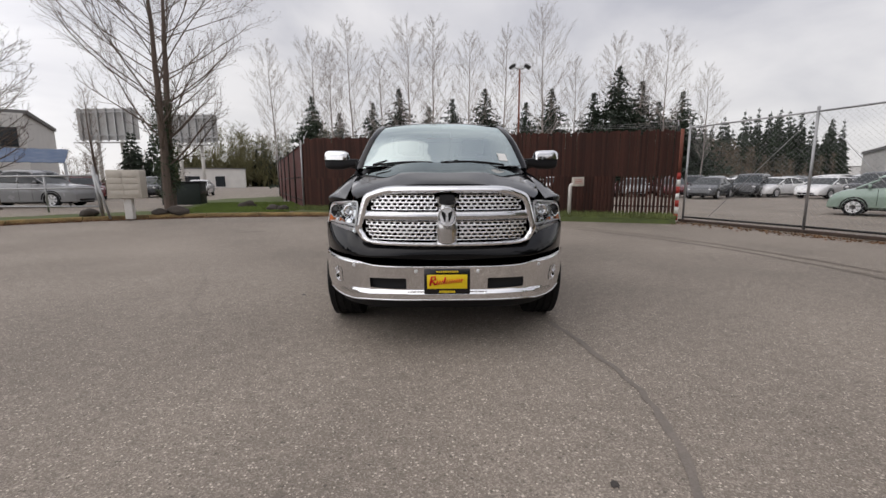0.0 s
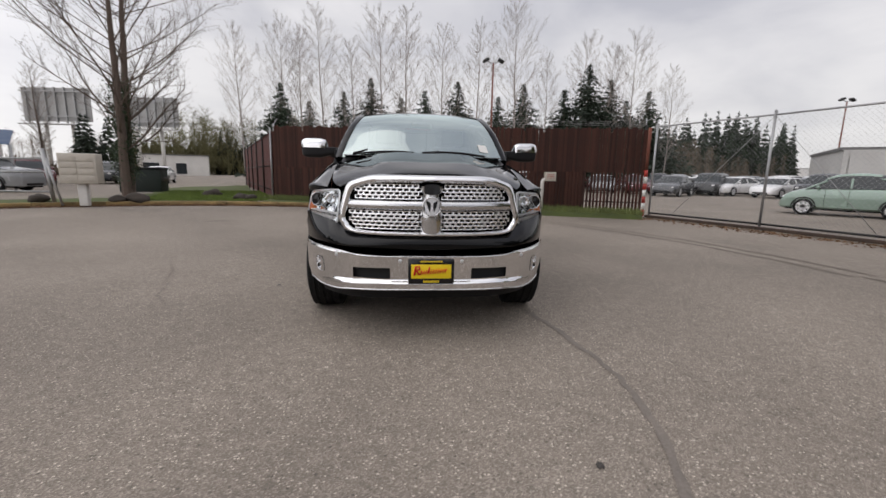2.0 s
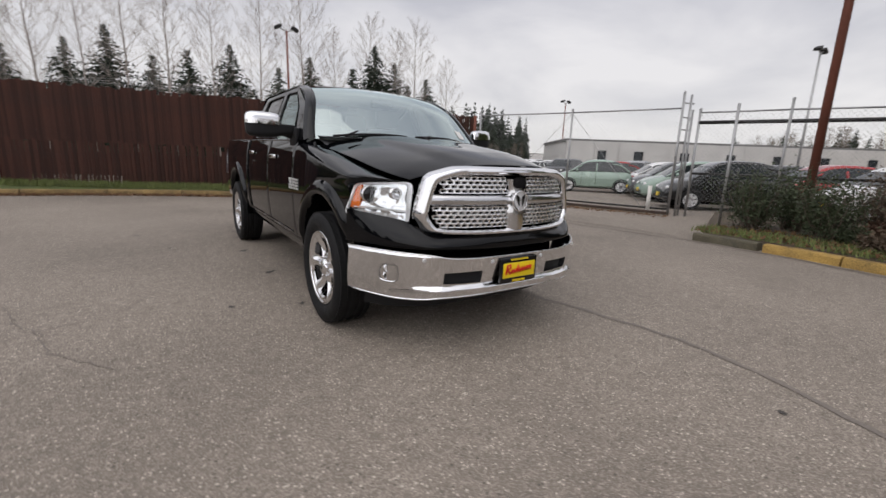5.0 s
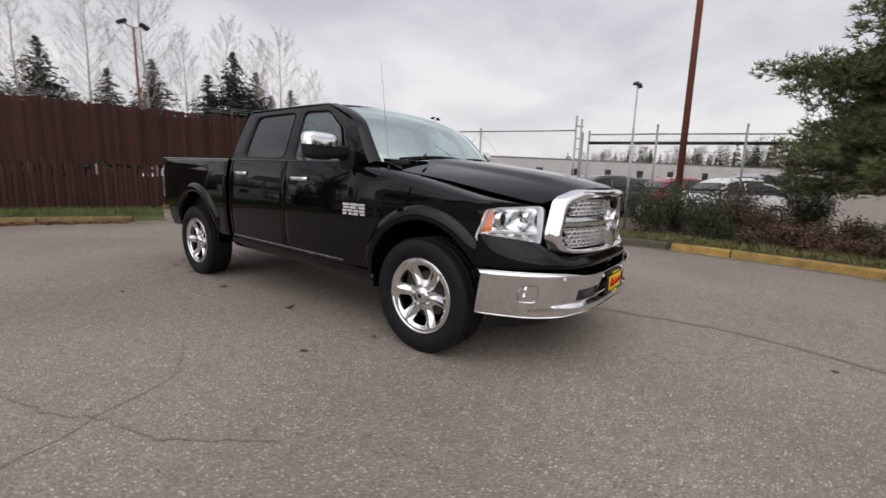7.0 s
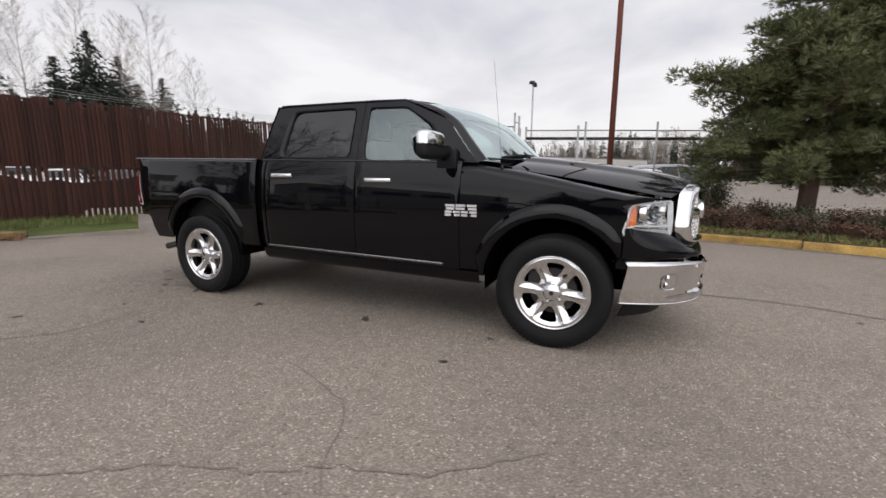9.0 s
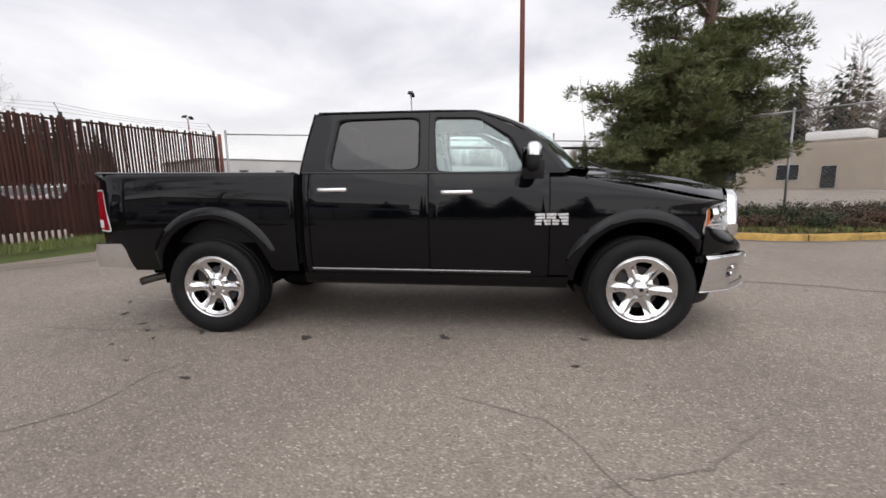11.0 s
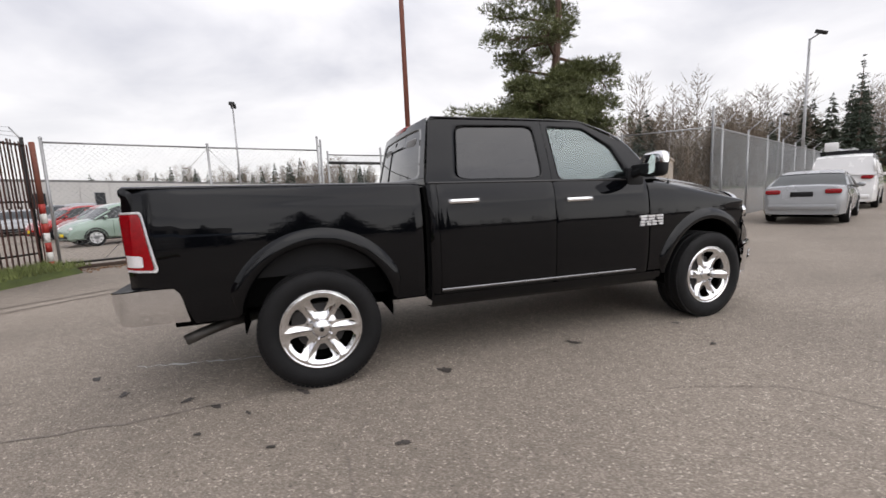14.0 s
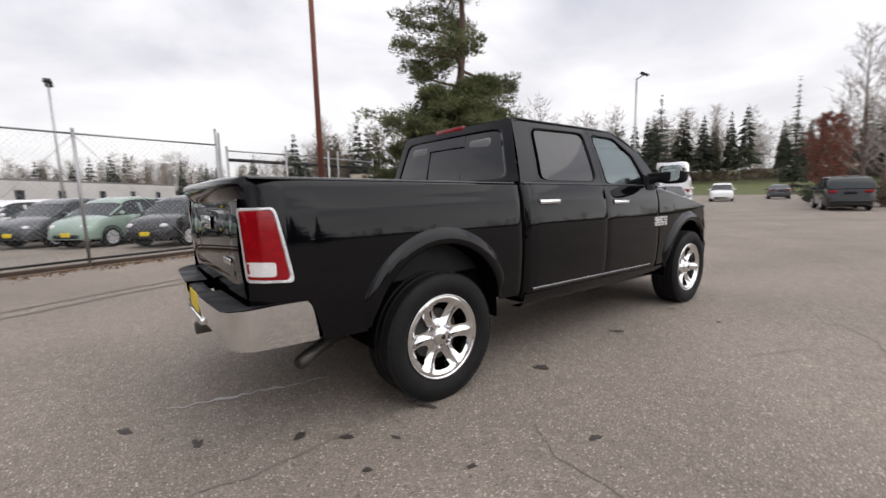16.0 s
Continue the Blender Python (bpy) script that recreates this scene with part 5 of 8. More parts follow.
def underbody():
    bm = bmesh.new()
    for sx in (-1, 1):
        box(bm, sx * 0.42 - 0.05, -0.75, 0.42, sx * 0.42 + 0.05, 4.55, 0.58, bevel=0.01)
    box(bm, -0.86, 0.55, 0.46, 0.86, 2.72, 0.54)
    box(bm, -0.50, -0.85, 0.36, 0.50, 0.5, 0.62, bevel=0.03)
    box(bm, -0.80, 2.8, 0.58, 0.80, 4.55, 0.78)
    part("underbody", bm, DARK, truck)
    for y in (0.0, 3.569):
        bm = bmesh.new()
        tube(bm, (-0.80, y, 0.40), (0.80, y, 0.40), 0.055, n=12)
        bmesh.ops.create_uvsphere(bm, u_segments=16, v_segments=10, radius=0.15, matrix=pose(0.0, y, 0.40))
        part("axle", bm, STEEL_DARK, truck)
    bm = bmesh.new()
    box(bm, -0.35, 1.0, 0.36, 0.25, 2.4, 0.48, bevel=0.04)
    part("fuel_tank", bm, DARK, truck)
    for sx in (-1, 1):
        bm = bmesh.new()
        def rk(u, v):
            y = 0.56 + 2.20 * u
            pr = [(0.80, 0.415), (0.885, 0.42), (0.915, 0.45), (0.930, 0.49), (0.938, 0.522)]
            s, z = pr[round(v * 4)]
            return (sx * s, y, z + rake(y))
        grid(bm, rk, 20, 4)
        part("rocker_panel", bm, PAINT, truck)
        bm = bmesh.new()
        def strip(u, v):
            y = 0.86 + 1.82 * u
            z = 0.546 + 0.022 * v + rake(y)
            return (sx * (side(y, z) + 0.004 + 0.006 * math.sin(math.pi * v)), y, z)
        grid(bm, strip, 20, 5)
        part("sill_strip", bm, SILL, truck, "grey sill strip")
        # dark inner shell behind the door gaps
        bm = bmesh.new()
        grid(bm, lambda u, v: (sx * (side(0.6 + 2.18 * u, 0.5 + 0.85 * v) - 0.035), 0.6 + 2.18 * u, 0.5 + 0.85 * v), 16, 10)
        part("inner_shell", bm, DARK, truck)
        # wing of the body under each lamp, behind the bumper's end
        bm = bmesh.new()
        grid(bm, lambda u, v: (sx * (side(-0.47 + 0.06 * u, 0.68) - 0.004), -0.50 + 0.09 * u, 0.62 + 0.28 * v), 4, 6)
        part("wing_end", solid(bm, 0.004), PAINT, truck)


def cabin():
    bm = bmesh.new()
    def d(u, v):
        x = (2 * u - 1) * 0.80
        y = 0.36 + 0.50 * v
        return (x, y, 1.30 + 0.05 * math.sin(math.pi * v) - 0.30 * max(0, v - 0.75) * 4 * 0.35)
    grid(bm, d, 20, 12)
    box(bm, -0.80, 0.82, 0.85, 0.80, 0.90, 1.24, bevel=0.02)
    part("dashboard", bm, DASH, truck, "dark grey dashboard")
    bm = bmesh.new()
    box(bm, -0.80, 0.6, 0.60, 0.80, 2.66, 0.64)
    part("cab_floor", bm, DARK, truck)
    for sx, y in ((-1, 1.42), (1, 1.42), (-1, 2.36), (1, 2.36)):
        s = thing("seat", "", "")
        s.parent = truck
        for nm, args in (("cushion", (sx * 0.42 - 0.27, y - 0.36, 0.86, sx * 0.42 + 0.27, y + 0.16, 1.02, pose(0, 0, 0), 0.05)),
                         ("backrest", (sx * 0.42 - 0.26, -0.07, 0.0, sx * 0.42 + 0.26, 0.07, 0.60, pose(0, y + 0.16, 0.95, -12), 0.05)),
                         ("headrest", (sx * 0.42 - 0.14, -0.05, 0.63, sx * 0.42 + 0.14, 0.05, 0.82, pose(0, y + 0.16, 0.95, -12), 0.04))):
            bm = bmesh.new()
            box(bm, *args)
            part(nm, bm, GREY_SEAT, s)
    st = thing("steering_wheel", "", "", m=pose(0.42, 0.98, 1.22, 65))
    st.parent = truck
    bm = bmesh.new()
    sweep(bm, [(0.18 * math.cos(a * math.pi / 12), 0.18 * math.sin(a * math.pi / 12), 0) for a in range(25)], 0.016, 8)
    part("wheel_rim", bm, DASH, st)
    bm = bmesh.new()
    box(bm, -0.17, -0.02, -0.02, 0.17, 0.02, 0.0, bevel=0.006); box(bm, -0.06, -0.06, -0.04, 0.06, 0.06, 0.01, bevel=0.015)
    part("wheel_boss", bm, DASH, st)
    bm = bmesh.new()
    box(bm, -0.11, -0.02, -0.035, 0.11, 0.02, 0.035, pose(0, 1.02, 1.73), 0.015)
    tube(bm, (0, 1.02, 1.74), (0, 1.10, 1.84), 0.008, n=6)
    part("rear_view_mirror", bm, BLACK_PLASTIC, truck)
    bm = bmesh.new()
    grid(bm, lambda u, v: ((2 * u - 1) * 0.66, 1.25 + 1.36 * v, 1.845 + 0.02 * (1 - (2 * u - 1) ** 2)), 8, 4)
    part("headlining", bm, GREY_SEAT, truck, "pale grey headlining")


for SX in (-1, 1):
    fender(SX); door(SX, 0.722, 1.678); door(SX, 1.685, 2.680); cab_corner(SX); bedside(SX)
    flare(SX, ARCH_F, ARCH_IN, 4, 153); flare(SX, ARCH_R, ARCH_IN, 8, 172)
    cab_side(SX); headlight(SX); mirror(SX); badge(SX); taillight(SX)
    handle(SX, 1.325, 1.575, 1.195); handle(SX, 2.355, 2.60, 1.228)
cab_shell(); hood(); grille(); fascia(); front_bumper(); tail(); underbody(); cabin()
WHEEL = wheel(pose(-0.862, 0.0, 0.410) @ Matrix.Rotation(radians(5), 4, "X"))
for wx, wy, turn in ((-0.862, 3.569, 0), (0.862, 0.0, 10), (0.862, 3.569, 35)):
    mw = pose(wx, wy, 0.410, 0, 0, 180 if wx > 0 else 0) @ Matrix.Rotation(radians(turn), 4, "X")
    copy_thing(WHEEL, mw)


# ---- fences, gate and posts ----
RUST = mat("rust_brown_slats", (0.060, 0.0220, 0.0145), 0.8, 0, 0.6, 2.2, 40, 0.3, rand=0.35)
RUST_RED = mat("faded_red_slats", (0.105, 0.025, 0.019), 0.8, 0, 0.35, 3, 40, 0.3, rand=0.25)
GALV = mat("galvanised_steel", (0.36, 0.36, 0.36), 0.45, 0.75, 0.2, 6, 80, 0.1)
GALV_WIRE = mat("galvanised_wire", (0.33, 0.34, 0.34), 0.5, 0.6, 0.2, 6, 80, 0.0)
BLACK_STEEL = mat("black_painted_steel", (0.018, 0.017, 0.016), 0.6, 0.2, 0.3, 6, 80, 0.1)
RED_PAINT = mat("red_post_paint", (0.35, 0.03, 0.02), 0.55, 0, 0.3, 6, 60, 0.1)
WHITE_PAINT = mat("weathered_white_paint", (0.62, 0.60, 0.56), 0.6, 0, 0.18, 4, 60, 0.1)
BEIGE = mat("beige_enamel", (0.46, 0.42, 0.36), 0.5, 0, 0.15, 5, 60, 0.05)
RUST_POLE = mat("rusty_red_pole", (0.17, 0.055, 0.035), 0.75, 0, 0.3, 5, 50, 0.2)


def slat_fence(name, label, a, b, height, material, ragged, gaps, tiers, turn=0.0, drop=0.0):
    """Upright slats set like louvres in a steel fence, in tiers (foot, top, width), with patches of rusted sheet behind."""
    f = thing(name, label, "fence")
    a, b = Vector(a), Vector(b)
    d = (b - a).normalized()
    n = Vector((d.y, -d.x))
    L = (b - a).length
    ang = math.degrees(math.atan2(d.y, d.x))
    base = bmesh.new()
    box(base, -0.5, -0.004, 0.0, 0.5, 0.004, 1.0)
    data = bpy.data.meshes.new("slat")
    base.to_mesh(data); base.free()
    data.materials.append(material)
    for z0, z1, w, pitch in tiers:
        k = 0
        while k * pitch < L:
            p = a + d * (k * pitch + random.uniform(-0.006, 0.006))
            s = new("slat", data)
            s.parent = f
            top = z1 - (drop * (1 - k * pitch / L) if z1 > 2 else 0) + random.uniform(-ragged, ragged) - (random.uniform(0.0, 0.22) if random.random() < 0.10 else 0)
            s.matrix_basis = pose(p.x, p.y, z0, random.uniform(-0.4, 0.4), random.uniform(-0.5, 0.5), ang + turn + random.uniform(-3, 3)) @ Matrix.Diagonal((w * random.uniform(0.9, 1.06), 1, top - z0, 1))
            k += 1
    for z in (0.35, height * 0.48, height - 0.12):
        bm = bmesh.new()
        tube(bm, (*(a + n * 0.07), z + 0.1 - (drop if z > 2 else 0)), (*(b + n * 0.07), z + 0.1), 0.022, n=6)
        part("rail", bm, BLACK_STEEL, f)
    q = 0
    tips = []
    while q <= L:
        p = a + d * min(q, L) + n * 0.09
        hq = height - drop * (1 - min(q, L) / L)
        bm = bmesh.new()
        tube(bm, (p.x, p.y, 0.05), (p.x, p.y, hq + 0.14), 0.035, n=8)
        part("post", bm, GALV if q > L - 0.1 else BLACK_STEEL, f)
        bm = bmesh.new()
        tip = Vector((p.x, p.y, hq + 0.10)) + Vector((n.x, n.y, 0)) * 0.22 + Vector((0, 0, 0.25))
        tube(bm, (p.x, p.y, hq + 0.10), tip, 0.014, n=6)
        part("barb_arm", bm, GALV, f)
        tips.append((Vector((p.x, p.y, hq + 0.10)), tip))
        q += L / max(1, round(L / 3.2)) - 1e-6
    for u in (0.2, 0.6, 1.0):
        bm = bmesh.new()
        pts = []
        for (p0, t0), (p1, t1) in zip(tips, tips[1:]):
            A, B = p0.lerp(t0, u), p1.lerp(t1, u)
            pts += [A.lerp(B, k / 6) - Vector((0, 0, 0.10 * u * math.sin(math.pi * k / 6))) for k in range(6)]
        sweep(bm, pts, 0.004, 4)
        part("barbed_wire", bm, GALV, f)
    # backing sheet in upright strips, cut where light shows through
    m = int(L / 0.24)
    for z_of in gaps:
        bm, prev = bmesh.new(), None
        for i in range(m + 1):
            z0, z1 = z_of(i / m * L)
            if z1 - z0 < 0.08:
                prev = None
                continue
            q = a + d * (i / m * L) + n * (0.045 + random.uniform(0, 0.008))
            if not prev and len(bm.faces):
                bmesh.ops.delete(bm, geom=[v for v in bm.verts if not v.link_faces], context="VERTS")
                part("backing_sheet", solid(bm, 0.004), material, f, "rusted backing sheet")
                bm = bmesh.new()
            now = (bm.verts.new((*q, z0)), bm.verts.new((*q, z1 + random.uniform(-0.04, 0.04))))
            if prev:
                bm.faces.new((prev[0], now[0], now[1], prev[1]))
            prev = now
        bmesh.ops.delete(bm, geom=[v for v in bm.verts if not v.link_faces], context="VERTS")
        if len(bm.faces):
            part("backing_sheet", solid(bm, 0.004), material, f, "rusted backing sheet")
        else:
            bm.free()
    return f


def upper(x):
    """Backing behind the upper slats: none near the gate, whole further along."""
    top = lerp([(0, 1.4), (3.4, 1.4), (3.8, 1.9), (4.3, 2.35), (4.9, 2.62), (12, 2.80)], x) + 0.05 * math.sin(x * 5.1)
    return 1.40 + 0.03 * math.sin(x * 2.3), top


def lower(x):
    """Backing behind the lower slats: ragged patches."""
    if x < 1.5:
        return 0.0, 0.0
    foot = 0.16 if math.sin(x * 0.9 + 0.5) > -0.5 else 0.45
    return foot, 1.17 - 0.12 * abs(math.sin(x * 1.3)) + (0.32 if 1.5 < x < 3.4 else 0)


slat_fence("slat_fence", "tall dark rust-brown slat fence with ragged tops", FENCE_B, FENCE_A, 2.92, RUST, 0.04, (upper, lower), ((1.36, 2.94, 0.083, 0.070), (0.13, 1.40, 0.086, 0.105)), 33, 0.27)
slat_fence("slat_fence", "faded red slat fence with barbed wire on top", FENCE_C, FENCE_A, 2.75, RUST_RED, 0.015, (lambda x: (0.16, 2.65),), ((0.13, 2.75, 0.112, 0.115),), 20)


def chain_link(name, label, pts, h, top=None, mesh_size=0.075, post_r=0.03, wire=0.0016, z0=0.06, rail=True, posts=None, tilt=0.0):
    """Posts, top rail and woven wire along a line."""
    f = thing(name, label, "fence")
    pts = [Vector(p) for p in pts]
    for i, p in enumerate(pts):
        bm = bmesh.new()
        ph = posts[i] if posts else h + 0.05
        tube(bm, (p.x, p.y, 0.0), (p.x + tilt * ph, p.y, ph), post_r, n=10)
        lathe(bm, [(post_r * 1.15, ph - 0.01), (post_r * 1.0, ph + 0.025), (0.0005, ph + 0.04)], 10, "z", (p.x + tilt * ph, p.y, 0))
        part("post", bm, GALV, f)
    for a, b in zip(pts, pts[1:]):
        d = b - a
        L = d.length
        d.normalize()
        if rail:
            bm = bmesh.new()
            tube(bm, (*a, h), (*b, h), 0.021, n=8)
            part("top_rail", bm, GALV, f)
        verts, faces = [], []
        H = h - z0
        step = mesh_size * math.sqrt(2)
        for sgn in (1, -1):
            c = -H if sgn > 0 else 0.0
            while c < (L if sgn > 0 else L + H):
                # the wire runs from (c, 0) to (c + sgn * H, H), cut to the panel
                t0, t1 = (max(0, -c), min(H, L - c)) if sgn > 0 else (max(0, c - L), min(H, c))
                if t1 - t0 > 0.02:
                    p = a + d * (c + sgn * t0)
                    q = a + d * (c + sgn * t1)
                    P, Q = Vector((*p, z0 + t0)), Vector((*q, z0 + t1))
                    u = Vector((-d.y, d.x, 0)) * wire
                    w = Vector((d.x, d.y, -sgn)).normalized() * wire
                    k = len(verts)
                    for e in (P, Q):
                        verts += [e + u, e - u * 0.5 + w * 0.87, e - u * 0.5 - w * 0.87]
                    faces += [(k, k + 1, k + 4, k + 3), (k + 1, k + 2, k + 5, k + 4), (k + 2, k, k + 3, k + 5)]
                c += step
        me = bpy.data.meshes.new("wire_mesh")
        me.from_pydata(verts, [], faces)
        me.materials.append(GALV_WIRE)
        ob = tagged(new("wire_mesh", me), "woven galvanised wire", kind="stuff")
        ob.parent = f
    return f


G1, G2, G3 = Vector((7.30, 8.50)), Vector((8.42, 5.62)), Vector((9.28, 2.88))
gate = chain_link("sliding_gate", "long galvanised chain-link gate closing the car lot", [G1, G2, G3], 2.72, posts=[2.8, 2.8, 3.1])
for a_, b_ in ((G1, G2), (G2, G3)):
    bm = bmesh.new()
    tube(bm, (*a_, 0.16), (*b_, 0.16), 0.025, n=8)
    part("bottom_rail", bm, BLACK_STEEL, gate, "dark bottom rail")
bm = bmesh.new()
tube(bm, (G2.x, G2.y, 2.7), (*(G2.lerp(G3, 0.75)), 0.2), 0.006, n=6)
part("brace_wire", bm, GALV, gate)
bm = bmesh.new()
tube(bm, (G2.x, G2.y, 2.7), (*(G2.lerp(G1, 0.75)), 0.2), 0.006, n=6)
part("brace_wire", bm, GALV, gate)
for dx_, top_ in ((0.16, 3.05), (0.32, 2.7)):
    bm = bmesh.new()
    p_ = G3 + Vector((dx_, -0.10))
    tube(bm, (*p_, 0), (*p_, top_), 0.03, n=8)
    part("guide_post", bm, GALV, gate)
for z_ in (1.0, 1.9, 2.2, 2.5, 2.85):
    bm = bmesh.new()
    tube(bm, (*G3, z_), (*(G3 + Vector((0.32, -0.10))), z_), 0.018, n=6)
    part("guide_rung", bm, GALV, gate)
bm = bmesh.new()
def sill_(u, v):
    p = G1.lerp(G2, u * 2) if u < 0.5 else G2.lerp(G3, u * 2 - 1)
    pr = [(-0.34, 0.0), (-0.20, 0.035), (0.16, 0.045), (0.30, 0.0)]
    d, z = pr[round(v * 3)]
    return (p.x + d * 0.9 + random.uniform(-0.015, 0.015), p.y + d * 0.4, z)
grid(bm, sill_, 50, 3)
tagged(part("gate_sill", bm, GUTTER), "low silted sill under the gate", "sill", kind="structure")

RUSTY_RAIL = mat("rusty_gate_track", (0.055, 0.036, 0.026), 0.85, 0.1, 0.5, 5, 60, 0.3)
for a_, b_ in ((G1, G2), (G2, G3)):
    bm = bmesh.new()
    d_ = (b_ - a_).normalized()
    box(bm, 0, -0.05, 0.0, (b_ - a_).length - 0.02, 0.05, 0.085, pose(a_.x - 0.14, a_.y - 0.06, 0.02, 0, 0, math.degrees(math.atan2(d_.y, d_.x))), 0.012)
    tagged(part("gate_track", bm, RUSTY_RAIL), "rusty brown track under the sliding gate", "gate track", kind="structure")
def by_gate():
    u, w = random.random(), random.gauss(0, 0.28)
    p = G1.lerp(G2, u * 2) if u < 0.5 else G2.lerp(G3, u * 2 - 1)
    return p.x - 0.2 + w, p.y - 0.1 + w * 0.4, 0.012
scatter_blades("leaf_litter", "brown leaf litter along the gate track", by_gate, 1100, 0.035, LEAF_BROWN, 0.028, 1.2)

END2 = Vector((11.6, -2.9))
tail_fence = chain_link("gate_tail_fence", "chain-link fence with dark rails behind the bushes", [G3 + Vector((0.3, -0.3)), G3.lerp(END2, 0.35), G3.lerp(END2, 0.7), END2], 2.62, posts=[2.7, 2.85, 2.85, 2.85])
for z_, r_ in ((2.38, 0.045), (1.12, 0.03)):
    bm = bmesh.new()
    tube(bm, (*(G3 + Vector((0.3, -0.3))), z_), (*END2, z_), r_, n=8)
    part("dark_rail", bm, BLACK_STEEL, tail_fence, "black steel rail")

C1, C2 = Vector((7.18, -6.35)), Vector((5.31, -7.9))
LEG = (C1 - C2).normalized()
chain_link("chain_link_fence", "galvanised chain-link fence with leaning posts", [C2, C1, C1 + LEG * 2.6, C1 + LEG * 5.2], 2.85, posts=[3.4, 2.9, 2.9, 2.9], mesh_size=0.07)
SD = Vector((0.39, -0.921))
chain_link("chain_link_fence", "long chain-link fence running down the street", [C2 + SD * d for d in (0, 0.95, 4.0, 7.0, 10.0, 13.0, 16.0, 19.0, 22.0)], 2.85, posts=[3.0] * 9, mesh_size=0.085, wire=0.0065)
arm_fence = thing("barbed_arms", "angled steel arms with barbed wire over the street fence", "fence top")
for d in (0.95, 4.0, 7.0, 10.0, 13.0, 16.0, 19.0, 22.0):
    q = C2 + SD * d
    bm = bmesh.new()
    tube(bm, (q.x, q.y, 2.97), (q.x - 0.30, q.y - 0.12, 3.28), 0.018, n=6)
    part("arm", bm, GALV, arm_fence)
for u in (0.35, 0.65, 0.95):
    bm = bmesh.new()
    qa, qb = C2 + SD * 0.95 + Vector((-0.30, -0.12)) * u, C2 + SD * 22.0 + Vector((-0.30, -0.12)) * u
    tube(bm, (*qa, 2.97 + 0.31 * u), (*qb, 2.97 + 0.31 * u), 0.004, n=4)
    part("barbed_wire", bm, GALV, arm_fence)

bm = bmesh.new()
tube(bm, (7.2, 0.76, 0), (7.2, 0.76, 2.45), 0.028, n=8)
tagged(part("steel_post", bm, GALV), "bare galvanised post among the bushes", "post")
bm = bmesh.new()
tube(bm, (9.1, 3.35, 0), (9.1, 3.35, 0.75), 0.05, n=10)
tagged(part("bollard", bm, WHITE_PAINT), "short white bollard by the gate", "bollard")

# banded post at the end of the gate
bp = thing("banded_post", "red and white banded steel post beside the gate", "post")
bx, by = 7.13, 8.58
bm = bmesh.new()
tube(bm, (bx, by, 1.45), (bx, by, 2.7), 0.05, n=12)
part("post_top", bm, RUST_POLE, bp)
for k in range(7):
    bm = bmesh.new()
    tube(bm, (bx, by, 0.05 + k * 0.2), (bx, by, 0.25 + k * 0.2), 0.054, n=12)
    part("band", bm, RED_PAINT if k % 2 == 0 else WHITE_PAINT, bp)

# pedestal with a small meter box
ped = thing("utility_pedestal", "white bent post carrying a small beige box", "pedestal")
px_, py_ = 4.12, 9.22
bm = bmesh.new()
sweep(bm, [(px_, py_, 0.1), (px_, py_, 1.02), (px_ + 0.02, py_, 1.09), (px_ + 0.08, py_, 1.12), (px_ + 0.2, py_, 1.12)], 0.055, 10)
part("pedestal_post", bm, WHITE_PAINT, ped)
bm = bmesh.new()
box(bm, px_ + 0.06, py_ - 0.10, 1.06, px_ + 0.40, py_ + 0.06, 1.34, bevel=0.012)
mb_ = part("meter_box", bm, BEIGE, ped, "beige metal box")
bm = bmesh.new()
for z_ in (1.15, 1.20, 1.25):
    box(bm, px_ + 0.12, py_ - 0.104, z_, px_ + 0.34, py_ - 0.099, z_ + 0.015)
part("notice_bars", bm, RED_PAINT, mb_)

bm = bmesh.new()
tube(bm, (9.39, 0.07, 0), (9.39, 0.07, 13.0), 0.085, 0.06, n=14)
tagged(part("steel_pole", bm, RUST_POLE), "tall slim rust-red steel pole", "pole")


def lamp_post(x, y, h, heads, label):
    p = thing("street_lamp", label, "lamp post", m=pose(x, y, 0))
    bm = bmesh.new()
    tube(bm, (0, 0, 0), (0, 0, h), 0.09, 0.055, n=10)
    part("pole", bm, RUST_POLE if heads == 2 and y > 20 else GALV, p)
    for k in range(heads):
        s = (-1, 1)[k]
        bm = bmesh.new()
        tube(bm, (0, 0, h - 0.05), (s * 0.45, 0, h + 0.12), 0.035, n=6)
        part("arm", bm, GALV, p)
        bm = bmesh.new()
        box(bm, -0.22, -0.2, -0.09, 0.22, 0.2, 0.09, pose(s * 0.52, 0, h + 0.16, 0, s * 28), 0.04)
        part("lamp_head", bm, BLACK_STEEL, p, "dark floodlight head")
    return p


lamp_post(5.9, 26.8, 8.9, 2, "tall double-headed lot floodlight behind the fence")
lamp_post(33.9, 7.55, 8.8, 2, "slim double-headed floodlight among parked cars")
lamp_post(11.9, -23.0, 8.6, 1, "single floodlight on a pole by the street")
lamp_post(24.0, -40.0, 7.0, 1, "small distant street light on a pole")
lamp_post(40.0, 33.0, 8.5, 2, "distant double-headed lot floodlight")


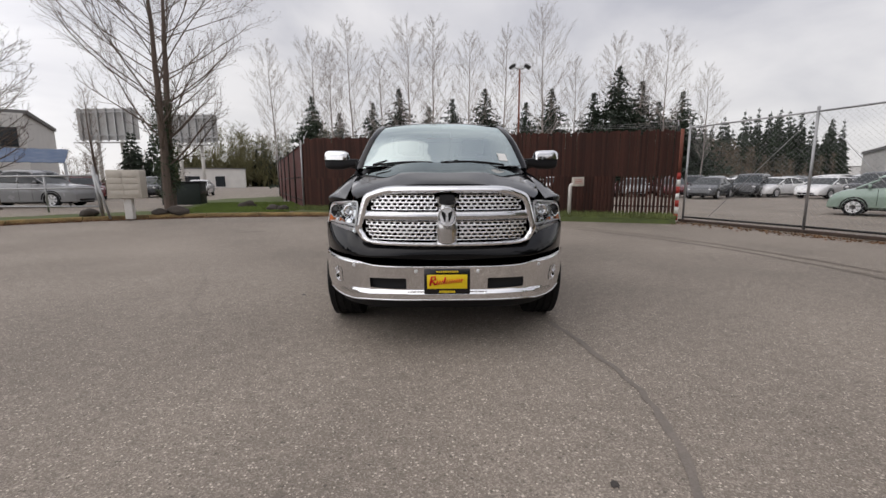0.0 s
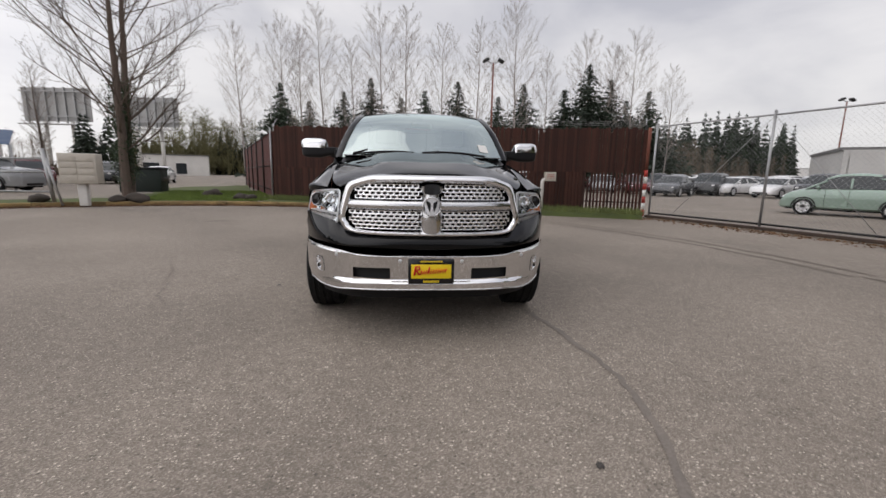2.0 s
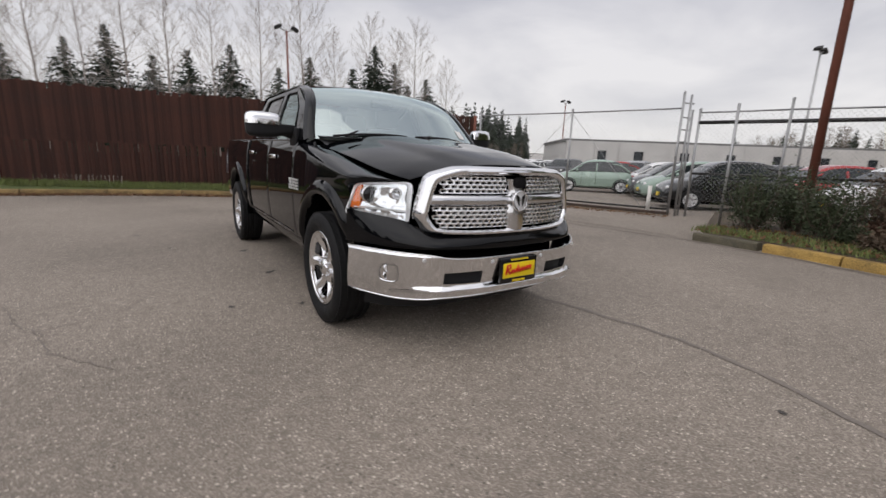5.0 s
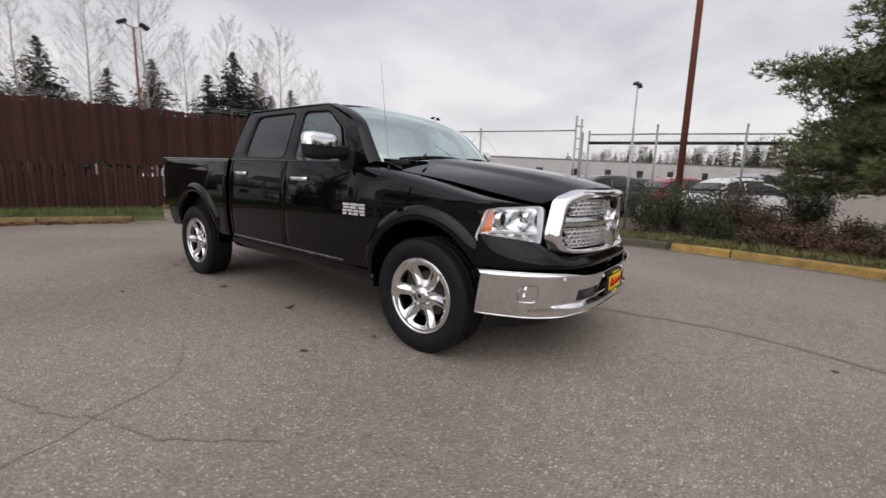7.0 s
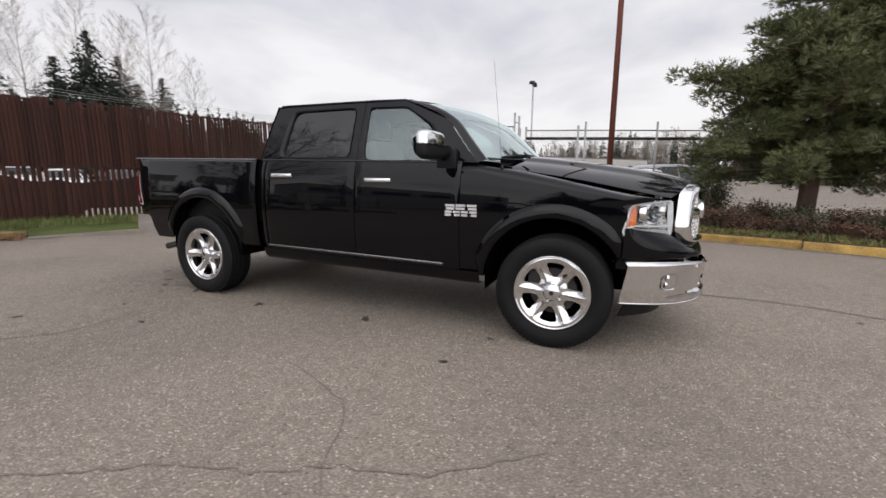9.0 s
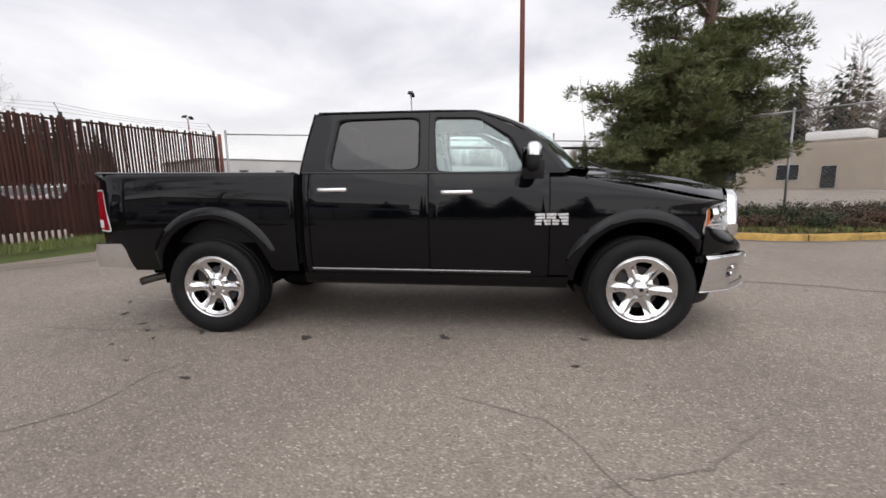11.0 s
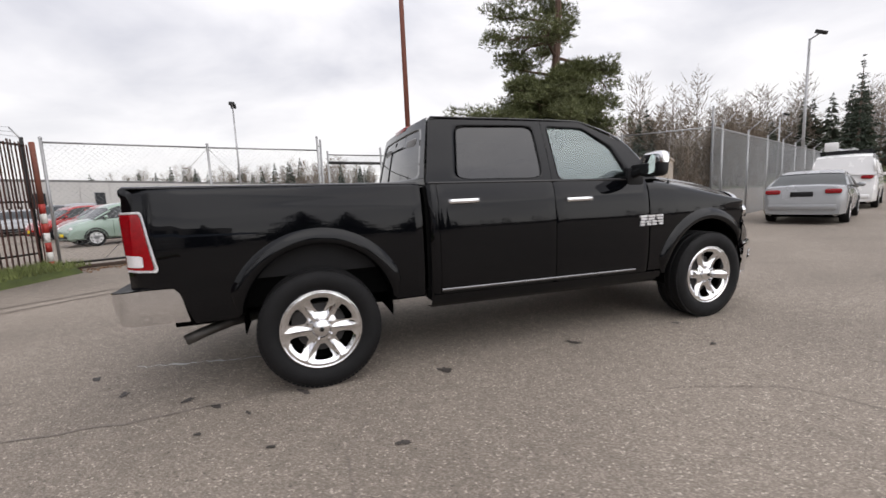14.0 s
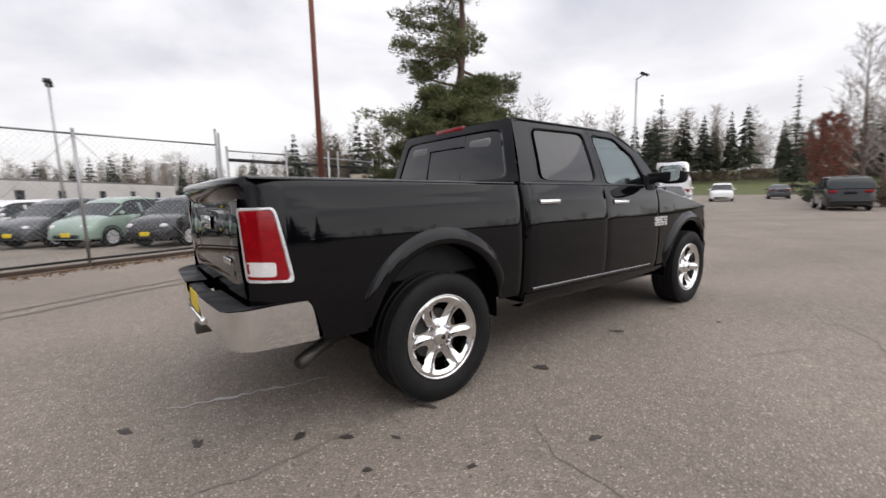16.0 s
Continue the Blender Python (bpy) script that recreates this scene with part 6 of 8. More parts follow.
# ---- trees and bushes ----
BARK = mat("grey_brown_bark", (0.115, 0.085, 0.068), 0.9, 0, 0.3, 4, 40, 0.4)
BARK_PALE = mat("pale_twigs", (0.30, 0.265, 0.24), 0.9, 0, 0.25, 2, 30, 0.0)
BARK_PINE = mat("pine_bark", (0.10, 0.062, 0.045), 0.9, 0, 0.35, 4, 30, 0.5)
IVY = mat("ivy_leaves", (0.03, 0.05, 0.018), 0.6, 0, 0.4, 5, 40, 0.0)
NEEDLE = mat("pine_needles", (0.112, 0.125, 0.048), 0.65, 0, 0.45, 1.4, 20, 0.0)
NEEDLE_DARK = mat("dark_fir_needles", (0.020, 0.032, 0.017), 0.7, 0, 0.4, 0.5, 12, 0.0, rand=0.25)
BUSH = mat("broom_bush", (0.040, 0.054, 0.022), 0.75, 0, 0.5, 2.0, 25, 0.0)
BUSH_BROWN = mat("brown_bush", (0.085, 0.055, 0.032), 0.8, 0, 0.5, 2.0, 25, 0.0)
BUD_RED = mat("red_budding_twigs", (0.20, 0.075, 0.05), 0.85, 0, 0.3, 1.0, 20, 0.0)
SCRUB = mat("winter_scrub", (0.155, 0.120, 0.088), 0.9, 0, 0.45, 0.15, 2.0, 0.0)
# fir needles again, paler: distance haze is mixed into the colour
HAZY_FIRS = mat("hazy_far_fir_wood", (0.035, 0.042, 0.026), 0.9, 0, 0.5, 0.12, 1.5, 0.0)


def stick(V, F, a, b, r0, r1, n=4):
    d = (b - a).normalized()
    u = d.orthogonal().normalized()
    w = d.cross(u)
    k = len(V)
    for p, r in ((a, r0), (b, r1)):
        for j in range(n):
            t = 2 * math.pi * j / n
            V.append(p + (u * math.cos(t) + w * math.sin(t)) * r)
    for j in range(n):
        F.append((k + j, k + (j + 1) % n, k + n + (j + 1) % n, k + n + j))


def mesh_ob(name, V, F, material, parent, label="", kind=""):
    me = bpy.data.meshes.new(name)
    me.from_pydata([tuple(v) for v in V], [], F)
    me.materials.append(material)
    ob = new(name, me)
    ob.parent = parent
    return tagged(ob, label, kind=kind)


def bare_tree(label, x, y, h, seed, crown=0.18, trunk_r=None, twig=BARK_PALE, bark=BARK, stems=1, first=0.2, lift=0.9, limbs=60, twig_r=0.010, fine=7, buds=0.0):
    """A leafless tree: a straight leader, limbs that arch upwards, twigs on the limbs, and twiglets on the twigs."""
    rnd = random.Random(seed)
    t = thing("bare_tree", label, "tree", m=pose(x, y, 0))
    V, F, TV, TF = [], [], [], []
    def shoot(p, d, length, r, seg, rise, wob, store, n):
        """A bent shoot; gives back the points along it."""
        pts = [p]
        for s in range(seg):
            d = (d + Vector((rnd.gauss(0, wob), rnd.gauss(0, wob), rnd.gauss(0, wob * 0.5) + rise))).normalized()
            q = pts[-1] + d * (length / seg)
            stick(*store, pts[-1], q, r * (1 - 0.75 * s / seg), r * (1 - 0.75 * (s + 1) / seg), n)
            pts.append(q)
        return pts, d
    def aside(d, spread):
        w = d.orthogonal().normalized()
        w.rotate(Matrix.Rotation(rnd.uniform(0, 6.28), 3, d))
        return (d + w * spread + Vector((0, 0, 0.25 * lift))).normalized()
    def along(pts, f):
        k = min(len(pts) - 2, int(f * (len(pts) - 1)))
        return pts[k].lerp(pts[k + 1], f * (len(pts) - 1) - k), (pts[k + 1] - pts[k]).normalized()
    for st in range(stems):
        r0 = trunk_r or h * 0.010
        a = rnd.uniform(0, 6.28) + st * 3.14
        p = Vector((0.22 * math.cos(a), 0.22 * math.sin(a), -0.1)) if stems > 1 else Vector((0, 0, -0.1))
        d = Vector((rnd.gauss(0, 0.025) + (0.05 * math.cos(a) if stems > 1 else 0), rnd.gauss(0, 0.025) + (0.05 * math.sin(a) if stems > 1 else 0), 1)).normalized()
        n, axis = 16, [p]
        for k in range(n):
            q = axis[-1] + (d + Vector((rnd.gauss(0, 0.025), rnd.gauss(0, 0.025), 0))).normalized() * (h * (1 - 0.08 * st) / n)
            stick(V, F, axis[-1], q, max(0.012, r0 * (1 - k / n) ** 0.9), max(0.010, r0 * (1 - (k + 1) / n) ** 0.9), 8)
            axis.append(q)
        for k in range(limbs // stems):
            f = first + (0.985 - first) * (k + rnd.random()) / (limbs // stems)
            g = (f - first) / (1 - first)
            p, up_ = along(axis, f)
            a = k * 2.4 + rnd.uniform(-0.5, 0.5)
            L = h * crown * (0.55 + 0.9 * g if g < 0.35 else 1.02 * (1 - g) ** 0.75 + 0.20) * rnd.uniform(0.75, 1.2)
            d = Vector((math.cos(a), math.sin(a), lift * rnd.uniform(0.6, 1.1))).normalized()
            rl = max(twig_r * 1.2, r0 * (1 - f) * 0.26 + 0.004)
            pts, e = shoot(p, d, L, rl, 6, 0.10 * lift, 0.08, (TV, TF), 4)
            for j in range(fine):
                fj = 0.22 + 0.78 * (j + rnd.random()) / fine
                q, dd = along(pts, min(0.99, fj))
                tw, e2 = shoot(q, aside(dd, rnd.uniform(0.5, 1.0)), L * rnd.uniform(0.22, 0.45) * (1.15 - 0.55 * fj), max(twig_r * 0.7, rl * 0.35), 3, 0.08 * lift, 0.12, (TV, TF), 3)
                for _ in range(max(2, fine // 2)):
                    q2, d2 = along(tw, rnd.uniform(0.25, 0.99))
                    tl, e3 = shoot(q2, aside(d2, rnd.uniform(0.5, 0.9)), L * rnd.uniform(0.08, 0.16), twig_r * 0.5, 2, 0.05 * lift, 0.12, (TV, TF), 3)
                    if buds:
                        for b in (tl[1], tl[2]):
                            leaf_clump(TV, TF, b, buds * 0.6, 1, buds, 1.0, rnd)
    mesh_ob("trunk", V, F, bark, t)
    mesh_ob("crown", TV, TF, twig, t, "bare winter twigs", "stuff")
    return t


def leaf_clump(V, F, c, r, n, size, flat=0.7, rnd=random):
    for _ in range(n):
        d = Vector((rnd.gauss(0, 1), rnd.gauss(0, 1), rnd.gauss(0, flat)))
        p = c + d * (r * 0.5)
        u = Vector((rnd.gauss(0, 1), rnd.gauss(0, 1), rnd.gauss(0, 0.7))).normalized() * size * rnd.uniform(0.6, 1.3)
        w = u.orthogonal().normalized()
        w.rotate(Matrix.Rotation(rnd.uniform(0, 6.28), 3, u.normalized()))
        w *= size * 0.38
        k = len(V)
        V += [p - w * 0.6, p + u * 0.5 + w, p + u, p + u * 0.45 - w]
        F.append((k, k + 1, k + 2, k + 3))


def fir(label, x, y, h, seed, r=None, material=None, n=34, parent_name="fir_tree", leaf=0.30, bare=0.08):
    rnd = random.Random(seed)
    t = thing(parent_name, label, "tree", m=pose(x, y, 0))
    r = r or h * 0.2
    V, F = [], []
    stick(V, F, Vector((0, 0, -0.1)), Vector((0, 0, h * 0.97)), h * 0.016, 0.02, 6)
    mesh_ob("trunk", V, F, BARK, t)
    V, F = [], []
    for k in range(n):
        u = (k + rnd.random()) / n
        z = h * (bare + (1 - bare) * u)
        rad = r * (1 - u) ** 0.95 * rnd.uniform(0.6, 1.2) + 0.03
        m = max(4, int(9 * (1 - u) + 3))
        for j in range(m):
            a = rnd.uniform(0, 6.28)
            L = rad * rnd.uniform(0.7, 1.1)
            steps = max(2, int(L / (leaf * 0.9)) + 1)
            for s in range(steps):
                f = (s + 0.6) / steps
                c = Vector((math.cos(a) * L * f, math.sin(a) * L * f, z - 0.22 * L * f + 0.10 * L * f * f))
                leaf_clump(V, F, c, leaf * 0.9 * (1 - 0.6 * u), 4, leaf * (1 - 0.62 * u), 0.35, rnd)
    mesh_ob("crown", V, F, material or NEEDLE_DARK, t, "dark drooping fir boughs", "stuff")
    return t


def tuft(V, F, c, d, length, width, n, rnd):
    """A spray of needles that spreads from c about d."""
    for _ in range(n):
        u = (d + Vector((rnd.gauss(0, 0.55), rnd.gauss(0, 0.55), rnd.gauss(0, 0.4)))).normalized() * length * rnd.uniform(0.7, 1.2)
        w = u.orthogonal().normalized()
        w.rotate(Matrix.Rotation(rnd.uniform(0, 6.28), 3, u.normalized()))
        w *= width
        k = len(V)
        V += [c - w, c + w, c + u]
        F.append((k, k + 1, k + 2))


def pine(label, x, y, h, seed):
    """A Scots-type pine: bare bending limbs above, flat pads of needles, a dense skirt below."""
    rnd = random.Random(seed)
    t = thing("pine_tree", label, "tree", m=pose(x, y, 0))
    V, F, N, NF = [], [], [], []
    p, r = Vector((0, 0, -0.1)), 0.19
    axis = []
    n = 18
    for k in range(n):
        z = h * (k + 1) / n
        q = Vector((0.10 * math.sin(k * 0.5), -0.075 * z + 0.10 * math.sin(k * 0.37 + 1), z))
        r1 = 0.17 * (1 - (k + 1) / n) ** 0.8 + 0.03
        stick(V, F, p, q, r, r1, 8)
        axis.append((p.copy(), q.copy(), k / n))
        p, r = q, r1
    def pad(c, size, tufts):
        # a rounded cushion of needle sprays, fuller above than below
        for _ in range(tufts):
            a, f = rnd.uniform(0, 6.28), rnd.random() ** 0.4
            e = rnd.uniform(-0.45, 1.0)
            o = Vector((math.cos(a) * math.sqrt(1 - 0.7 * e * e), math.sin(a) * math.sqrt(1 - 0.7 * e * e), 0.62 * e))
            tuft(N, NF, c + o * (f * size), (o + Vector((0, 0, 0.35))).normalized(), 0.15, 0.011, 6, rnd)
    def limb(start, d, L, r0, pads, size, first, sag=0.0):
        p = start
        m = 7
        for s in range(m):
            d = (d + Vector((rnd.gauss(0, 0.15), rnd.gauss(0, 0.15), rnd.gauss(0.0, 0.09) - sag))).normalized()
            q = p + d * (L / m)
            stick(V, F, p, q, r0 * (1 - s / m) + 0.010, r0 * (1 - (s + 1) / m) + 0.010, 5)
            if s >= first:
                for _ in range(pads):
                    c = q + Vector((rnd.gauss(0, 0.26), rnd.gauss(0, 0.26), rnd.gauss(0.06, 0.17)))
                    stick(V, F, p.lerp(q, rnd.random()), c, 0.011, 0.005, 3)
                    pad(c, size * rnd.uniform(0.55, 1.25), 46)
            p = q
    for a0, b0, u in axis:
        z = u * h
        if z < 1.0:
            continue
        # a dense conical skirt, a nearly bare stretch of trunk, then an open ragged crown
        if z < 4.4:
            for j in range(9):
                a = j * 0.698 + rnd.uniform(-0.35, 0.35) + z
                L = lerp([(1.0, 2.6), (2.0, 2.7), (2.8, 2.4), (3.6, 1.8), (4.4, 1.3)], z) * rnd.uniform(0.65, 1.02) * (1 + 0.12 * math.sin(a))
                limb(a0.lerp(b0, rnd.random()), Vector((math.cos(a), math.sin(a), rnd.uniform(0.05, 0.40))).normalized(), L, 0.05, 3, 0.38, 1, 0.04)
        else:
            for _ in range(2):
                a = rnd.uniform(0, 6.28)
                L = lerp([(4.4, 2.1), (5.4, 2.9), (7.0, 3.0), (9.0, 2.2), (h, 0.9)], z) * rnd.uniform(0.5, 1.08)
                limb(a0.lerp(b0, rnd.random()), Vector((math.cos(a), math.sin(a), rnd.uniform(0.05, 0.65))).normalized(), L, 0.05, 3, 0.40, 3, 0.07)
    mesh_ob("trunk", V, F, BARK_PINE, t)
    mesh_ob("crown", N, NF, NEEDLE, t, "ragged pads of dark green needles", "stuff")
    return t


def bush(label, x, y, w, h, seed, material, z=0.12, n=900, leaf=0.05, stems=40):
    rnd = random.Random(seed)
    b = thing("bush", label, "bush", m=pose(x, y, z))
    V, F, L, LF = [], [], [], []
    for k in range(stems):
        a = rnd.uniform(0, 6.28)
        d = Vector((math.cos(a) * rnd.uniform(0.1, 0.9) * w / h, math.sin(a) * rnd.uniform(0.1, 0.9) * w / h, 1)).normalized()
        H = h * rnd.uniform(0.55, 1.05)
        p = Vector((rnd.gauss(0, w * 0.12), rnd.gauss(0, w * 0.12), -0.05))
        m = 5
        for s in range(m):
            q = p + (d + Vector((rnd.gauss(0, 0.14), rnd.gauss(0, 0.14), 0))).normalized() * (H / m)
            stick(V, F, p, q, 0.009 * (1 - s / m) + 0.003, 0.009 * (1 - (s + 1) / m) + 0.002, 3)
            if s > 0:
                leaf_clump(L, LF, q, 0.22 * h / 1.2, max(1, n // (stems * (m - 1))), leaf, 0.8, rnd)
            p = q
    mesh_ob("branchwork", V, F, BARK, b, kind="stuff")
    mesh_ob("foliage", L, LF, material, b, kind="stuff")
    return b


# tall bare alders behind the fence
def view_place(px, depth):
    """A place on the ground by its bearing seen from the start of the walk."""
    s = math.tan(math.atan((px - 784) / 744) + radians(1.2))
    return -0.08 + s * depth, -3.89 + depth


ALDERS = [(500, 95, 46), (562, 88, 52), (598, 92, 46), (636, 62, 44), (684, 95, 50), (730, 90, 54), (768, 42, 43), (830, 86, 52), (886, 58, 45), (957, 64, 46), (1005, 110, 50), (1064, 92, 52), (1112, 90, 50), (1158, 102, 48), (1230, 120, 50)]
alder_kinds = [bare_tree("tall slender bare alder with fine grey twigs", 0, 0, 16, 20 + k, (0.25, 0.29, 0.22, 0.26)[k], 0.11, bark=BARK_PALE, first=0.24, lift=0.95, limbs=54, twig_r=0.011, fine=10) for k in range(4)]
for k, (px, top, dep) in enumerate(ALDERS):
    x, y = view_place(px, dep)
    hgt = 1.2 + (322 - top) / 744 * dep
    m = pose(x, y, 0, 0, 0, k * 67) @ Matrix.Scale(hgt / 16, 4)
    if k < 4:
        alder_kinds[k].matrix_basis = m
        tagged(alder_kinds[k], group="row of bare alders")
    else:
        c = copy_thing(alder_kinds[k % 4], m)
        tagged(c, group="row of bare alders")
FIRS = [(562, 180, 50), (608, 206, 56), (665, 190, 54), (710, 180, 60), (800, 182, 58), (855, 180, 60), (968, 180, 52), (1040, 172, 50), (1080, 147, 50), (1120, 168, 52), (1150, 186, 56), (1190, 184, 58), (925, 200, 64), (760, 195, 64)]
fir_kinds = [fir("dark green fir tree behind the fence", 0, 0, 10, 50 + k, 4.3, n=80, leaf=0.36) for k in range(3)]
for k, (px, top, dep) in enumerate(FIRS):
    x, y = view_place(px, dep)
    hgt = 1.2 + (322 - top) / 744 * dep
    m = pose(x, y, 0, 0, 0, k * 101) @ Matrix.Diagonal((hgt / 10 * 1.1, hgt / 10 * 1.1, hgt / 10, 1))
    if k < 3:
        fir_kinds[k].matrix_basis = m
        tagged(fir_kinds[k], group="row of firs")
    else:
        tagged(copy_thing(fir_kinds[k % 3], m), group="row of firs")

bare_tree("large bare tree with ivy on its forked trunk", -11.6, 14.9, 13.0, 7, 0.44, 0.19, twig=BARK, stems=2, first=0.15, lift=0.72, limbs=64, twig_r=0.008, fine=12, buds=0.045)
rnd_ = random.Random(5)
IV, IF = [], []
for k in range(90):
    a = rnd_.uniform(0, 6.28)
    z = rnd_.uniform(0.6, 4.6)
    leaf_clump(IV, IF, Vector((-11.6 + math.cos(a) * 0.26, 14.9 + math.sin(a) * 0.26, z)), 0.30, 40, 0.09, 1.0, rnd_)
me_ = bpy.data.meshes.new("ivy")
me_.from_pydata([tuple(v) for v in IV], [], IF); me_.materials.append(IVY)
tagged(new("ivy", me_), "dark ivy clinging to the bare tree", "ivy", kind="stuff")
bare_tree("bare street tree with dense fine branches", -20.4, 16.2, 8.6, 9, 0.38, 0.17, twig=BARK, first=0.2, lift=0.6, limbs=50, twig_r=0.012, fine=9, buds=0.03)
bare_tree("bare tree behind the low building", -27.0, 31.0, 8.5, 12, 0.24, 0.14, twig=BARK_PALE, first=0.25, limbs=50, twig_r=0.014, fine=8)

PINE = pine("tall ragged pine with dense lower boughs", 8.78, -4.45, 10.6, 3)

for k, (x, y, w, h, mt, lb) in enumerate([
        (7.2, 0.2, 0.75, 1.25, BUSH, "dark broom bush behind the yellow kerb"), (7.0, -0.9, 0.7, 1.15, BUSH, "dark broom bush behind the yellow kerb"), (7.9, -0.2, 0.8, 1.35, BUSH, "dark broom bush behind the yellow kerb"),
        (7.4, -1.9, 0.7, 1.1, BUSH_BROWN, "brown twiggy shrub under the pine"), (6.5, -2.4, 0.7, 0.75, BUSH_BROWN, "brown twiggy shrub under the pine"), (8.6, -1.3, 0.8, 1.7, BUSH_BROWN, "tall brown twiggy shrub"),
        (6.6, -3.6, 0.8, 0.7, BUSH, "low dark shrub behind the kerb"), (7.5, -3.2, 0.8, 0.9, BUSH_BROWN, "brown twiggy shrub under the pine"), (6.0, -4.8, 0.8, 0.55, BUSH, "low dark shrub behind the kerb"),
        (5.7, -5.9, 0.7, 0.4, BUSH_BROWN, "low brown creeper by the kerb"), (6.9, -5.2, 0.9, 0.6, BUSH, "low dark shrub by the chain-link fence"), (5.3, -6.9, 0.6, 0.32, BUSH_BROWN, "low brown creeper by the kerb"), (9.6, -2.6, 0.9, 1.3, BUSH, "dark shrub against the fence")]):
    bush(lb, x, y, w, h * (0.72 if mt is BUSH_BROWN else 0.88), 100 + k, mt, n=4200, leaf=0.045, stems=60)


CREEPER = mat("russet_creeper", (0.12, 0.062, 0.038), 0.8, 0, 0.5, 2.0, 25, 0.0)
rnd_b = random.Random(77)
for k in range(22):
    kp, kn = kerb_line(-8 - 2.3 * k)
    for d_ in ((0.75, 1.7) if k % 2 else (1.2, 2.4)):
        q = kp + kn * (d_ + rnd_b.uniform(-0.2, 0.2))
        mt = (CREEPER, BUSH, BUSH_BROWN)[rnd_b.randrange(3)]
        bush({CREEPER: "low russet creeper in the planting bed", BUSH: "low green shrub in the planting bed", BUSH_BROWN: "low brown shrub in the planting bed"}[mt], q.x, q.y, 0.62, rnd_b.uniform(0.34, 0.6), 300 + k, mt, 0.12, 1700, 0.045, 34)


# wooded slopes far off: uneven ridges of countless crowns
def far_wood(name, label, pts, material, seed, firs, height, n=300, depth=9.0, bank=0.0):
    """Countless far trees along a line: firs as tiers of drooping boughs, leafless ones as a stem with a fan of fine rods; a bank of scrub below."""
    rnd = random.Random(seed)
    V, F = [], []
    pts = [Vector(p) for p in pts]
    total = [(b - a).length for a, b in zip(pts, pts[1:])]
    def along(s):
        for (a, b), l in zip(zip(pts, pts[1:]), total):
            if s <= l:
                break
            s -= l
        p = a.lerp(b, min(1.0, s / l))
        return p, (Vector((p.x, p.y, 0)) - Vector((-2, 0, 0))).normalized()
    def blade(a, b, w):
        s = (b - a).cross(Vector((0, 0, 1)) if abs((b - a).normalized().z) < 0.9 else Vector((1, 0, 0))).normalized()
        s.rotate(Matrix.Rotation(rnd.uniform(0, 3.14), 3, (b - a).normalized()))
        k = len(V)
        V.extend((a - s * w, a + s * w, b))
        F.append((k, k + 1, k + 2))
    for _ in range(n):
        s = rnd.uniform(0, sum(total))
        p, back = along(s)
        p = p + back * rnd.uniform(-0.3, 1.0) * depth
        clump = 1 + 0.45 * noise.noise(Vector((p.x * 0.035, p.y * 0.035, seed)))
        h = height * rnd.uniform(0.5, 1.0) * clump
        if firs:
            r = h * rnd.uniform(0.18, 0.28)
            tiers = 15
            stick(V, F, p, p + Vector((0, 0, h * 0.98)), h * 0.012, 0.03, 3)
            for k in range(tiers):
                u = 0.06 + 0.94 * k / tiers
                rad = r * (1 - u) ** 0.85 * rnd.uniform(0.75, 1.15) + 0.10
                for j in range(13):
                    a = rnd.uniform(0, 6.28)
                    L = rad * rnd.uniform(0.7, 1.15)
                    c = p + Vector((0, 0, h * (u + rnd.uniform(-0.02, 0.02))))
                    blade(c + Vector((math.cos(a), math.sin(a), 0)) * L * 0.25, c + Vector((math.cos(a) * L, math.sin(a) * L, -0.32 * L)), 0.055 * h * (1 - u) + 0.12)
        else:
            stick(V, F, p, p + Vector((0, 0, h * 0.97)), h * 0.009, 0.02, 3)
            wide = rnd.uniform(0.16, 0.27) * h
            for k in range(330):
                u = rnd.uniform(0.10, 0.97)
                a = rnd.uniform(0, 6.28)
                L = wide * math.sin(math.pi * (0.12 + 0.74 * u)) * rnd.uniform(0.35, 1.1)
                c = p + Vector((0, 0, h * u)) + Vector((math.cos(a), math.sin(a), 0.9)) * L * rnd.uniform(0, 0.7)
                blade(c, c + Vector((math.cos(a) + rnd.gauss(0, 0.4), math.sin(a) + rnd.gauss(0, 0.4), rnd.uniform(0.7, 1.6))).normalized() * L * 0.6, h * 0.0036)
    if bank:
        # dense scrub under the trees, in small uneven tufts
        m = int(sum(total) * 34)
        for _ in range(m):
            p, back = along(rnd.uniform(0, sum(total)))
            u = rnd.random()
            q = p + back * (u * depth - 2)
            hh = bank * (0.25 + 0.75 * u) * (0.8 + 0.5 * noise.noise(Vector((q.x * 0.09, q.y * 0.09, 2.0))))
            c = Vector((q.x, q.y, p.z + hh * rnd.uniform(0, 0.75)))
            blade(c, c + Vector((rnd.gauss(0, 0.5), rnd.gauss(0, 0.5), rnd.uniform(0.6, 1.2))).normalized() * bank * rnd.uniform(0.2, 0.4), bank * 0.05)
    me = bpy.data.meshes.new(name)
    me.from_pydata([tuple(v) for v in V], [], F)
    me.materials.append(material)
    return tagged(new(name, me), label, "woods", kind="stuff")


def at_yaw(yaw, d, z=0.0):
    return (-2 - math.sin(radians(yaw)) * d, math.cos(radians(yaw)) * d, z)


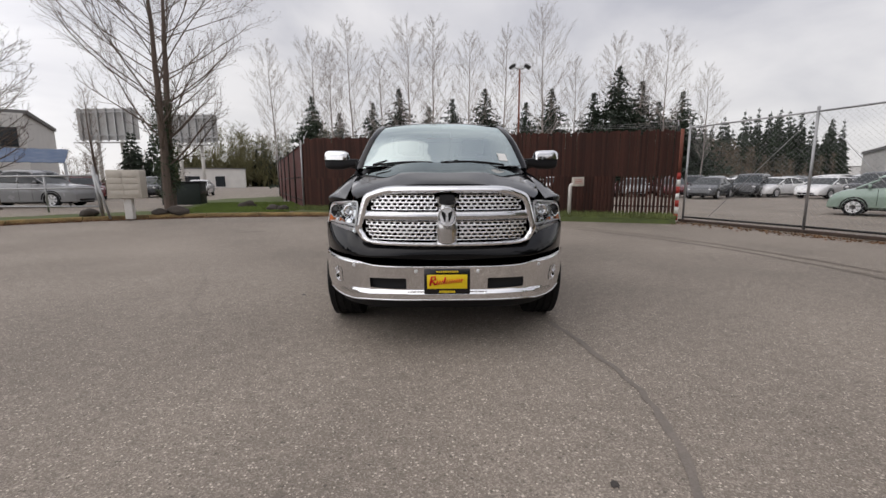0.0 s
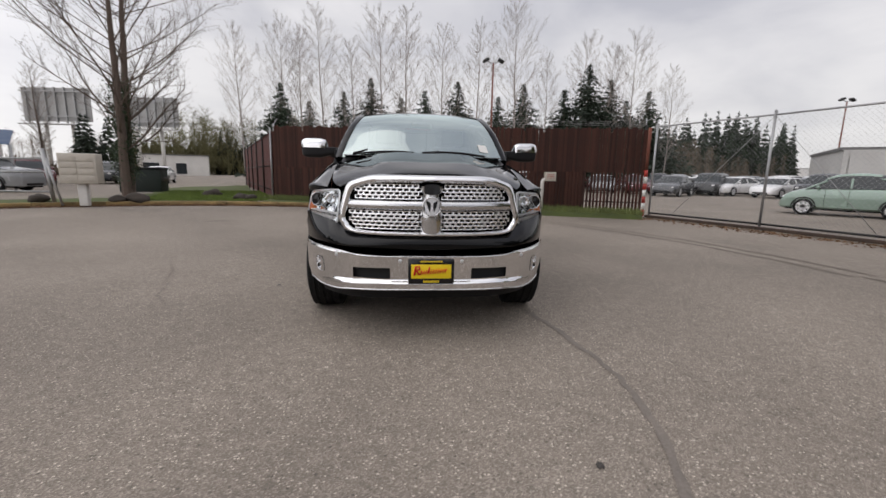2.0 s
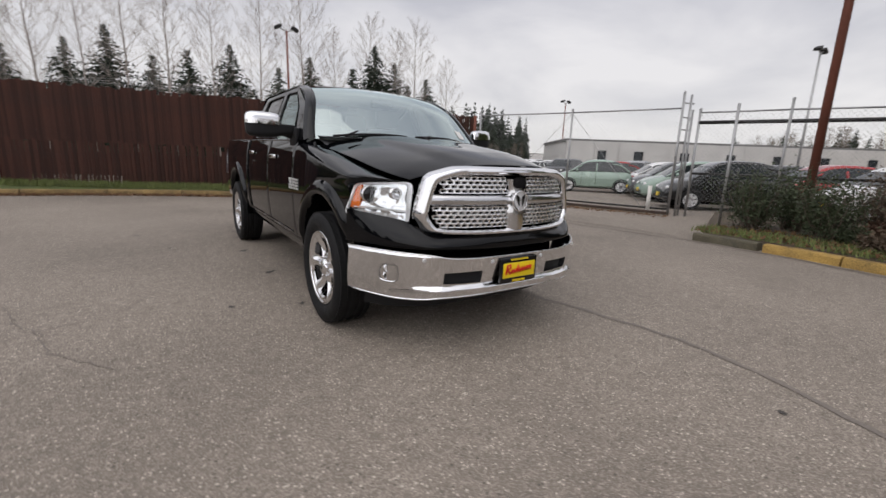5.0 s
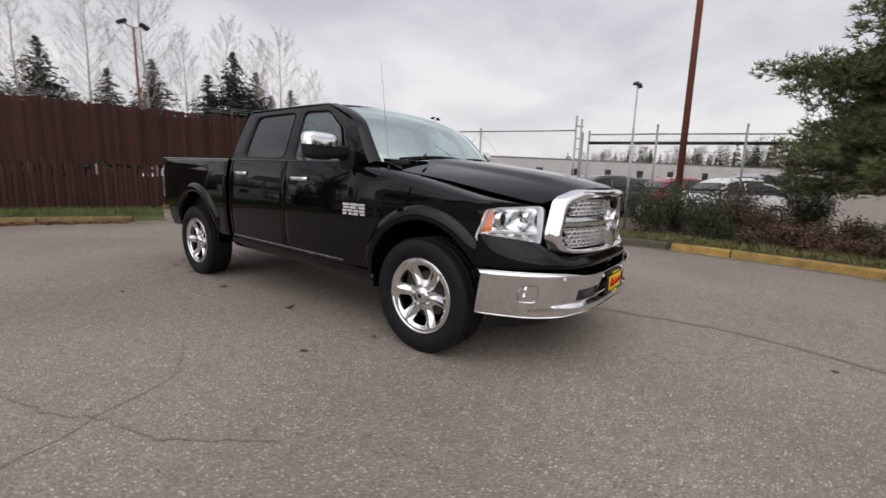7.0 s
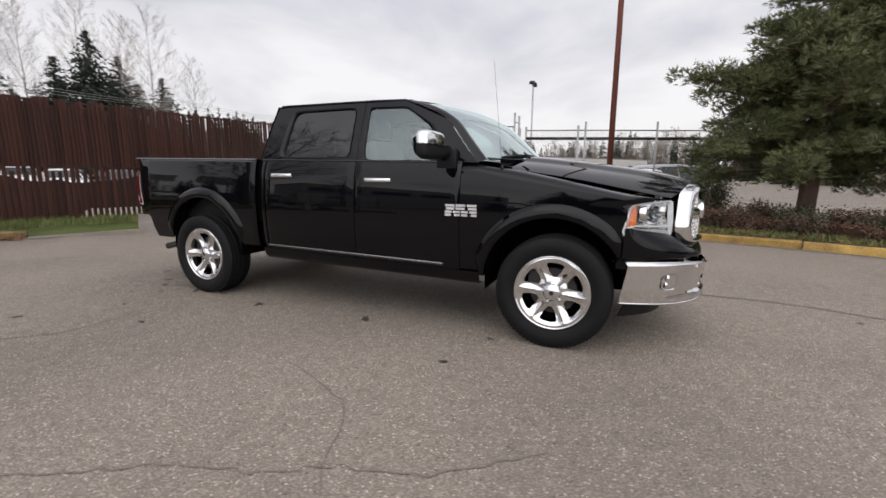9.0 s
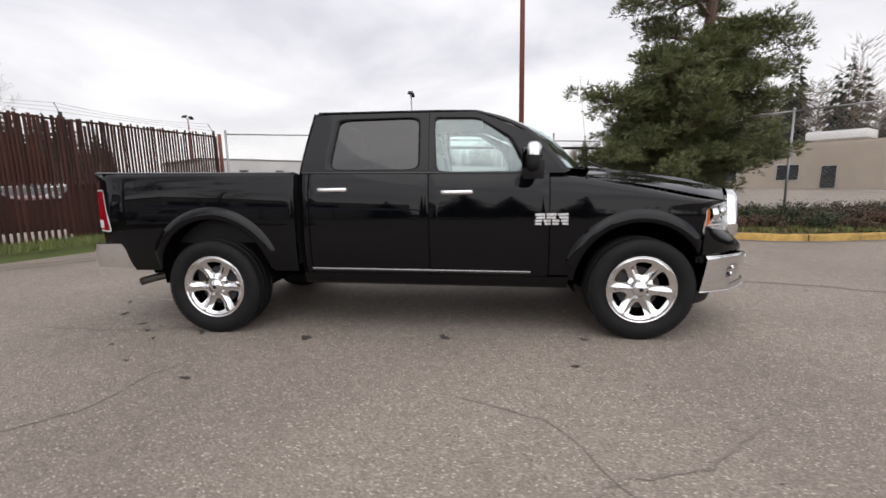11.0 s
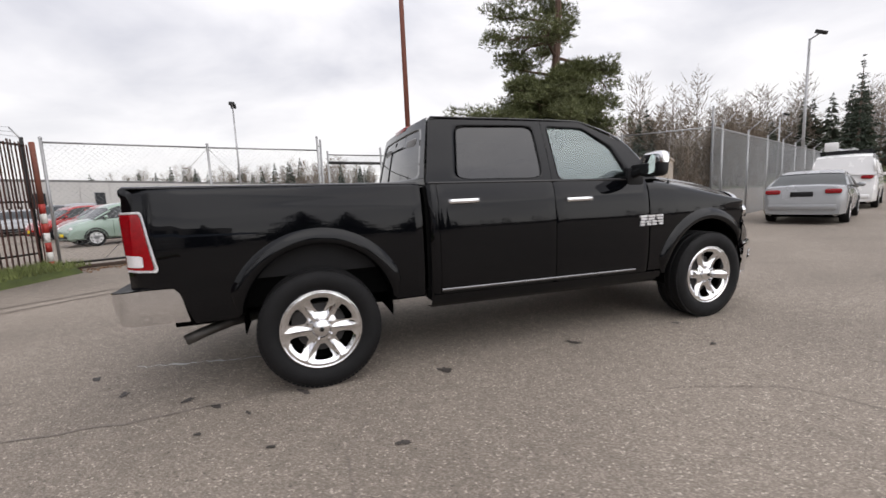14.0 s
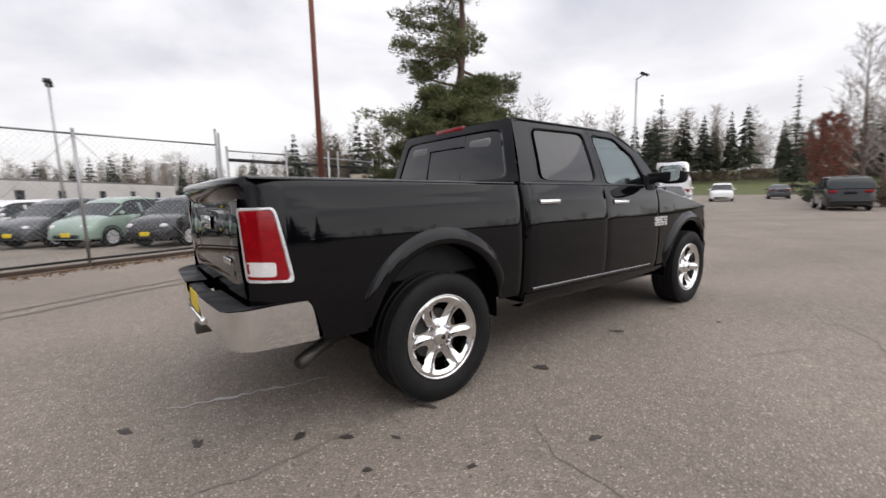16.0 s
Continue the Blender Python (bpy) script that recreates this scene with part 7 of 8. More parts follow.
OLIVE = mat("olive_budding_wood", (0.125, 0.115, 0.052), 0.9, 0, 0.45, 0.15, 2.0, 0.0)
BARE_WOOD = mat("pale_bare_wood", (0.27, 0.235, 0.205), 0.9, 0, 0.3, 0.15, 2.0, 0.0)
far_wood("far_firs", "far dark fir wood behind the car lot", [at_yaw(-26, 120), at_yaw(-38, 110), at_yaw(-46, 125)], NEEDLE_DARK, 1, True, 15, 130)
far_wood("far_firs", "far dark tree line behind the fence", [at_yaw(22, 130), at_yaw(0, 110), at_yaw(-26, 110)], NEEDLE_DARK, 2, True, 15, 90)
far_wood("far_scrub", "bare woods among the firs behind the car lot", [at_yaw(-24, 104), at_yaw(-36, 100), at_yaw(-46, 112)], SCRUB, 13, False, 11, 40, 6, 4.0)
far_wood("far_scrub", "olive budding woods on a rise", [at_yaw(31, 120), at_yaw(24, 125), at_yaw(14, 130), at_yaw(-4, 130)], OLIVE, 3, False, 17, 150, 16, 12.0)
far_wood("far_scrub", "brown winter scrub behind the parked cars", [at_yaw(50, 62), at_yaw(42, 66), at_yaw(30, 84)], SCRUB, 14, False, 6.0, 40, 6, 3.2)
far_wood("far_firs", "few dark firs behind the billboards", [at_yaw(36, 60), at_yaw(32, 60)], NEEDLE_DARK, 15, True, 7.0, 7, 3)
far_wood("far_scrub", "brown leafless woods on the skyline", [at_yaw(-70, 215), at_yaw(-82, 190), at_yaw(-96, 170), at_yaw(-112, 150)], SCRUB, 4, False, 16, 260, 18, 10.0)
far_wood("far_firs", "scattered dark firs on the skyline", [at_yaw(-66, 200), at_yaw(-85, 180), at_yaw(-104, 150)], NEEDLE_DARK, 5, True, 17, 60, 20)
far_wood("far_firs", "dark firs behind the pale brown building", [at_yaw(-106, 78), at_yaw(-120, 82), at_yaw(-140, 88)], NEEDLE_DARK, 6, True, 18, 34, 14)
far_wood("far_scrub", "tall leafless trees behind the pale brown building", [at_yaw(-108, 80), at_yaw(-122, 82), at_yaw(-146, 92)], SCRUB, 7, False, 16, 150, 14, 6.0)
far_wood("far_scrub", "pale bare poplars above the woods", [at_yaw(-116, 96), at_yaw(-135, 110), at_yaw(-160, 140)], BARE_WOOD, 16, False, 21, 36, 14)
# these firs wear the paler needles with the haze painted in
far_wood("far_firs", "wooded slope at the end of the street", [at_yaw(-138, 112, 4), at_yaw(-155, 125, 6), at_yaw(-172, 125, 6), at_yaw(-190, 115, 4)], HAZY_FIRS, 8, True, 15.5, 75, 22)
far_wood("far_scrub", "leafless trees on the slope at the street's end", [at_yaw(-138, 112, 2), at_yaw(-155, 128, 3), at_yaw(-172, 128, 3), at_yaw(-195, 115, 2)], SCRUB, 9, False, 14, 230, 16, 5.0)
far_wood("far_scrub", "pale bare poplars on the slope at the street's end", [at_yaw(-140, 140, 5), at_yaw(-160, 150, 6), at_yaw(-185, 150, 6)], BARE_WOOD, 17, False, 23, 34, 14)
for k, (x, y, h) in enumerate(((-38, 3, 9.0), (-44, 12, 7), (-40, -9, 8.0), (-46, -2, 9))):
    tagged(copy_thing(fir_kinds[k % 3], pose(x, y, 0, 0, 0, k * 50) @ Matrix.Scale(h / 10, 4)), "tall dark fir across the turning circle", group="firs across the circle")
far_wood("far_scrub", "brown leafless edge across the turning circle", [at_yaw(54, 85), at_yaw(75, 75), at_yaw(105, 70), at_yaw(140, 75), at_yaw(165, 90)], SCRUB, 12, False, 6, 90, 9, 2.5)
for k, (x, y, h_) in enumerate(((0.2, -31.0, 9.0), (-3.5, -24.0, 8.0), (1.6, -38.0, 10.0))):
    bare_tree("grey bare tree with dense twigs beside the street", x, y, h_, 80 + k, 0.27, 0.16, first=0.18, lift=0.8, limbs=56, twig_r=0.016, fine=9)
bush("brown twiggy hedge beside the street", 0.4, -29.0, 2.2, 1.6, 210, BUSH_BROWN, 0.0, 1800, 0.12, 70)
bare_tree("grey bare tree beside the street", 2.0, -33.0, 11, 31, 0.25, 0.16, first=0.18, lift=0.9, limbs=56, twig_r=0.016, fine=9)
bare_tree("russet budding tree beside the street", 5.6, -44.0, 7.2, 32, 0.36, 0.2, twig=BUD_RED, first=0.12, lift=0.7, limbs=70, twig_r=0.02, fine=10, buds=0.13)
bare_tree("grey bare tree beside the street", -2.0, -28.0, 10, 33, 0.26, 0.16, first=0.18, lift=0.9, limbs=56, twig_r=0.015, fine=9)
fir("dark fir behind the street fence", 21, -46, 12, 71, 2.6)
fir("tall narrow conifer by the street", 15, -75, 17, 72, 2.2)
for k, (x, y) in enumerate(((2.6, -30), (4.2, -34), (5.4, -38))):
    bush("clipped dark hedge beside the street", x, y, 1.6, 1.5, 200 + k, BUSH, 0.0, 1600, 0.12, 60)


# ---- buildings, billboards, far ground ----
WHITE_WALL = mat("stained_white_metal_wall", (0.50, 0.485, 0.46), 0.75, 0, 0.16, 0.5, 12, 0.1)
TAN_WALL = mat("tan_block_wall", (0.40, 0.34, 0.275), 0.85, 0, 0.12, 0.6, 14, 0.1)
PALE_STUCCO = mat("pale_stucco", (0.62, 0.60, 0.57), 0.8, 0, 0.12, 0.8, 14, 0.1)
BLUE_METAL = mat("blue_ribbed_roof", (0.028, 0.062, 0.13), 0.5, 0.3, 0.2, 2, 20, 0.05)
ROOF_GREY = mat("grey_roofing", (0.16, 0.155, 0.15), 0.85, 0, 0.2, 2, 20, 0.1)
WINDOW_DARK = mat("dark_window", (0.03, 0.034, 0.038), 0.1, 0, 0.2, 2, 20, 0.0)
TEAL_SIGN = mat("teal_poster", (0.045, 0.11, 0.105), 0.5, 0, 0.2, 2, 20, 0.0)
GREEN_AWNING = mat("green_awning", (0.03, 0.16, 0.10), 0.6, 0, 0.2, 2, 20, 0.0)
SIGN_WHITE = mat("white_sign", (0.72, 0.71, 0.69), 0.5, 0, 0.06, 3, 30, 0.0)
SIGN_GREY = mat("grey_hoarding_back", (0.36, 0.355, 0.345), 0.7, 0, 0.2, 0.5, 8, 0.1)
HILL_GRASS = mat("far_hill_grass", (0.085, 0.095, 0.03), 0.95, 0, 0.35, 0.05, 1.0, 0.0)


def long_building(name, label, a, b, depth, h, wall, windows, roof=ROOF_GREY, panel=0.0, eave=0.15):
    """A long low building: wall a to b, its back to the left of that way."""
    a, b = Vector(a), Vector(b)
    d = (b - a)
    L = d.length
    t = thing(name, label, "building", m=pose(a.x, a.y, 0, 0, 0, math.degrees(math.atan2(d.y, d.x))))
    bm = bmesh.new()
    box(bm, 0, 0, 0, L, depth, h)
    w = part("wall", bm, wall, t)
    bm = bmesh.new()
    box(bm, -eave, -eave, h, L + eave, depth + eave, h + 0.22, bevel=0.03)
    part("roof", bm, roof, t)
    if panel:
        k = panel
        while k < L:
            bm = bmesh.new()
            box(bm, k - 0.05, -0.03, 0.05, k + 0.05, 0.0, h - 0.02)
            part("wall_rib", bm, wall, w)
            k += panel
    for x0, x1, z0, z1, mt in windows:
        bm = bmesh.new()
        box(bm, x0, -0.04, z0, x1, 0.05, z1)
        win = part("window", bm, mt, t)
        bm = bmesh.new()
        for q in ((x0 - 0.06, z0 - 0.06, x1 + 0.06, z0), (x0 - 0.06, z1, x1 + 0.06, z1 + 0.06), (x0 - 0.06, z0, x0, z1), (x1, z0, x1 + 0.06, z1)):
            box(bm, q[0], -0.07, q[1], q[2], 0.0, q[3])
        part("window_frame", bm, SIGN_WHITE if wall is not WHITE_WALL else ROOF_GREY, win)
    return t


long_building("warehouse", "long low stained white warehouse behind the car lot", (80.0, -3.4), (36.6, 29.4), -14, 3.9, WHITE_WALL,
              [(x, x + 0.9, 1.6, 2.9, WINDOW_DARK) for x in (4, 9.5, 15, 21, 26, 31, 36, 41, 46, 50)], panel=2.7)
tan = long_building("shop_building", "low tan shop building with posters in its windows", (34.0, -37.0), (52.5, -21.8), -14, 4.3, TAN_WALL,
                    [(1.5, 3.2, 0.9, 2.4, TEAL_SIGN), (7.6, 8.7, 0.1, 2.2, WINDOW_DARK), (10.5, 12.3, 0.9, 2.4, WINDOW_DARK), (16.0, 18.2, 0.9, 2.3, WINDOW_DARK), (19.5, 21.5, 0.9, 2.3, WINDOW_DARK)], roof=TAN_WALL)
bm = bmesh.new()
box(bm, 15.6, -0.12, 3.0, 20.0, -0.02, 3.7, bevel=0.02)
sg_ = part("shop_sign", bm, SIGN_WHITE, tan, "white shop sign with dark bars")
bm = bmesh.new()
for k in range(9):
    box(bm, 16.6 + k * 0.34, -0.14, 3.22, 16.86 + k * 0.34, -0.11, 3.48)
part("sign_bars", bm, ROOF_GREY, sg_)
bm = bmesh.new()
box(bm, 18.0, -1.0, 2.3, 20.6, -0.02, 2.75, bevel=0.1)
part("awning", bm, GREEN_AWNING, tan, "green door awning")
bm = bmesh.new()
box(bm, 4.5, 3.0, 4.3, 8.5, 6.0, 5.0, bevel=0.05)
part("roof_unit", bm, SIGN_WHITE, tan, "white rooftop unit")

shop = long_building("office_building", "pale two-storey office building with dark windows", (-26.2, 24.5), (-47.7, 10.0), -12, 5.6, PALE_STUCCO,
                     [(0.4, 2.6, 3.5, 4.7, WINDOW_DARK), (3.0, 4.8, 3.5, 4.7, WINDOW_DARK), (6.2, 10.2, 3.5, 4.7, WINDOW_DARK), (11.5, 15.5, 3.5, 4.7, WINDOW_DARK), (1.2, 3.4, 0.6, 2.0, WINDOW_DARK)])
carport = thing("carport", "carport with a blue ribbed metal roof", "carport")
bm = bmesh.new()
def cp_(u, v):
    a = Vector((-21.2, 21.5)).lerp(Vector((-40.6, 8.0)), u)
    q = a + Vector((0.57, -0.82)) * (2.6 * (1 - v)) + Vector((-0.57, 0.82)) * 0.2
    return (q.x, q.y, 2.25 + 0.85 * v + (0.03 if int(u * 80) % 2 else 0))
grid(bm, cp_, 80, 3)
part("ribbed_roof", solid(bm, 0.02), BLUE_METAL, carport)
for k in range(5):
    q = Vector((-21.2, 21.5)).lerp(Vector((-40.6, 8.0)), k / 4) + Vector((0.57, -0.82)) * 2.3
    bm = bmesh.new()
    tube(bm, (q.x, q.y, 0), (q.x, q.y, 2.3), 0.07, n=8)
    part("carport_post", bm, GALV, carport)


def billboard(label, a, b, z0, z1):
    t = thing("billboard", label, "billboard")
    a, b = Vector(a), Vector(b)
    d = (b - a).normalized()
    n = Vector((d.y, -d.x))
    ang = math.degrees(math.atan2(d.y, d.x))
    L = (b - a).length
    bm = bmesh.new()
    box(bm, 0, -0.1, z0, L, 0.1, z1, pose(a.x, a.y, 0, 0, 0, ang))
    pnl = part("panel", bm, SIGN_GREY, t, "grey back of the hoarding")
    for k in range(7):
        bm = bmesh.new()
        x = L * (k + 0.5) / 7
        box(bm, x - 0.1, -0.35, z0 - 0.2, x + 0.1, -0.1, z1 + 0.1, pose(a.x, a.y, 0, 0, 0, ang))
        part("stringer", bm, GALV, pnl)
    for z in (z0 + 0.6, z1 - 0.6):
        bm = bmesh.new()
        box(bm, 0, -0.5, z, L, -0.35, z + 0.15, pose(a.x, a.y, 0, 0, 0, ang))
        part("cross_beam", bm, GALV, pnl)
    bm = bmesh.new()
    box(bm, 0, -1.3, z0 - 0.5, L, -0.1, z0 - 0.4, pose(a.x, a.y, 0, 0, 0, ang))
    part("catwalk", bm, GALV, t)
    for k in (0.3, 0.7):
        p = a.lerp(b, k)
        bm = bmesh.new()
        tube(bm, (p.x, p.y, 0), (p.x, p.y, z0), 0.25, n=10)
        part("leg", bm, WHITE_PAINT, t)
    return t


def vp(px, dep):
    return Vector((math.tan(math.atan((px - 784) / 744) + radians(1.2)) * dep - 0.08, dep - 3.89))


billboard("backs of large grey billboards on white legs", vp(162, 68), vp(264, 67), 7.7, 12.3)
billboard("backs of large grey billboards on white legs", vp(303, 68), vp(398, 67), 7.3, 11.4)
long_building("low_shed", "distant low white shed", tuple(vp(325, 95)), tuple(vp(440, 100)), 8, 4.2, PALE_STUCCO, [(1, 4, 0.3, 2.6, WINDOW_DARK), (7, 9, 0.3, 2.6, WINDOW_DARK)])
long_building("low_shed", "distant pale retail shed", tuple(vp(1390, 150)), tuple(vp(1620, 150)), 12, 6.0, SIGN_WHITE, [(3, 8, 3, 5, BLUE_METAL), (14, 20, 3, 5, WINDOW_DARK)])

bm = bmesh.new()
def hill_(u, v):
    yaw = -118 - 90 * u
    d = 70 + 130 * v
    h = 9.0 * max(0, v - 0.12) * math.sin(math.pi * min(1, max(0, u))) ** 0.5 + 0.5 * noise.noise(Vector((u * 9, v * 5, 0)))
    p = at_yaw(yaw, d)
    return (p[0], p[1], h * min(1, v * 4) - 0.05)
grid(bm, hill_, 40, 12)
tagged(part("far_hill", bm, HILL_GRASS), "grassy hillside at the end of the street", "hill", kind="structure")

# cluster mailbox, dumpster, stones and the old swing gate by the lawn
mb = thing("cluster_mailbox", "pale grey cluster mailbox on a square post", "mailbox", m=pose(-10.0, 10.1, 0, 0, 0, 12))
bm = bmesh.new()
box(bm, -0.11, -0.11, 0.05, 0.11, 0.11, 0.75, bevel=0.01)
part("mailbox_post", bm, PALE_STUCCO, mb)
bm = bmesh.new()
box(bm, -0.48, -0.24, 0.72, 0.48, 0.24, 1.62, bevel=0.03)
body_ = part("mailbox_body", bm, BEIGE, mb)
for i in range(2):
    for j in range(4):
        bm = bmesh.new()
        box(bm, -0.42 + i * 0.43, -0.256, 0.80 + j * 0.195, -0.02 + i * 0.43, -0.236, 0.97 + j * 0.195, bevel=0.006)
        part("mailbox_door", bm, BEIGE, body_)
dm = thing("dumpster", "dark green steel dumpster with a flat lid", "dumpster", m=pose(-12.7, 17.9, 0, 0, 0, 14))
bm = bmesh.new()
box(bm, -0.85, -0.6, 0.12, 0.85, 0.6, 1.18, bevel=0.03)
part("bin_body", bm, mat("dark_green_steel", (0.012, 0.02, 0.016), 0.6, 0, 0.3, 4, 40, 0.1), dm)
bm = bmesh.new()
box(bm, -0.9, -0.65, 1.18, 0.9, 0.65, 1.27, bevel=0.03)
part("bin_lid", bm, BLACK_PLASTIC, dm)
for sx_ in (-0.87, 0.87):
    bm = bmesh.new()
    box(bm, sx_ - 0.05, -0.5, 0.65, sx_ + 0.05, 0.5, 0.8, bevel=0.01)
    part("fork_pocket", bm, STEEL_DARK, dm)
STONE = mat("mossy_stone", (0.05, 0.040, 0.032), 0.9, 0, 0.4, 3, 30, 0.4)
for k, (x, y, r) in enumerate(((-9.1, 11.2, 0.27), (-8.3, 15.0, 0.28), (-6.3, 12.6, 0.24), (-5.9, 12.5, 0.2), (-11.6, 10.4, 0.24), (-6.4, 20.0, 0.4), (-9.6, 11.0, 0.2))):
    bm = bmesh.new()
    bmesh.ops.create_icosphere(bm, subdivisions=3, radius=r)
    for v in bm.verts:
        f = 1 + 0.35 * noise.noise(v.co * (2.2 / r) * 0.5 + Vector((k * 7, 0, 0)))
        v.co = Vector((v.co.x * 1.3, v.co.y, v.co.z * 0.7)) * f
    ob_ = tagged(part("stone", bm, STONE), "rough dark stone lying on the verge", "stone", "stones on the verge")
    ob_.matrix_basis = pose(x, y, 0.14 + r * 0.3, 0, 0, k * 40)
sw = thing("swing_gate", "grey tubular steel swing gate standing half open", "gate")
ga, gb = Vector((-11.0, 10.2)), Vector((-16.5, 10.6))
for z0, z1 in ((0.45, 0.45), (1.05, 1.0), (1.45, 1.42)):
    bm = bmesh.new()
    tube(bm, (*ga, z0), (*gb, z1), 0.03, n=8)
    part("gate_bar", bm, GALV, sw)
for u in (0.0, 0.33, 0.66):
    q = ga.lerp(gb, u)
    bm = bmesh.new()
    tube(bm, (*q, 0.25), (*q, 1.48), 0.03, n=8)
    part("gate_upright", bm, GALV, sw)
bm = bmesh.new()
tube(bm, (ga.x + 0.05, ga.y, 0), (ga.x - 0.12, ga.y, 1.75), 0.055, n=12)
part("gate_post", bm, GALV, sw)
bm = bmesh.new()
tube(bm, (ga.x + 0.35, ga.y - 0.1, 0), (ga.x - 0.1, ga.y, 1.6), 0.035, n=10)
part("gate_brace", bm, GALV, sw)


# ---- parked cars ----
CAR_GLASS = mat("car_glass", (0.02, 0.025, 0.026), 0.06, 0, 0.1, 3, 30, 0.0, spec=0.5)
def car_paint(name, c):
    return mat(name + "_car_paint", c, 0.25, 0.15, 0.06, 2, 300, 0.0, coat=0.6, rough_vary=0.04)
PAINTS = {"sage green": car_paint("sage_green", (0.27, 0.36, 0.30)), "white": car_paint("white", (0.78, 0.77, 0.76)), "silver": car_paint("silver", (0.29, 0.295, 0.30)),
          "dark grey": car_paint("dark_grey", (0.06, 0.062, 0.066)), "black": car_paint("black", (0.009, 0.009, 0.01)), "red": car_paint("red", (0.34, 0.02, 0.02)),
          "maroon": car_paint("maroon", (0.10, 0.012, 0.016))}
# length, half width, wheelbase, wheel radius; then along the car from its nose: deck height, belt and roof lines
SHAPES = {
    "hatchback": dict(L=3.55, W=0.81, wb=2.30, r=0.30, nose=0.72, deck=[(0, 0.48), (0.05, 0.62), (0.22, 0.78), (0.55, 0.90), (0.95, 0.96), (3.0, 0.99), (3.3, 0.96), (3.47, 0.86), (3.55, 0.5)], roof=[(0.72, 0.95), (1.35, 1.39), (1.8, 1.50), (2.5, 1.49), (2.98, 1.37), (3.40, 0.97)]),
    "saloon": dict(L=4.7, W=0.91, wb=2.75, r=0.33, nose=0.9, deck=[(0, 0.55), (0.1, 0.70), (0.5, 0.84), (1.25, 0.95), (3.9, 1.03), (4.6, 1.02), (4.7, 0.75)], roof=[(1.05, 0.94), (1.95, 1.42), (2.5, 1.47), (3.2, 1.42), (4.1, 1.02)]),
    "estate": dict(L=4.75, W=0.95, wb=2.85, r=0.36, nose=0.9, deck=[(0, 0.62), (0.1, 0.86), (0.5, 1.0), (1.1, 1.08), (4.5, 1.12), (4.7, 1.0), (4.75, 0.7)], roof=[(0.95, 1.08), (1.7, 1.64), (2.3, 1.73), (4.0, 1.71), (4.45, 1.55), (4.7, 1.1)]),
    "van": dict(L=5.4, W=1.0, wb=3.3, r=0.36, nose=0.8, deck=[(0, 0.6), (0.1, 0.9), (0.5, 1.1), (0.9, 1.25), (5.2, 1.3), (5.38, 1.2), (5.4, 0.6)], roof=[(0.7, 1.2), (1.5, 2.0), (2.0, 2.1), (4.9, 2.1), (5.3, 1.9), (5.38, 1.3)]),
    "pickup": dict(L=5.6, W=1.0, wb=3.5, r=0.39, nose=1.0, deck=[(0, 0.7), (0.08, 1.0), (0.5, 1.1), (1.4, 1.2), (3.3, 1.26), (5.5, 1.30), (5.6, 1.0)], roof=[(1.25, 1.18), (1.9, 1.80), (2.3, 1.86), (3.0, 1.85), (3.4, 1.7), (3.55, 1.27)]),
}


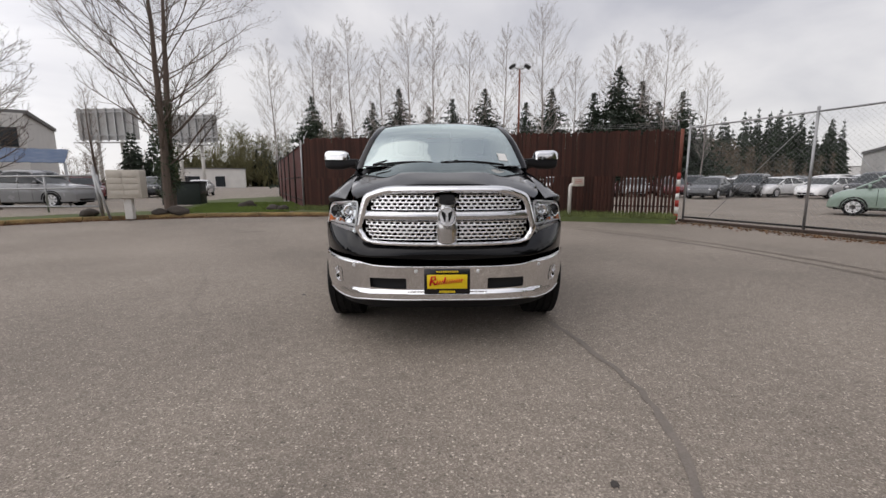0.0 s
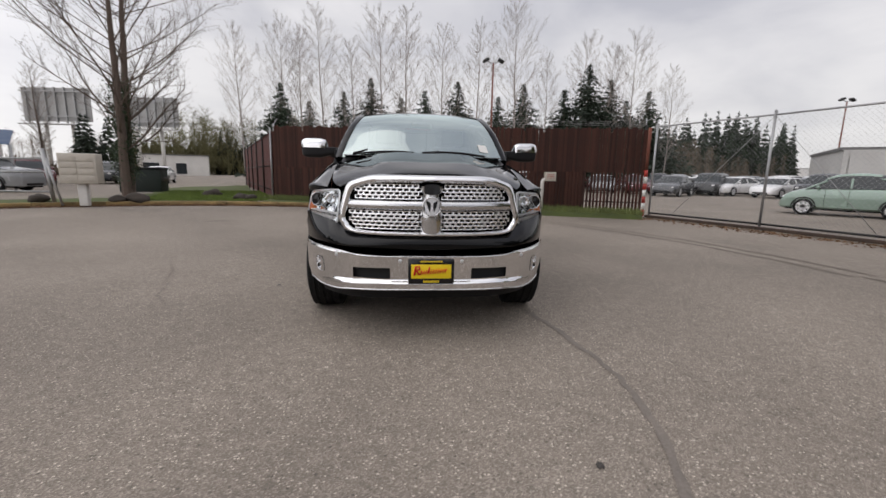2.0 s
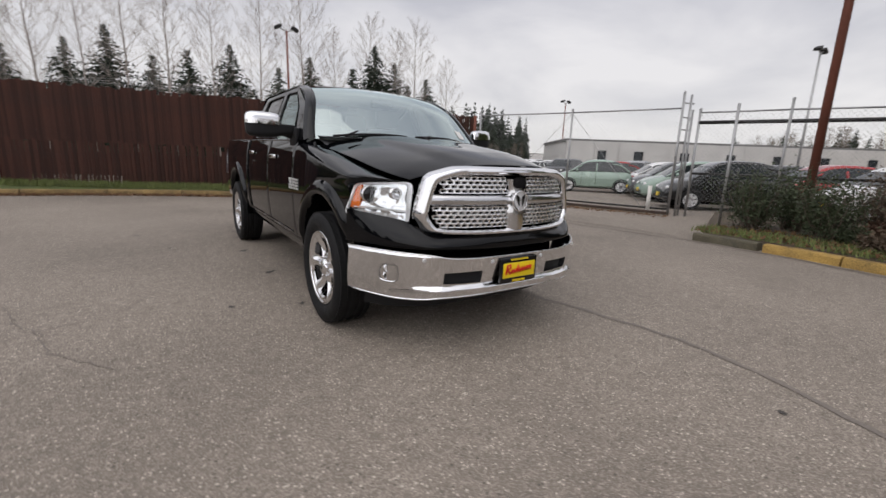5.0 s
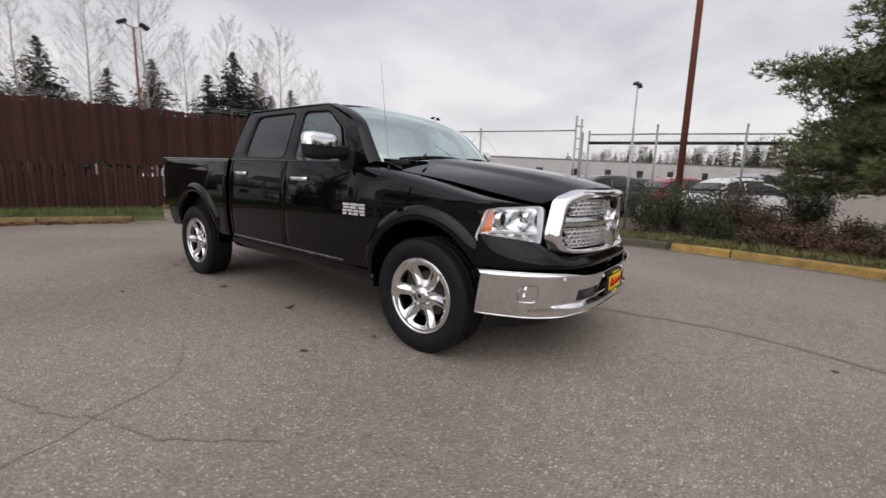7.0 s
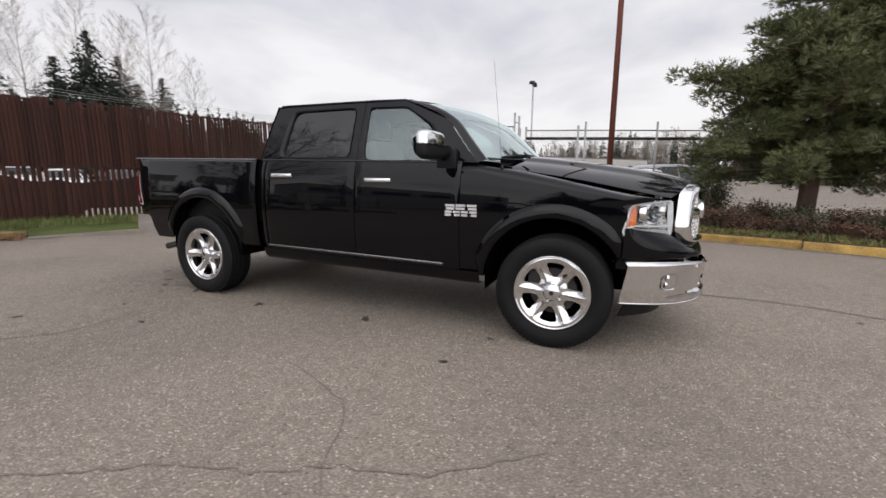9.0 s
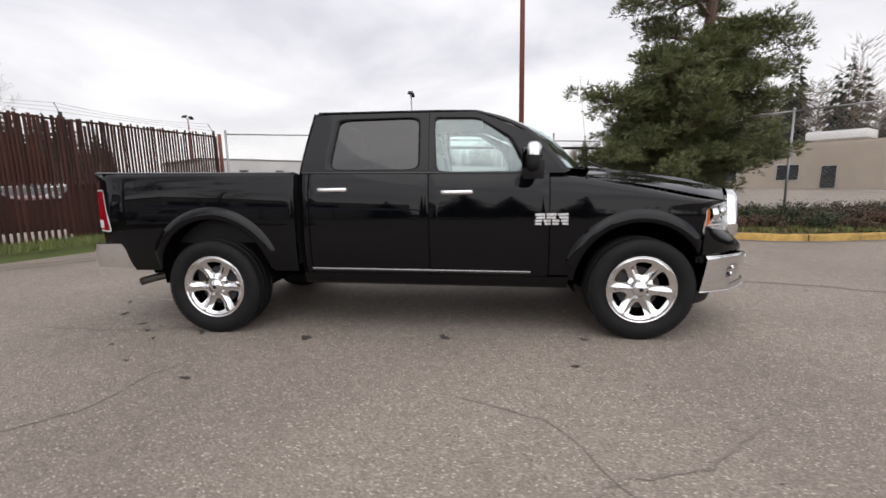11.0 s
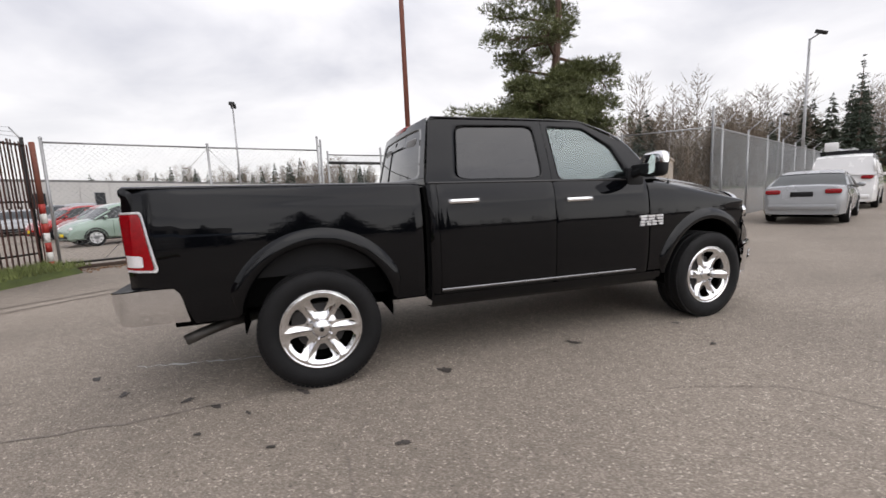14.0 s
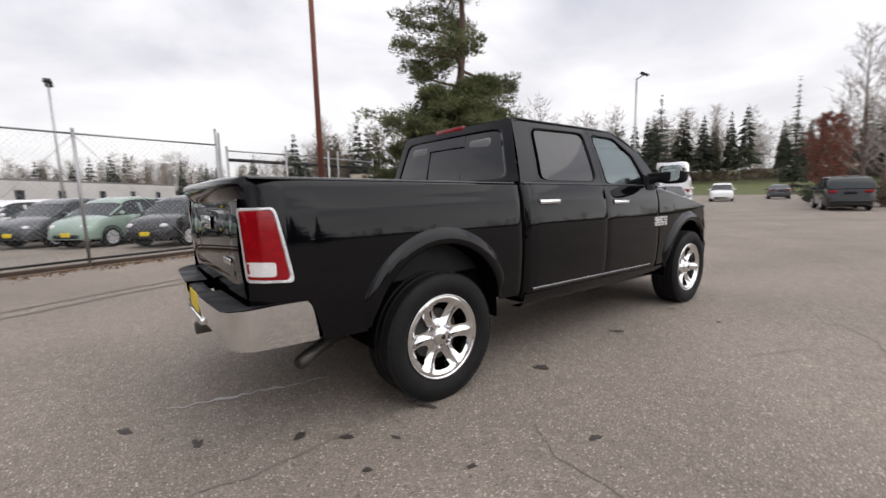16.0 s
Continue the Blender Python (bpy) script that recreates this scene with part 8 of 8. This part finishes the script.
def make_car(shape, colour, label, name=None):
    s = SHAPES[shape]
    L, W, r = s["L"], s["W"], s["r"]
    P = PAINTS[colour]
    c = thing(name or ("parked_van" if shape == "van" else "parked_pickup" if shape == "pickup" else "parked_car"), label, "van" if shape == "van" else "pickup" if shape == "pickup" else "car")
    def half(y):
        return W * (1 - 0.22 * max(0, 1 - y / 0.55) ** 2.2 - 0.12 * max(0, 1 - (L - y) / 0.4) ** 2)
    wy = (s["nose"] - 0.0, s["nose"] + s["wb"])
    bm = bmesh.new()
    prof = lambda h: [(0.80, 0.22), (0.97, 0.30), (1.0, 0.22 + 0.5 * (h - 0.22)), (0.985, h - 0.10), (0.93, h - 0.025), (0.80, h), (0.4, h + 0.025), (0.0, h + 0.03)]
    def body(u, v):
        y = L * u
        h = curve(s["deck"], y)
        pr = prof(h)
        k = v * 14
        j = int(round(k))
        f, z = pr[j] if j <= 7 else pr[14 - j]
        sx = -1 if j <= 7 else 1
        return (sx * f * half(y), y, z + (0.06 if y < 0.05 or y > L - 0.05 else 0) * (j in (0, 14)))
    rows = grid(bm, body, 44, 14)
    bm.faces.new(rows[0]); bm.faces.new(rows[-1])
    bmesh.ops.recalc_face_normals(bm, faces=bm.faces)
    part("car_body", bm, P, c, smooth=40)
    y0, y1 = s["roof"][0][0], s["roof"][-1][0]
    zr = max(z for _, z in s["roof"])
    def cabin_pt(y, v):
        """v from 0 (one belt) over the roof to 1 (the other)."""
        b, t = curve(s["deck"], y) - 0.01, curve(s["roof"], y)
        t = max(t, b + 0.005)
        w0 = half(y) * 0.95
        w1 = W * (0.95 - 0.24 * (t - b) / (zr - 0.95))
        a = abs(2 * v - 1)
        sx = -1 if v < 0.5 else 1
        if a > 0.42:
            q = (1 - a) / 0.58
            return (sx * (w0 + (w1 - w0) * q), y, b + (t - 0.03 - b) * q)
        return (sx * w1 * (a / 0.42), y, t - 0.03 * (a / 0.42) ** 3)
    bm = bmesh.new()
    grid(bm, lambda u, v: cabin_pt(y0 + (y1 - y0) * u, v), 30, 24)
    bmesh.ops.recalc_face_normals(bm, faces=bm.faces)
    part("car_glasshouse", bm, P if shape == "van" else CAR_GLASS, c, "panelled van body" if shape == "van" else "dark car windows", smooth=40)
    if shape == "van":
        # windscreen, door windows, and a ladder rack on the roof
        for ya, yb, va, vb in ((0.78, 1.45, 0.24, 0.76), (1.30, 2.05, 0.05, 0.20), (1.30, 2.05, 0.80, 0.95)):
            bm = bmesh.new()
            def pane_(u, v):
                p = cabin_pt(ya + (yb - ya) * u, va + (vb - va) * v)
                return (p[0] * 1.008, p[1] - 0.006, p[2] + 0.006)
            grid(bm, pane_, 8, 8)
            part("van_window", bm, CAR_GLASS, c)
        for y in (2.4, 3.6, 4.8):
            bm = bmesh.new()
            box(bm, -0.75, y - 0.03, 2.20, 0.75, y + 0.03, 2.25)
            for q in (-0.7, 0.7):
                box(bm, q - 0.03, y - 0.03, 2.02, q + 0.03, y + 0.03, 2.22)
            part("rack_bar", bm, BLACK_PLASTIC, c)
        bm = bmesh.new()
        for q in (-0.25, 0.15):
            box(bm, q - 0.03, 2.0, 2.26, q + 0.03, 5.2, 2.33)
        for k in range(10):
            box(bm, -0.25, 2.15 + k * 0.32, 2.28, 0.15, 2.19 + k * 0.32, 2.31)
        part("ladder", bm, SILVER_TRIM, c, "aluminium ladder")
        bm = bmesh.new()
        box(bm, 0.2, 4.5, 2.26, 0.6, 5.0, 2.6, bevel=0.03)
        part("rack_box", bm, P, c)
    tops = [y for y, z in s["roof"] if z > zr - 0.12]
    ra, rb = tops[0] - 0.12, tops[-1] + 0.12
    bm = bmesh.new()
    def rf(u, v):
        p = cabin_pt(ra + (rb - ra) * u, 0.25 + 0.5 * v)
        return (p[0] * 1.012, p[1], p[2] + 0.012)
    grid(bm, rf, 20, 14)
    part("car_roof", bm, P, c)
    for sx in (0, 1):
        for ya, yb in ((y0 + 0.02, ra + 0.05), (rb - 0.02, y1 - 0.02)):
            bm = bmesh.new()
            pts = []
            for k in range(7):
                y = ya + (yb - ya) * k / 6
                p = cabin_pt(y, 0.21 if sx == 0 else 0.79)
                pts.append((p[0] * 1.01, p[1], p[2] + 0.004))
            sweep(bm, pts, 0.035, 6)
            part("roof_pillar", bm, P, c)
        ym = (ra + rb) / 2
        bm = bmesh.new()
        sweep(bm, [tuple(Vector(cabin_pt(ym, (0.0 + 0.04 * k) if sx == 0 else (1 - 0.04 * k))) * 1.0) for k in range(6)], 0.04, 6)
        part("roof_pillar", bm, P, c)
    for sx in (-1, 1):
        for y in wy:
            w = thing("wheel", "", "", m=pose(sx * (W - 0.10), y, r, 0, 0, 0 if sx < 0 else 180))
            w.parent = c
            bm = bmesh.new()
            lathe(bm, [(0.0005, 0.10), (r * 0.95, 0.10), (r, 0.07), (r, -0.08), (r * 0.94, -0.11), (r * 0.68, -0.115), (r * 0.66, -0.09)], 24, "x")
            part("tyre", bm, RUBBER, w)
            bm = bmesh.new()
            for k in range(7):
                box(bm, -0.112, -0.048, 0.0, -0.085, 0.048, r * 0.70, Matrix.Rotation(2 * math.pi * k / 7, 4, "X"))
            lathe(bm, [(r * 0.68, -0.11), (r * 0.60, -0.10), (r * 0.60, -0.06)], 24, "x")
            part("rim", bm, SILVER_TRIM, w)
            bm = bmesh.new()
            lathe(bm, [(0.0005, -0.04), (r * 0.64, -0.04)], 20, "x")
            part("hub_shade", bm, DARK, w)
            bm = bmesh.new()
            def lipf(u, v):
                a = math.pi * u
                rr = r * (1.05 + 0.16 * v)
                return (sx * (half(y) * 1.0 + 0.004 + 0.004 * v), y + rr * math.cos(a), r + rr * math.sin(a) * 0.98)
            grid(bm, lipf, 16, 1)
            part("arch_shadow", bm, BLACK_PLASTIC, c)
        # lamps
        bm = bmesh.new()
        hz = curve(s["deck"], 0.2)
        bmesh.ops.create_uvsphere(bm, u_segments=14, v_segments=8, radius=1.0, matrix=pose(sx * W * 0.66, 0.13, hz - 0.13) @ Matrix.Diagonal((0.14, 0.08, 0.075, 1)))
        part("headlight", bm, WHITE_LENS, c)
        bm = bmesh.new()
        tz = curve(s["deck"], L - 0.12)
        box(bm, sx * W * 0.70 - 0.17, L - 0.22, tz - 0.19, sx * W * 0.70 + 0.17, L + 0.020, tz - 0.06, bevel=0.04)
        part("tail_light", bm, RED_LENS, c)
        bm = bmesh.new()
        yy = y0 + 0.35
        bmesh.ops.create_uvsphere(bm, u_segments=12, v_segments=8, radius=1.0, matrix=pose(sx * (W + 0.06), yy, curve(s["deck"], yy) + 0.05) @ Matrix.Diagonal((0.10, 0.06, 0.07, 1)))
        part("door_mirror", bm, P, c)
        bm = bmesh.new()
        ya, yb = (y0 + 0.55, rb - 0.1)
        for y in (ya, (ya + yb) / 2):
            grid(bm, lambda u, v: (sx * (half(y) * 1.002), y + 0.012 * v, 0.36 + (curve(s["deck"], y) - 0.42) * u), 6, 1)
        part("door_gap", bm, DARK, c)
    bm = bmesh.new()
    box(bm, -W * 0.80, L - 0.06, 0.40, W * 0.80, L + 0.035, 0.56, bevel=0.04)
    part("rear_bumper", bm, P, c)
    bm = bmesh.new()
    box(bm, -0.24, L - 0.02, tz - 0.26, 0.24, L + 0.014, tz - 0.13, bevel=0.006)
    part("rear_plate_recess", bm, BLACK_PLASTIC, c)
    bm = bmesh.new()
    box(bm, -W * 0.55, -0.012, 0.30, W * 0.55, 0.04, 0.42, bevel=0.02)
    part("grille_slot", bm, BLACK_PLASTIC, c)
    if shape == "hatchback":
        bm = bmesh.new()
        box(bm, -0.15, -0.022, 0.36, 0.15, 0.03, 0.48, bevel=0.004)
        part("dealer_plate", bm, YELLOW, c, "yellow dealer plate")
    bm = bmesh.new()
    box(bm, -W * 0.85, 0.2, 0.2, W * 0.85, L - 0.2, 0.3)
    part("car_floor", bm, DARK, c)
    return c


def facing(x, y, fx, fy, back):
    """Pose of a car whose middle is at x, y and whose nose points along fx, fy."""
    n = math.hypot(fx, fy)
    fx, fy = fx / n, fy / n
    rz = math.degrees(math.atan2(-fx, fy)) + 180
    return pose(x + fx * back, y + fy * back, 0, 0, 0, rz)


CARS = {}
def car(shape, colour, label, x, y, fx, fy, group="cars in the lot"):
    m = facing(x, y, fx, fy, SHAPES[shape]["L"] / 2)
    if (shape, colour) in CARS:
        c = copy_thing(CARS[(shape, colour)], m)
    else:
        c = CARS[(shape, colour)] = make_car(shape, colour, label)
        c.matrix_basis = m
    return tagged(c, label, group=group)


car("hatchback", "sage green", "small sage-green hatchback parked side-on in the lot", 15.6, 10.05, -0.62, 0.78)
car("hatchback", "sage green", "small sage-green hatchback facing the gate", 14.6, 5.0, -0.69, 0.73)
car("hatchback", "black", "small black hatchback facing the gate", 12.8, 3.2, -0.69, 0.73)
car("hatchback", "dark grey", "small dark grey hatchback facing the gate", 16.1, 6.4, -0.69, 0.73)
car("hatchback", "white", "small white hatchback in the row", 18.0, 8.1, -0.69, 0.73)
car("saloon", "dark grey", "dark saloon behind the chain-link fence", 17.3, 3.4, -0.69, 0.73)
car("hatchback", "red", "small red hatchback behind the fence", 15.7, 1.4, -0.69, 0.73)
car("hatchback", "white", "small white hatchback behind the fence", 14.2, -0.6, -0.69, 0.73)
car("estate", "silver", "silver estate car behind the fence", 17.0, -1.5, -0.69, 0.73)
car("hatchback", "red", "small red hatchback in the row", 19.2, 11.6, -0.69, 0.73)
car("hatchback", "red", "small red hatchback in the row", 21.2, 13.6, -0.69, 0.73)
car("saloon", "dark grey", "dark grey saloon standing apart in the lot", 19.2, 25.5, -0.75, -0.65)
car("estate", "black", "black estate car in a crowded row", 24.0, 28.0, -0.75, -0.65)
car("estate", "white", "white estate car in a crowded row", 35.5, 33.5, -0.85, -0.3)
rnd_c = random.Random(11)
kinds_ = [("saloon", "white"), ("saloon", "silver"), ("estate", "black"), ("saloon", "silver"), ("estate", "white"), ("saloon", "white"), ("saloon", "maroon"), ("estate", "silver"), ("hatchback", "white")]
for row in range(7):
    for k in range(13):
        sh, co = kinds_[(row * 5 + k * 7 + rnd_c.randrange(3)) % len(kinds_)]
        x = 24 + row * 5.4 + rnd_c.uniform(-0.3, 0.3) + k * 0.9
        y = 33 + row * 3.5 - k * 2.75 + rnd_c.uniform(-0.3, 0.3)
        if y < 4 or (x < 22):
            continue
        car(sh, co, f"{co} {sh} parked in a crowded row", x, y, -0.9, -0.42 if row % 2 else -0.3)
for row in range(3):
    for k in range(8 + row):
        x, y = 11.0 + row * 0.6 + k * 2.45 + rnd_c.uniform(-0.2, 0.2), 31.0 + row * 7.0 - k * 0.62 + rnd_c.uniform(-0.4, 0.4)
        if x < 19.0 or row:
            sh, co = kinds_[(row * 4 + k * 5 + rnd_c.randrange(2)) % len(kinds_)]
            car(sh, co, f"{co} {sh} parked in a crowded row", x, y, -0.35, -0.94)
car("pickup", "silver", "silver pickup truck parked by the carport", -21.0, 18.4, 0.95, 0.1, "cars by the carport")
car("estate", "maroon", "maroon estate car by the carport", -25.5, 27.5, 0.75, -0.65, "cars by the carport")
car("pickup", "white", "white pickup with a canopy by the carport", -29.0, 30.5, 0.75, -0.65, "cars by the carport")
car("estate", "black", "black off-road car behind the mailbox", -24.0, 33.0, 0.3, -0.95, "cars by the carport")
car("saloon", "white", "white saloon far behind the tree", -22.0, 36.5, 0.3, -0.95, "cars by the carport")
car("saloon", "silver", "silver saloon parked at the street kerb", 4.75, -11.6, 0.39, -0.92, "cars along the street")
car("van", "white", "white van parked at the street kerb", 7.6, -18.8, 0.39, -0.92, "cars along the street")
car("estate", "white", "white estate car far down the street", 13.0, -42.0, -0.3, 0.95, "cars along the street")
car("estate", "black", "black off-road car parked across the street", 1.8, -25.5, 0.3, -0.95, "cars along the street")
car("saloon", "silver", "silver saloon parked across the street", 3.0, -32.0, 0.3, -0.95, "cars along the street")
car("saloon", "dark grey", "dark saloon far down the street", 10.5, -50.0, 0.3, -0.95, "cars along the street")
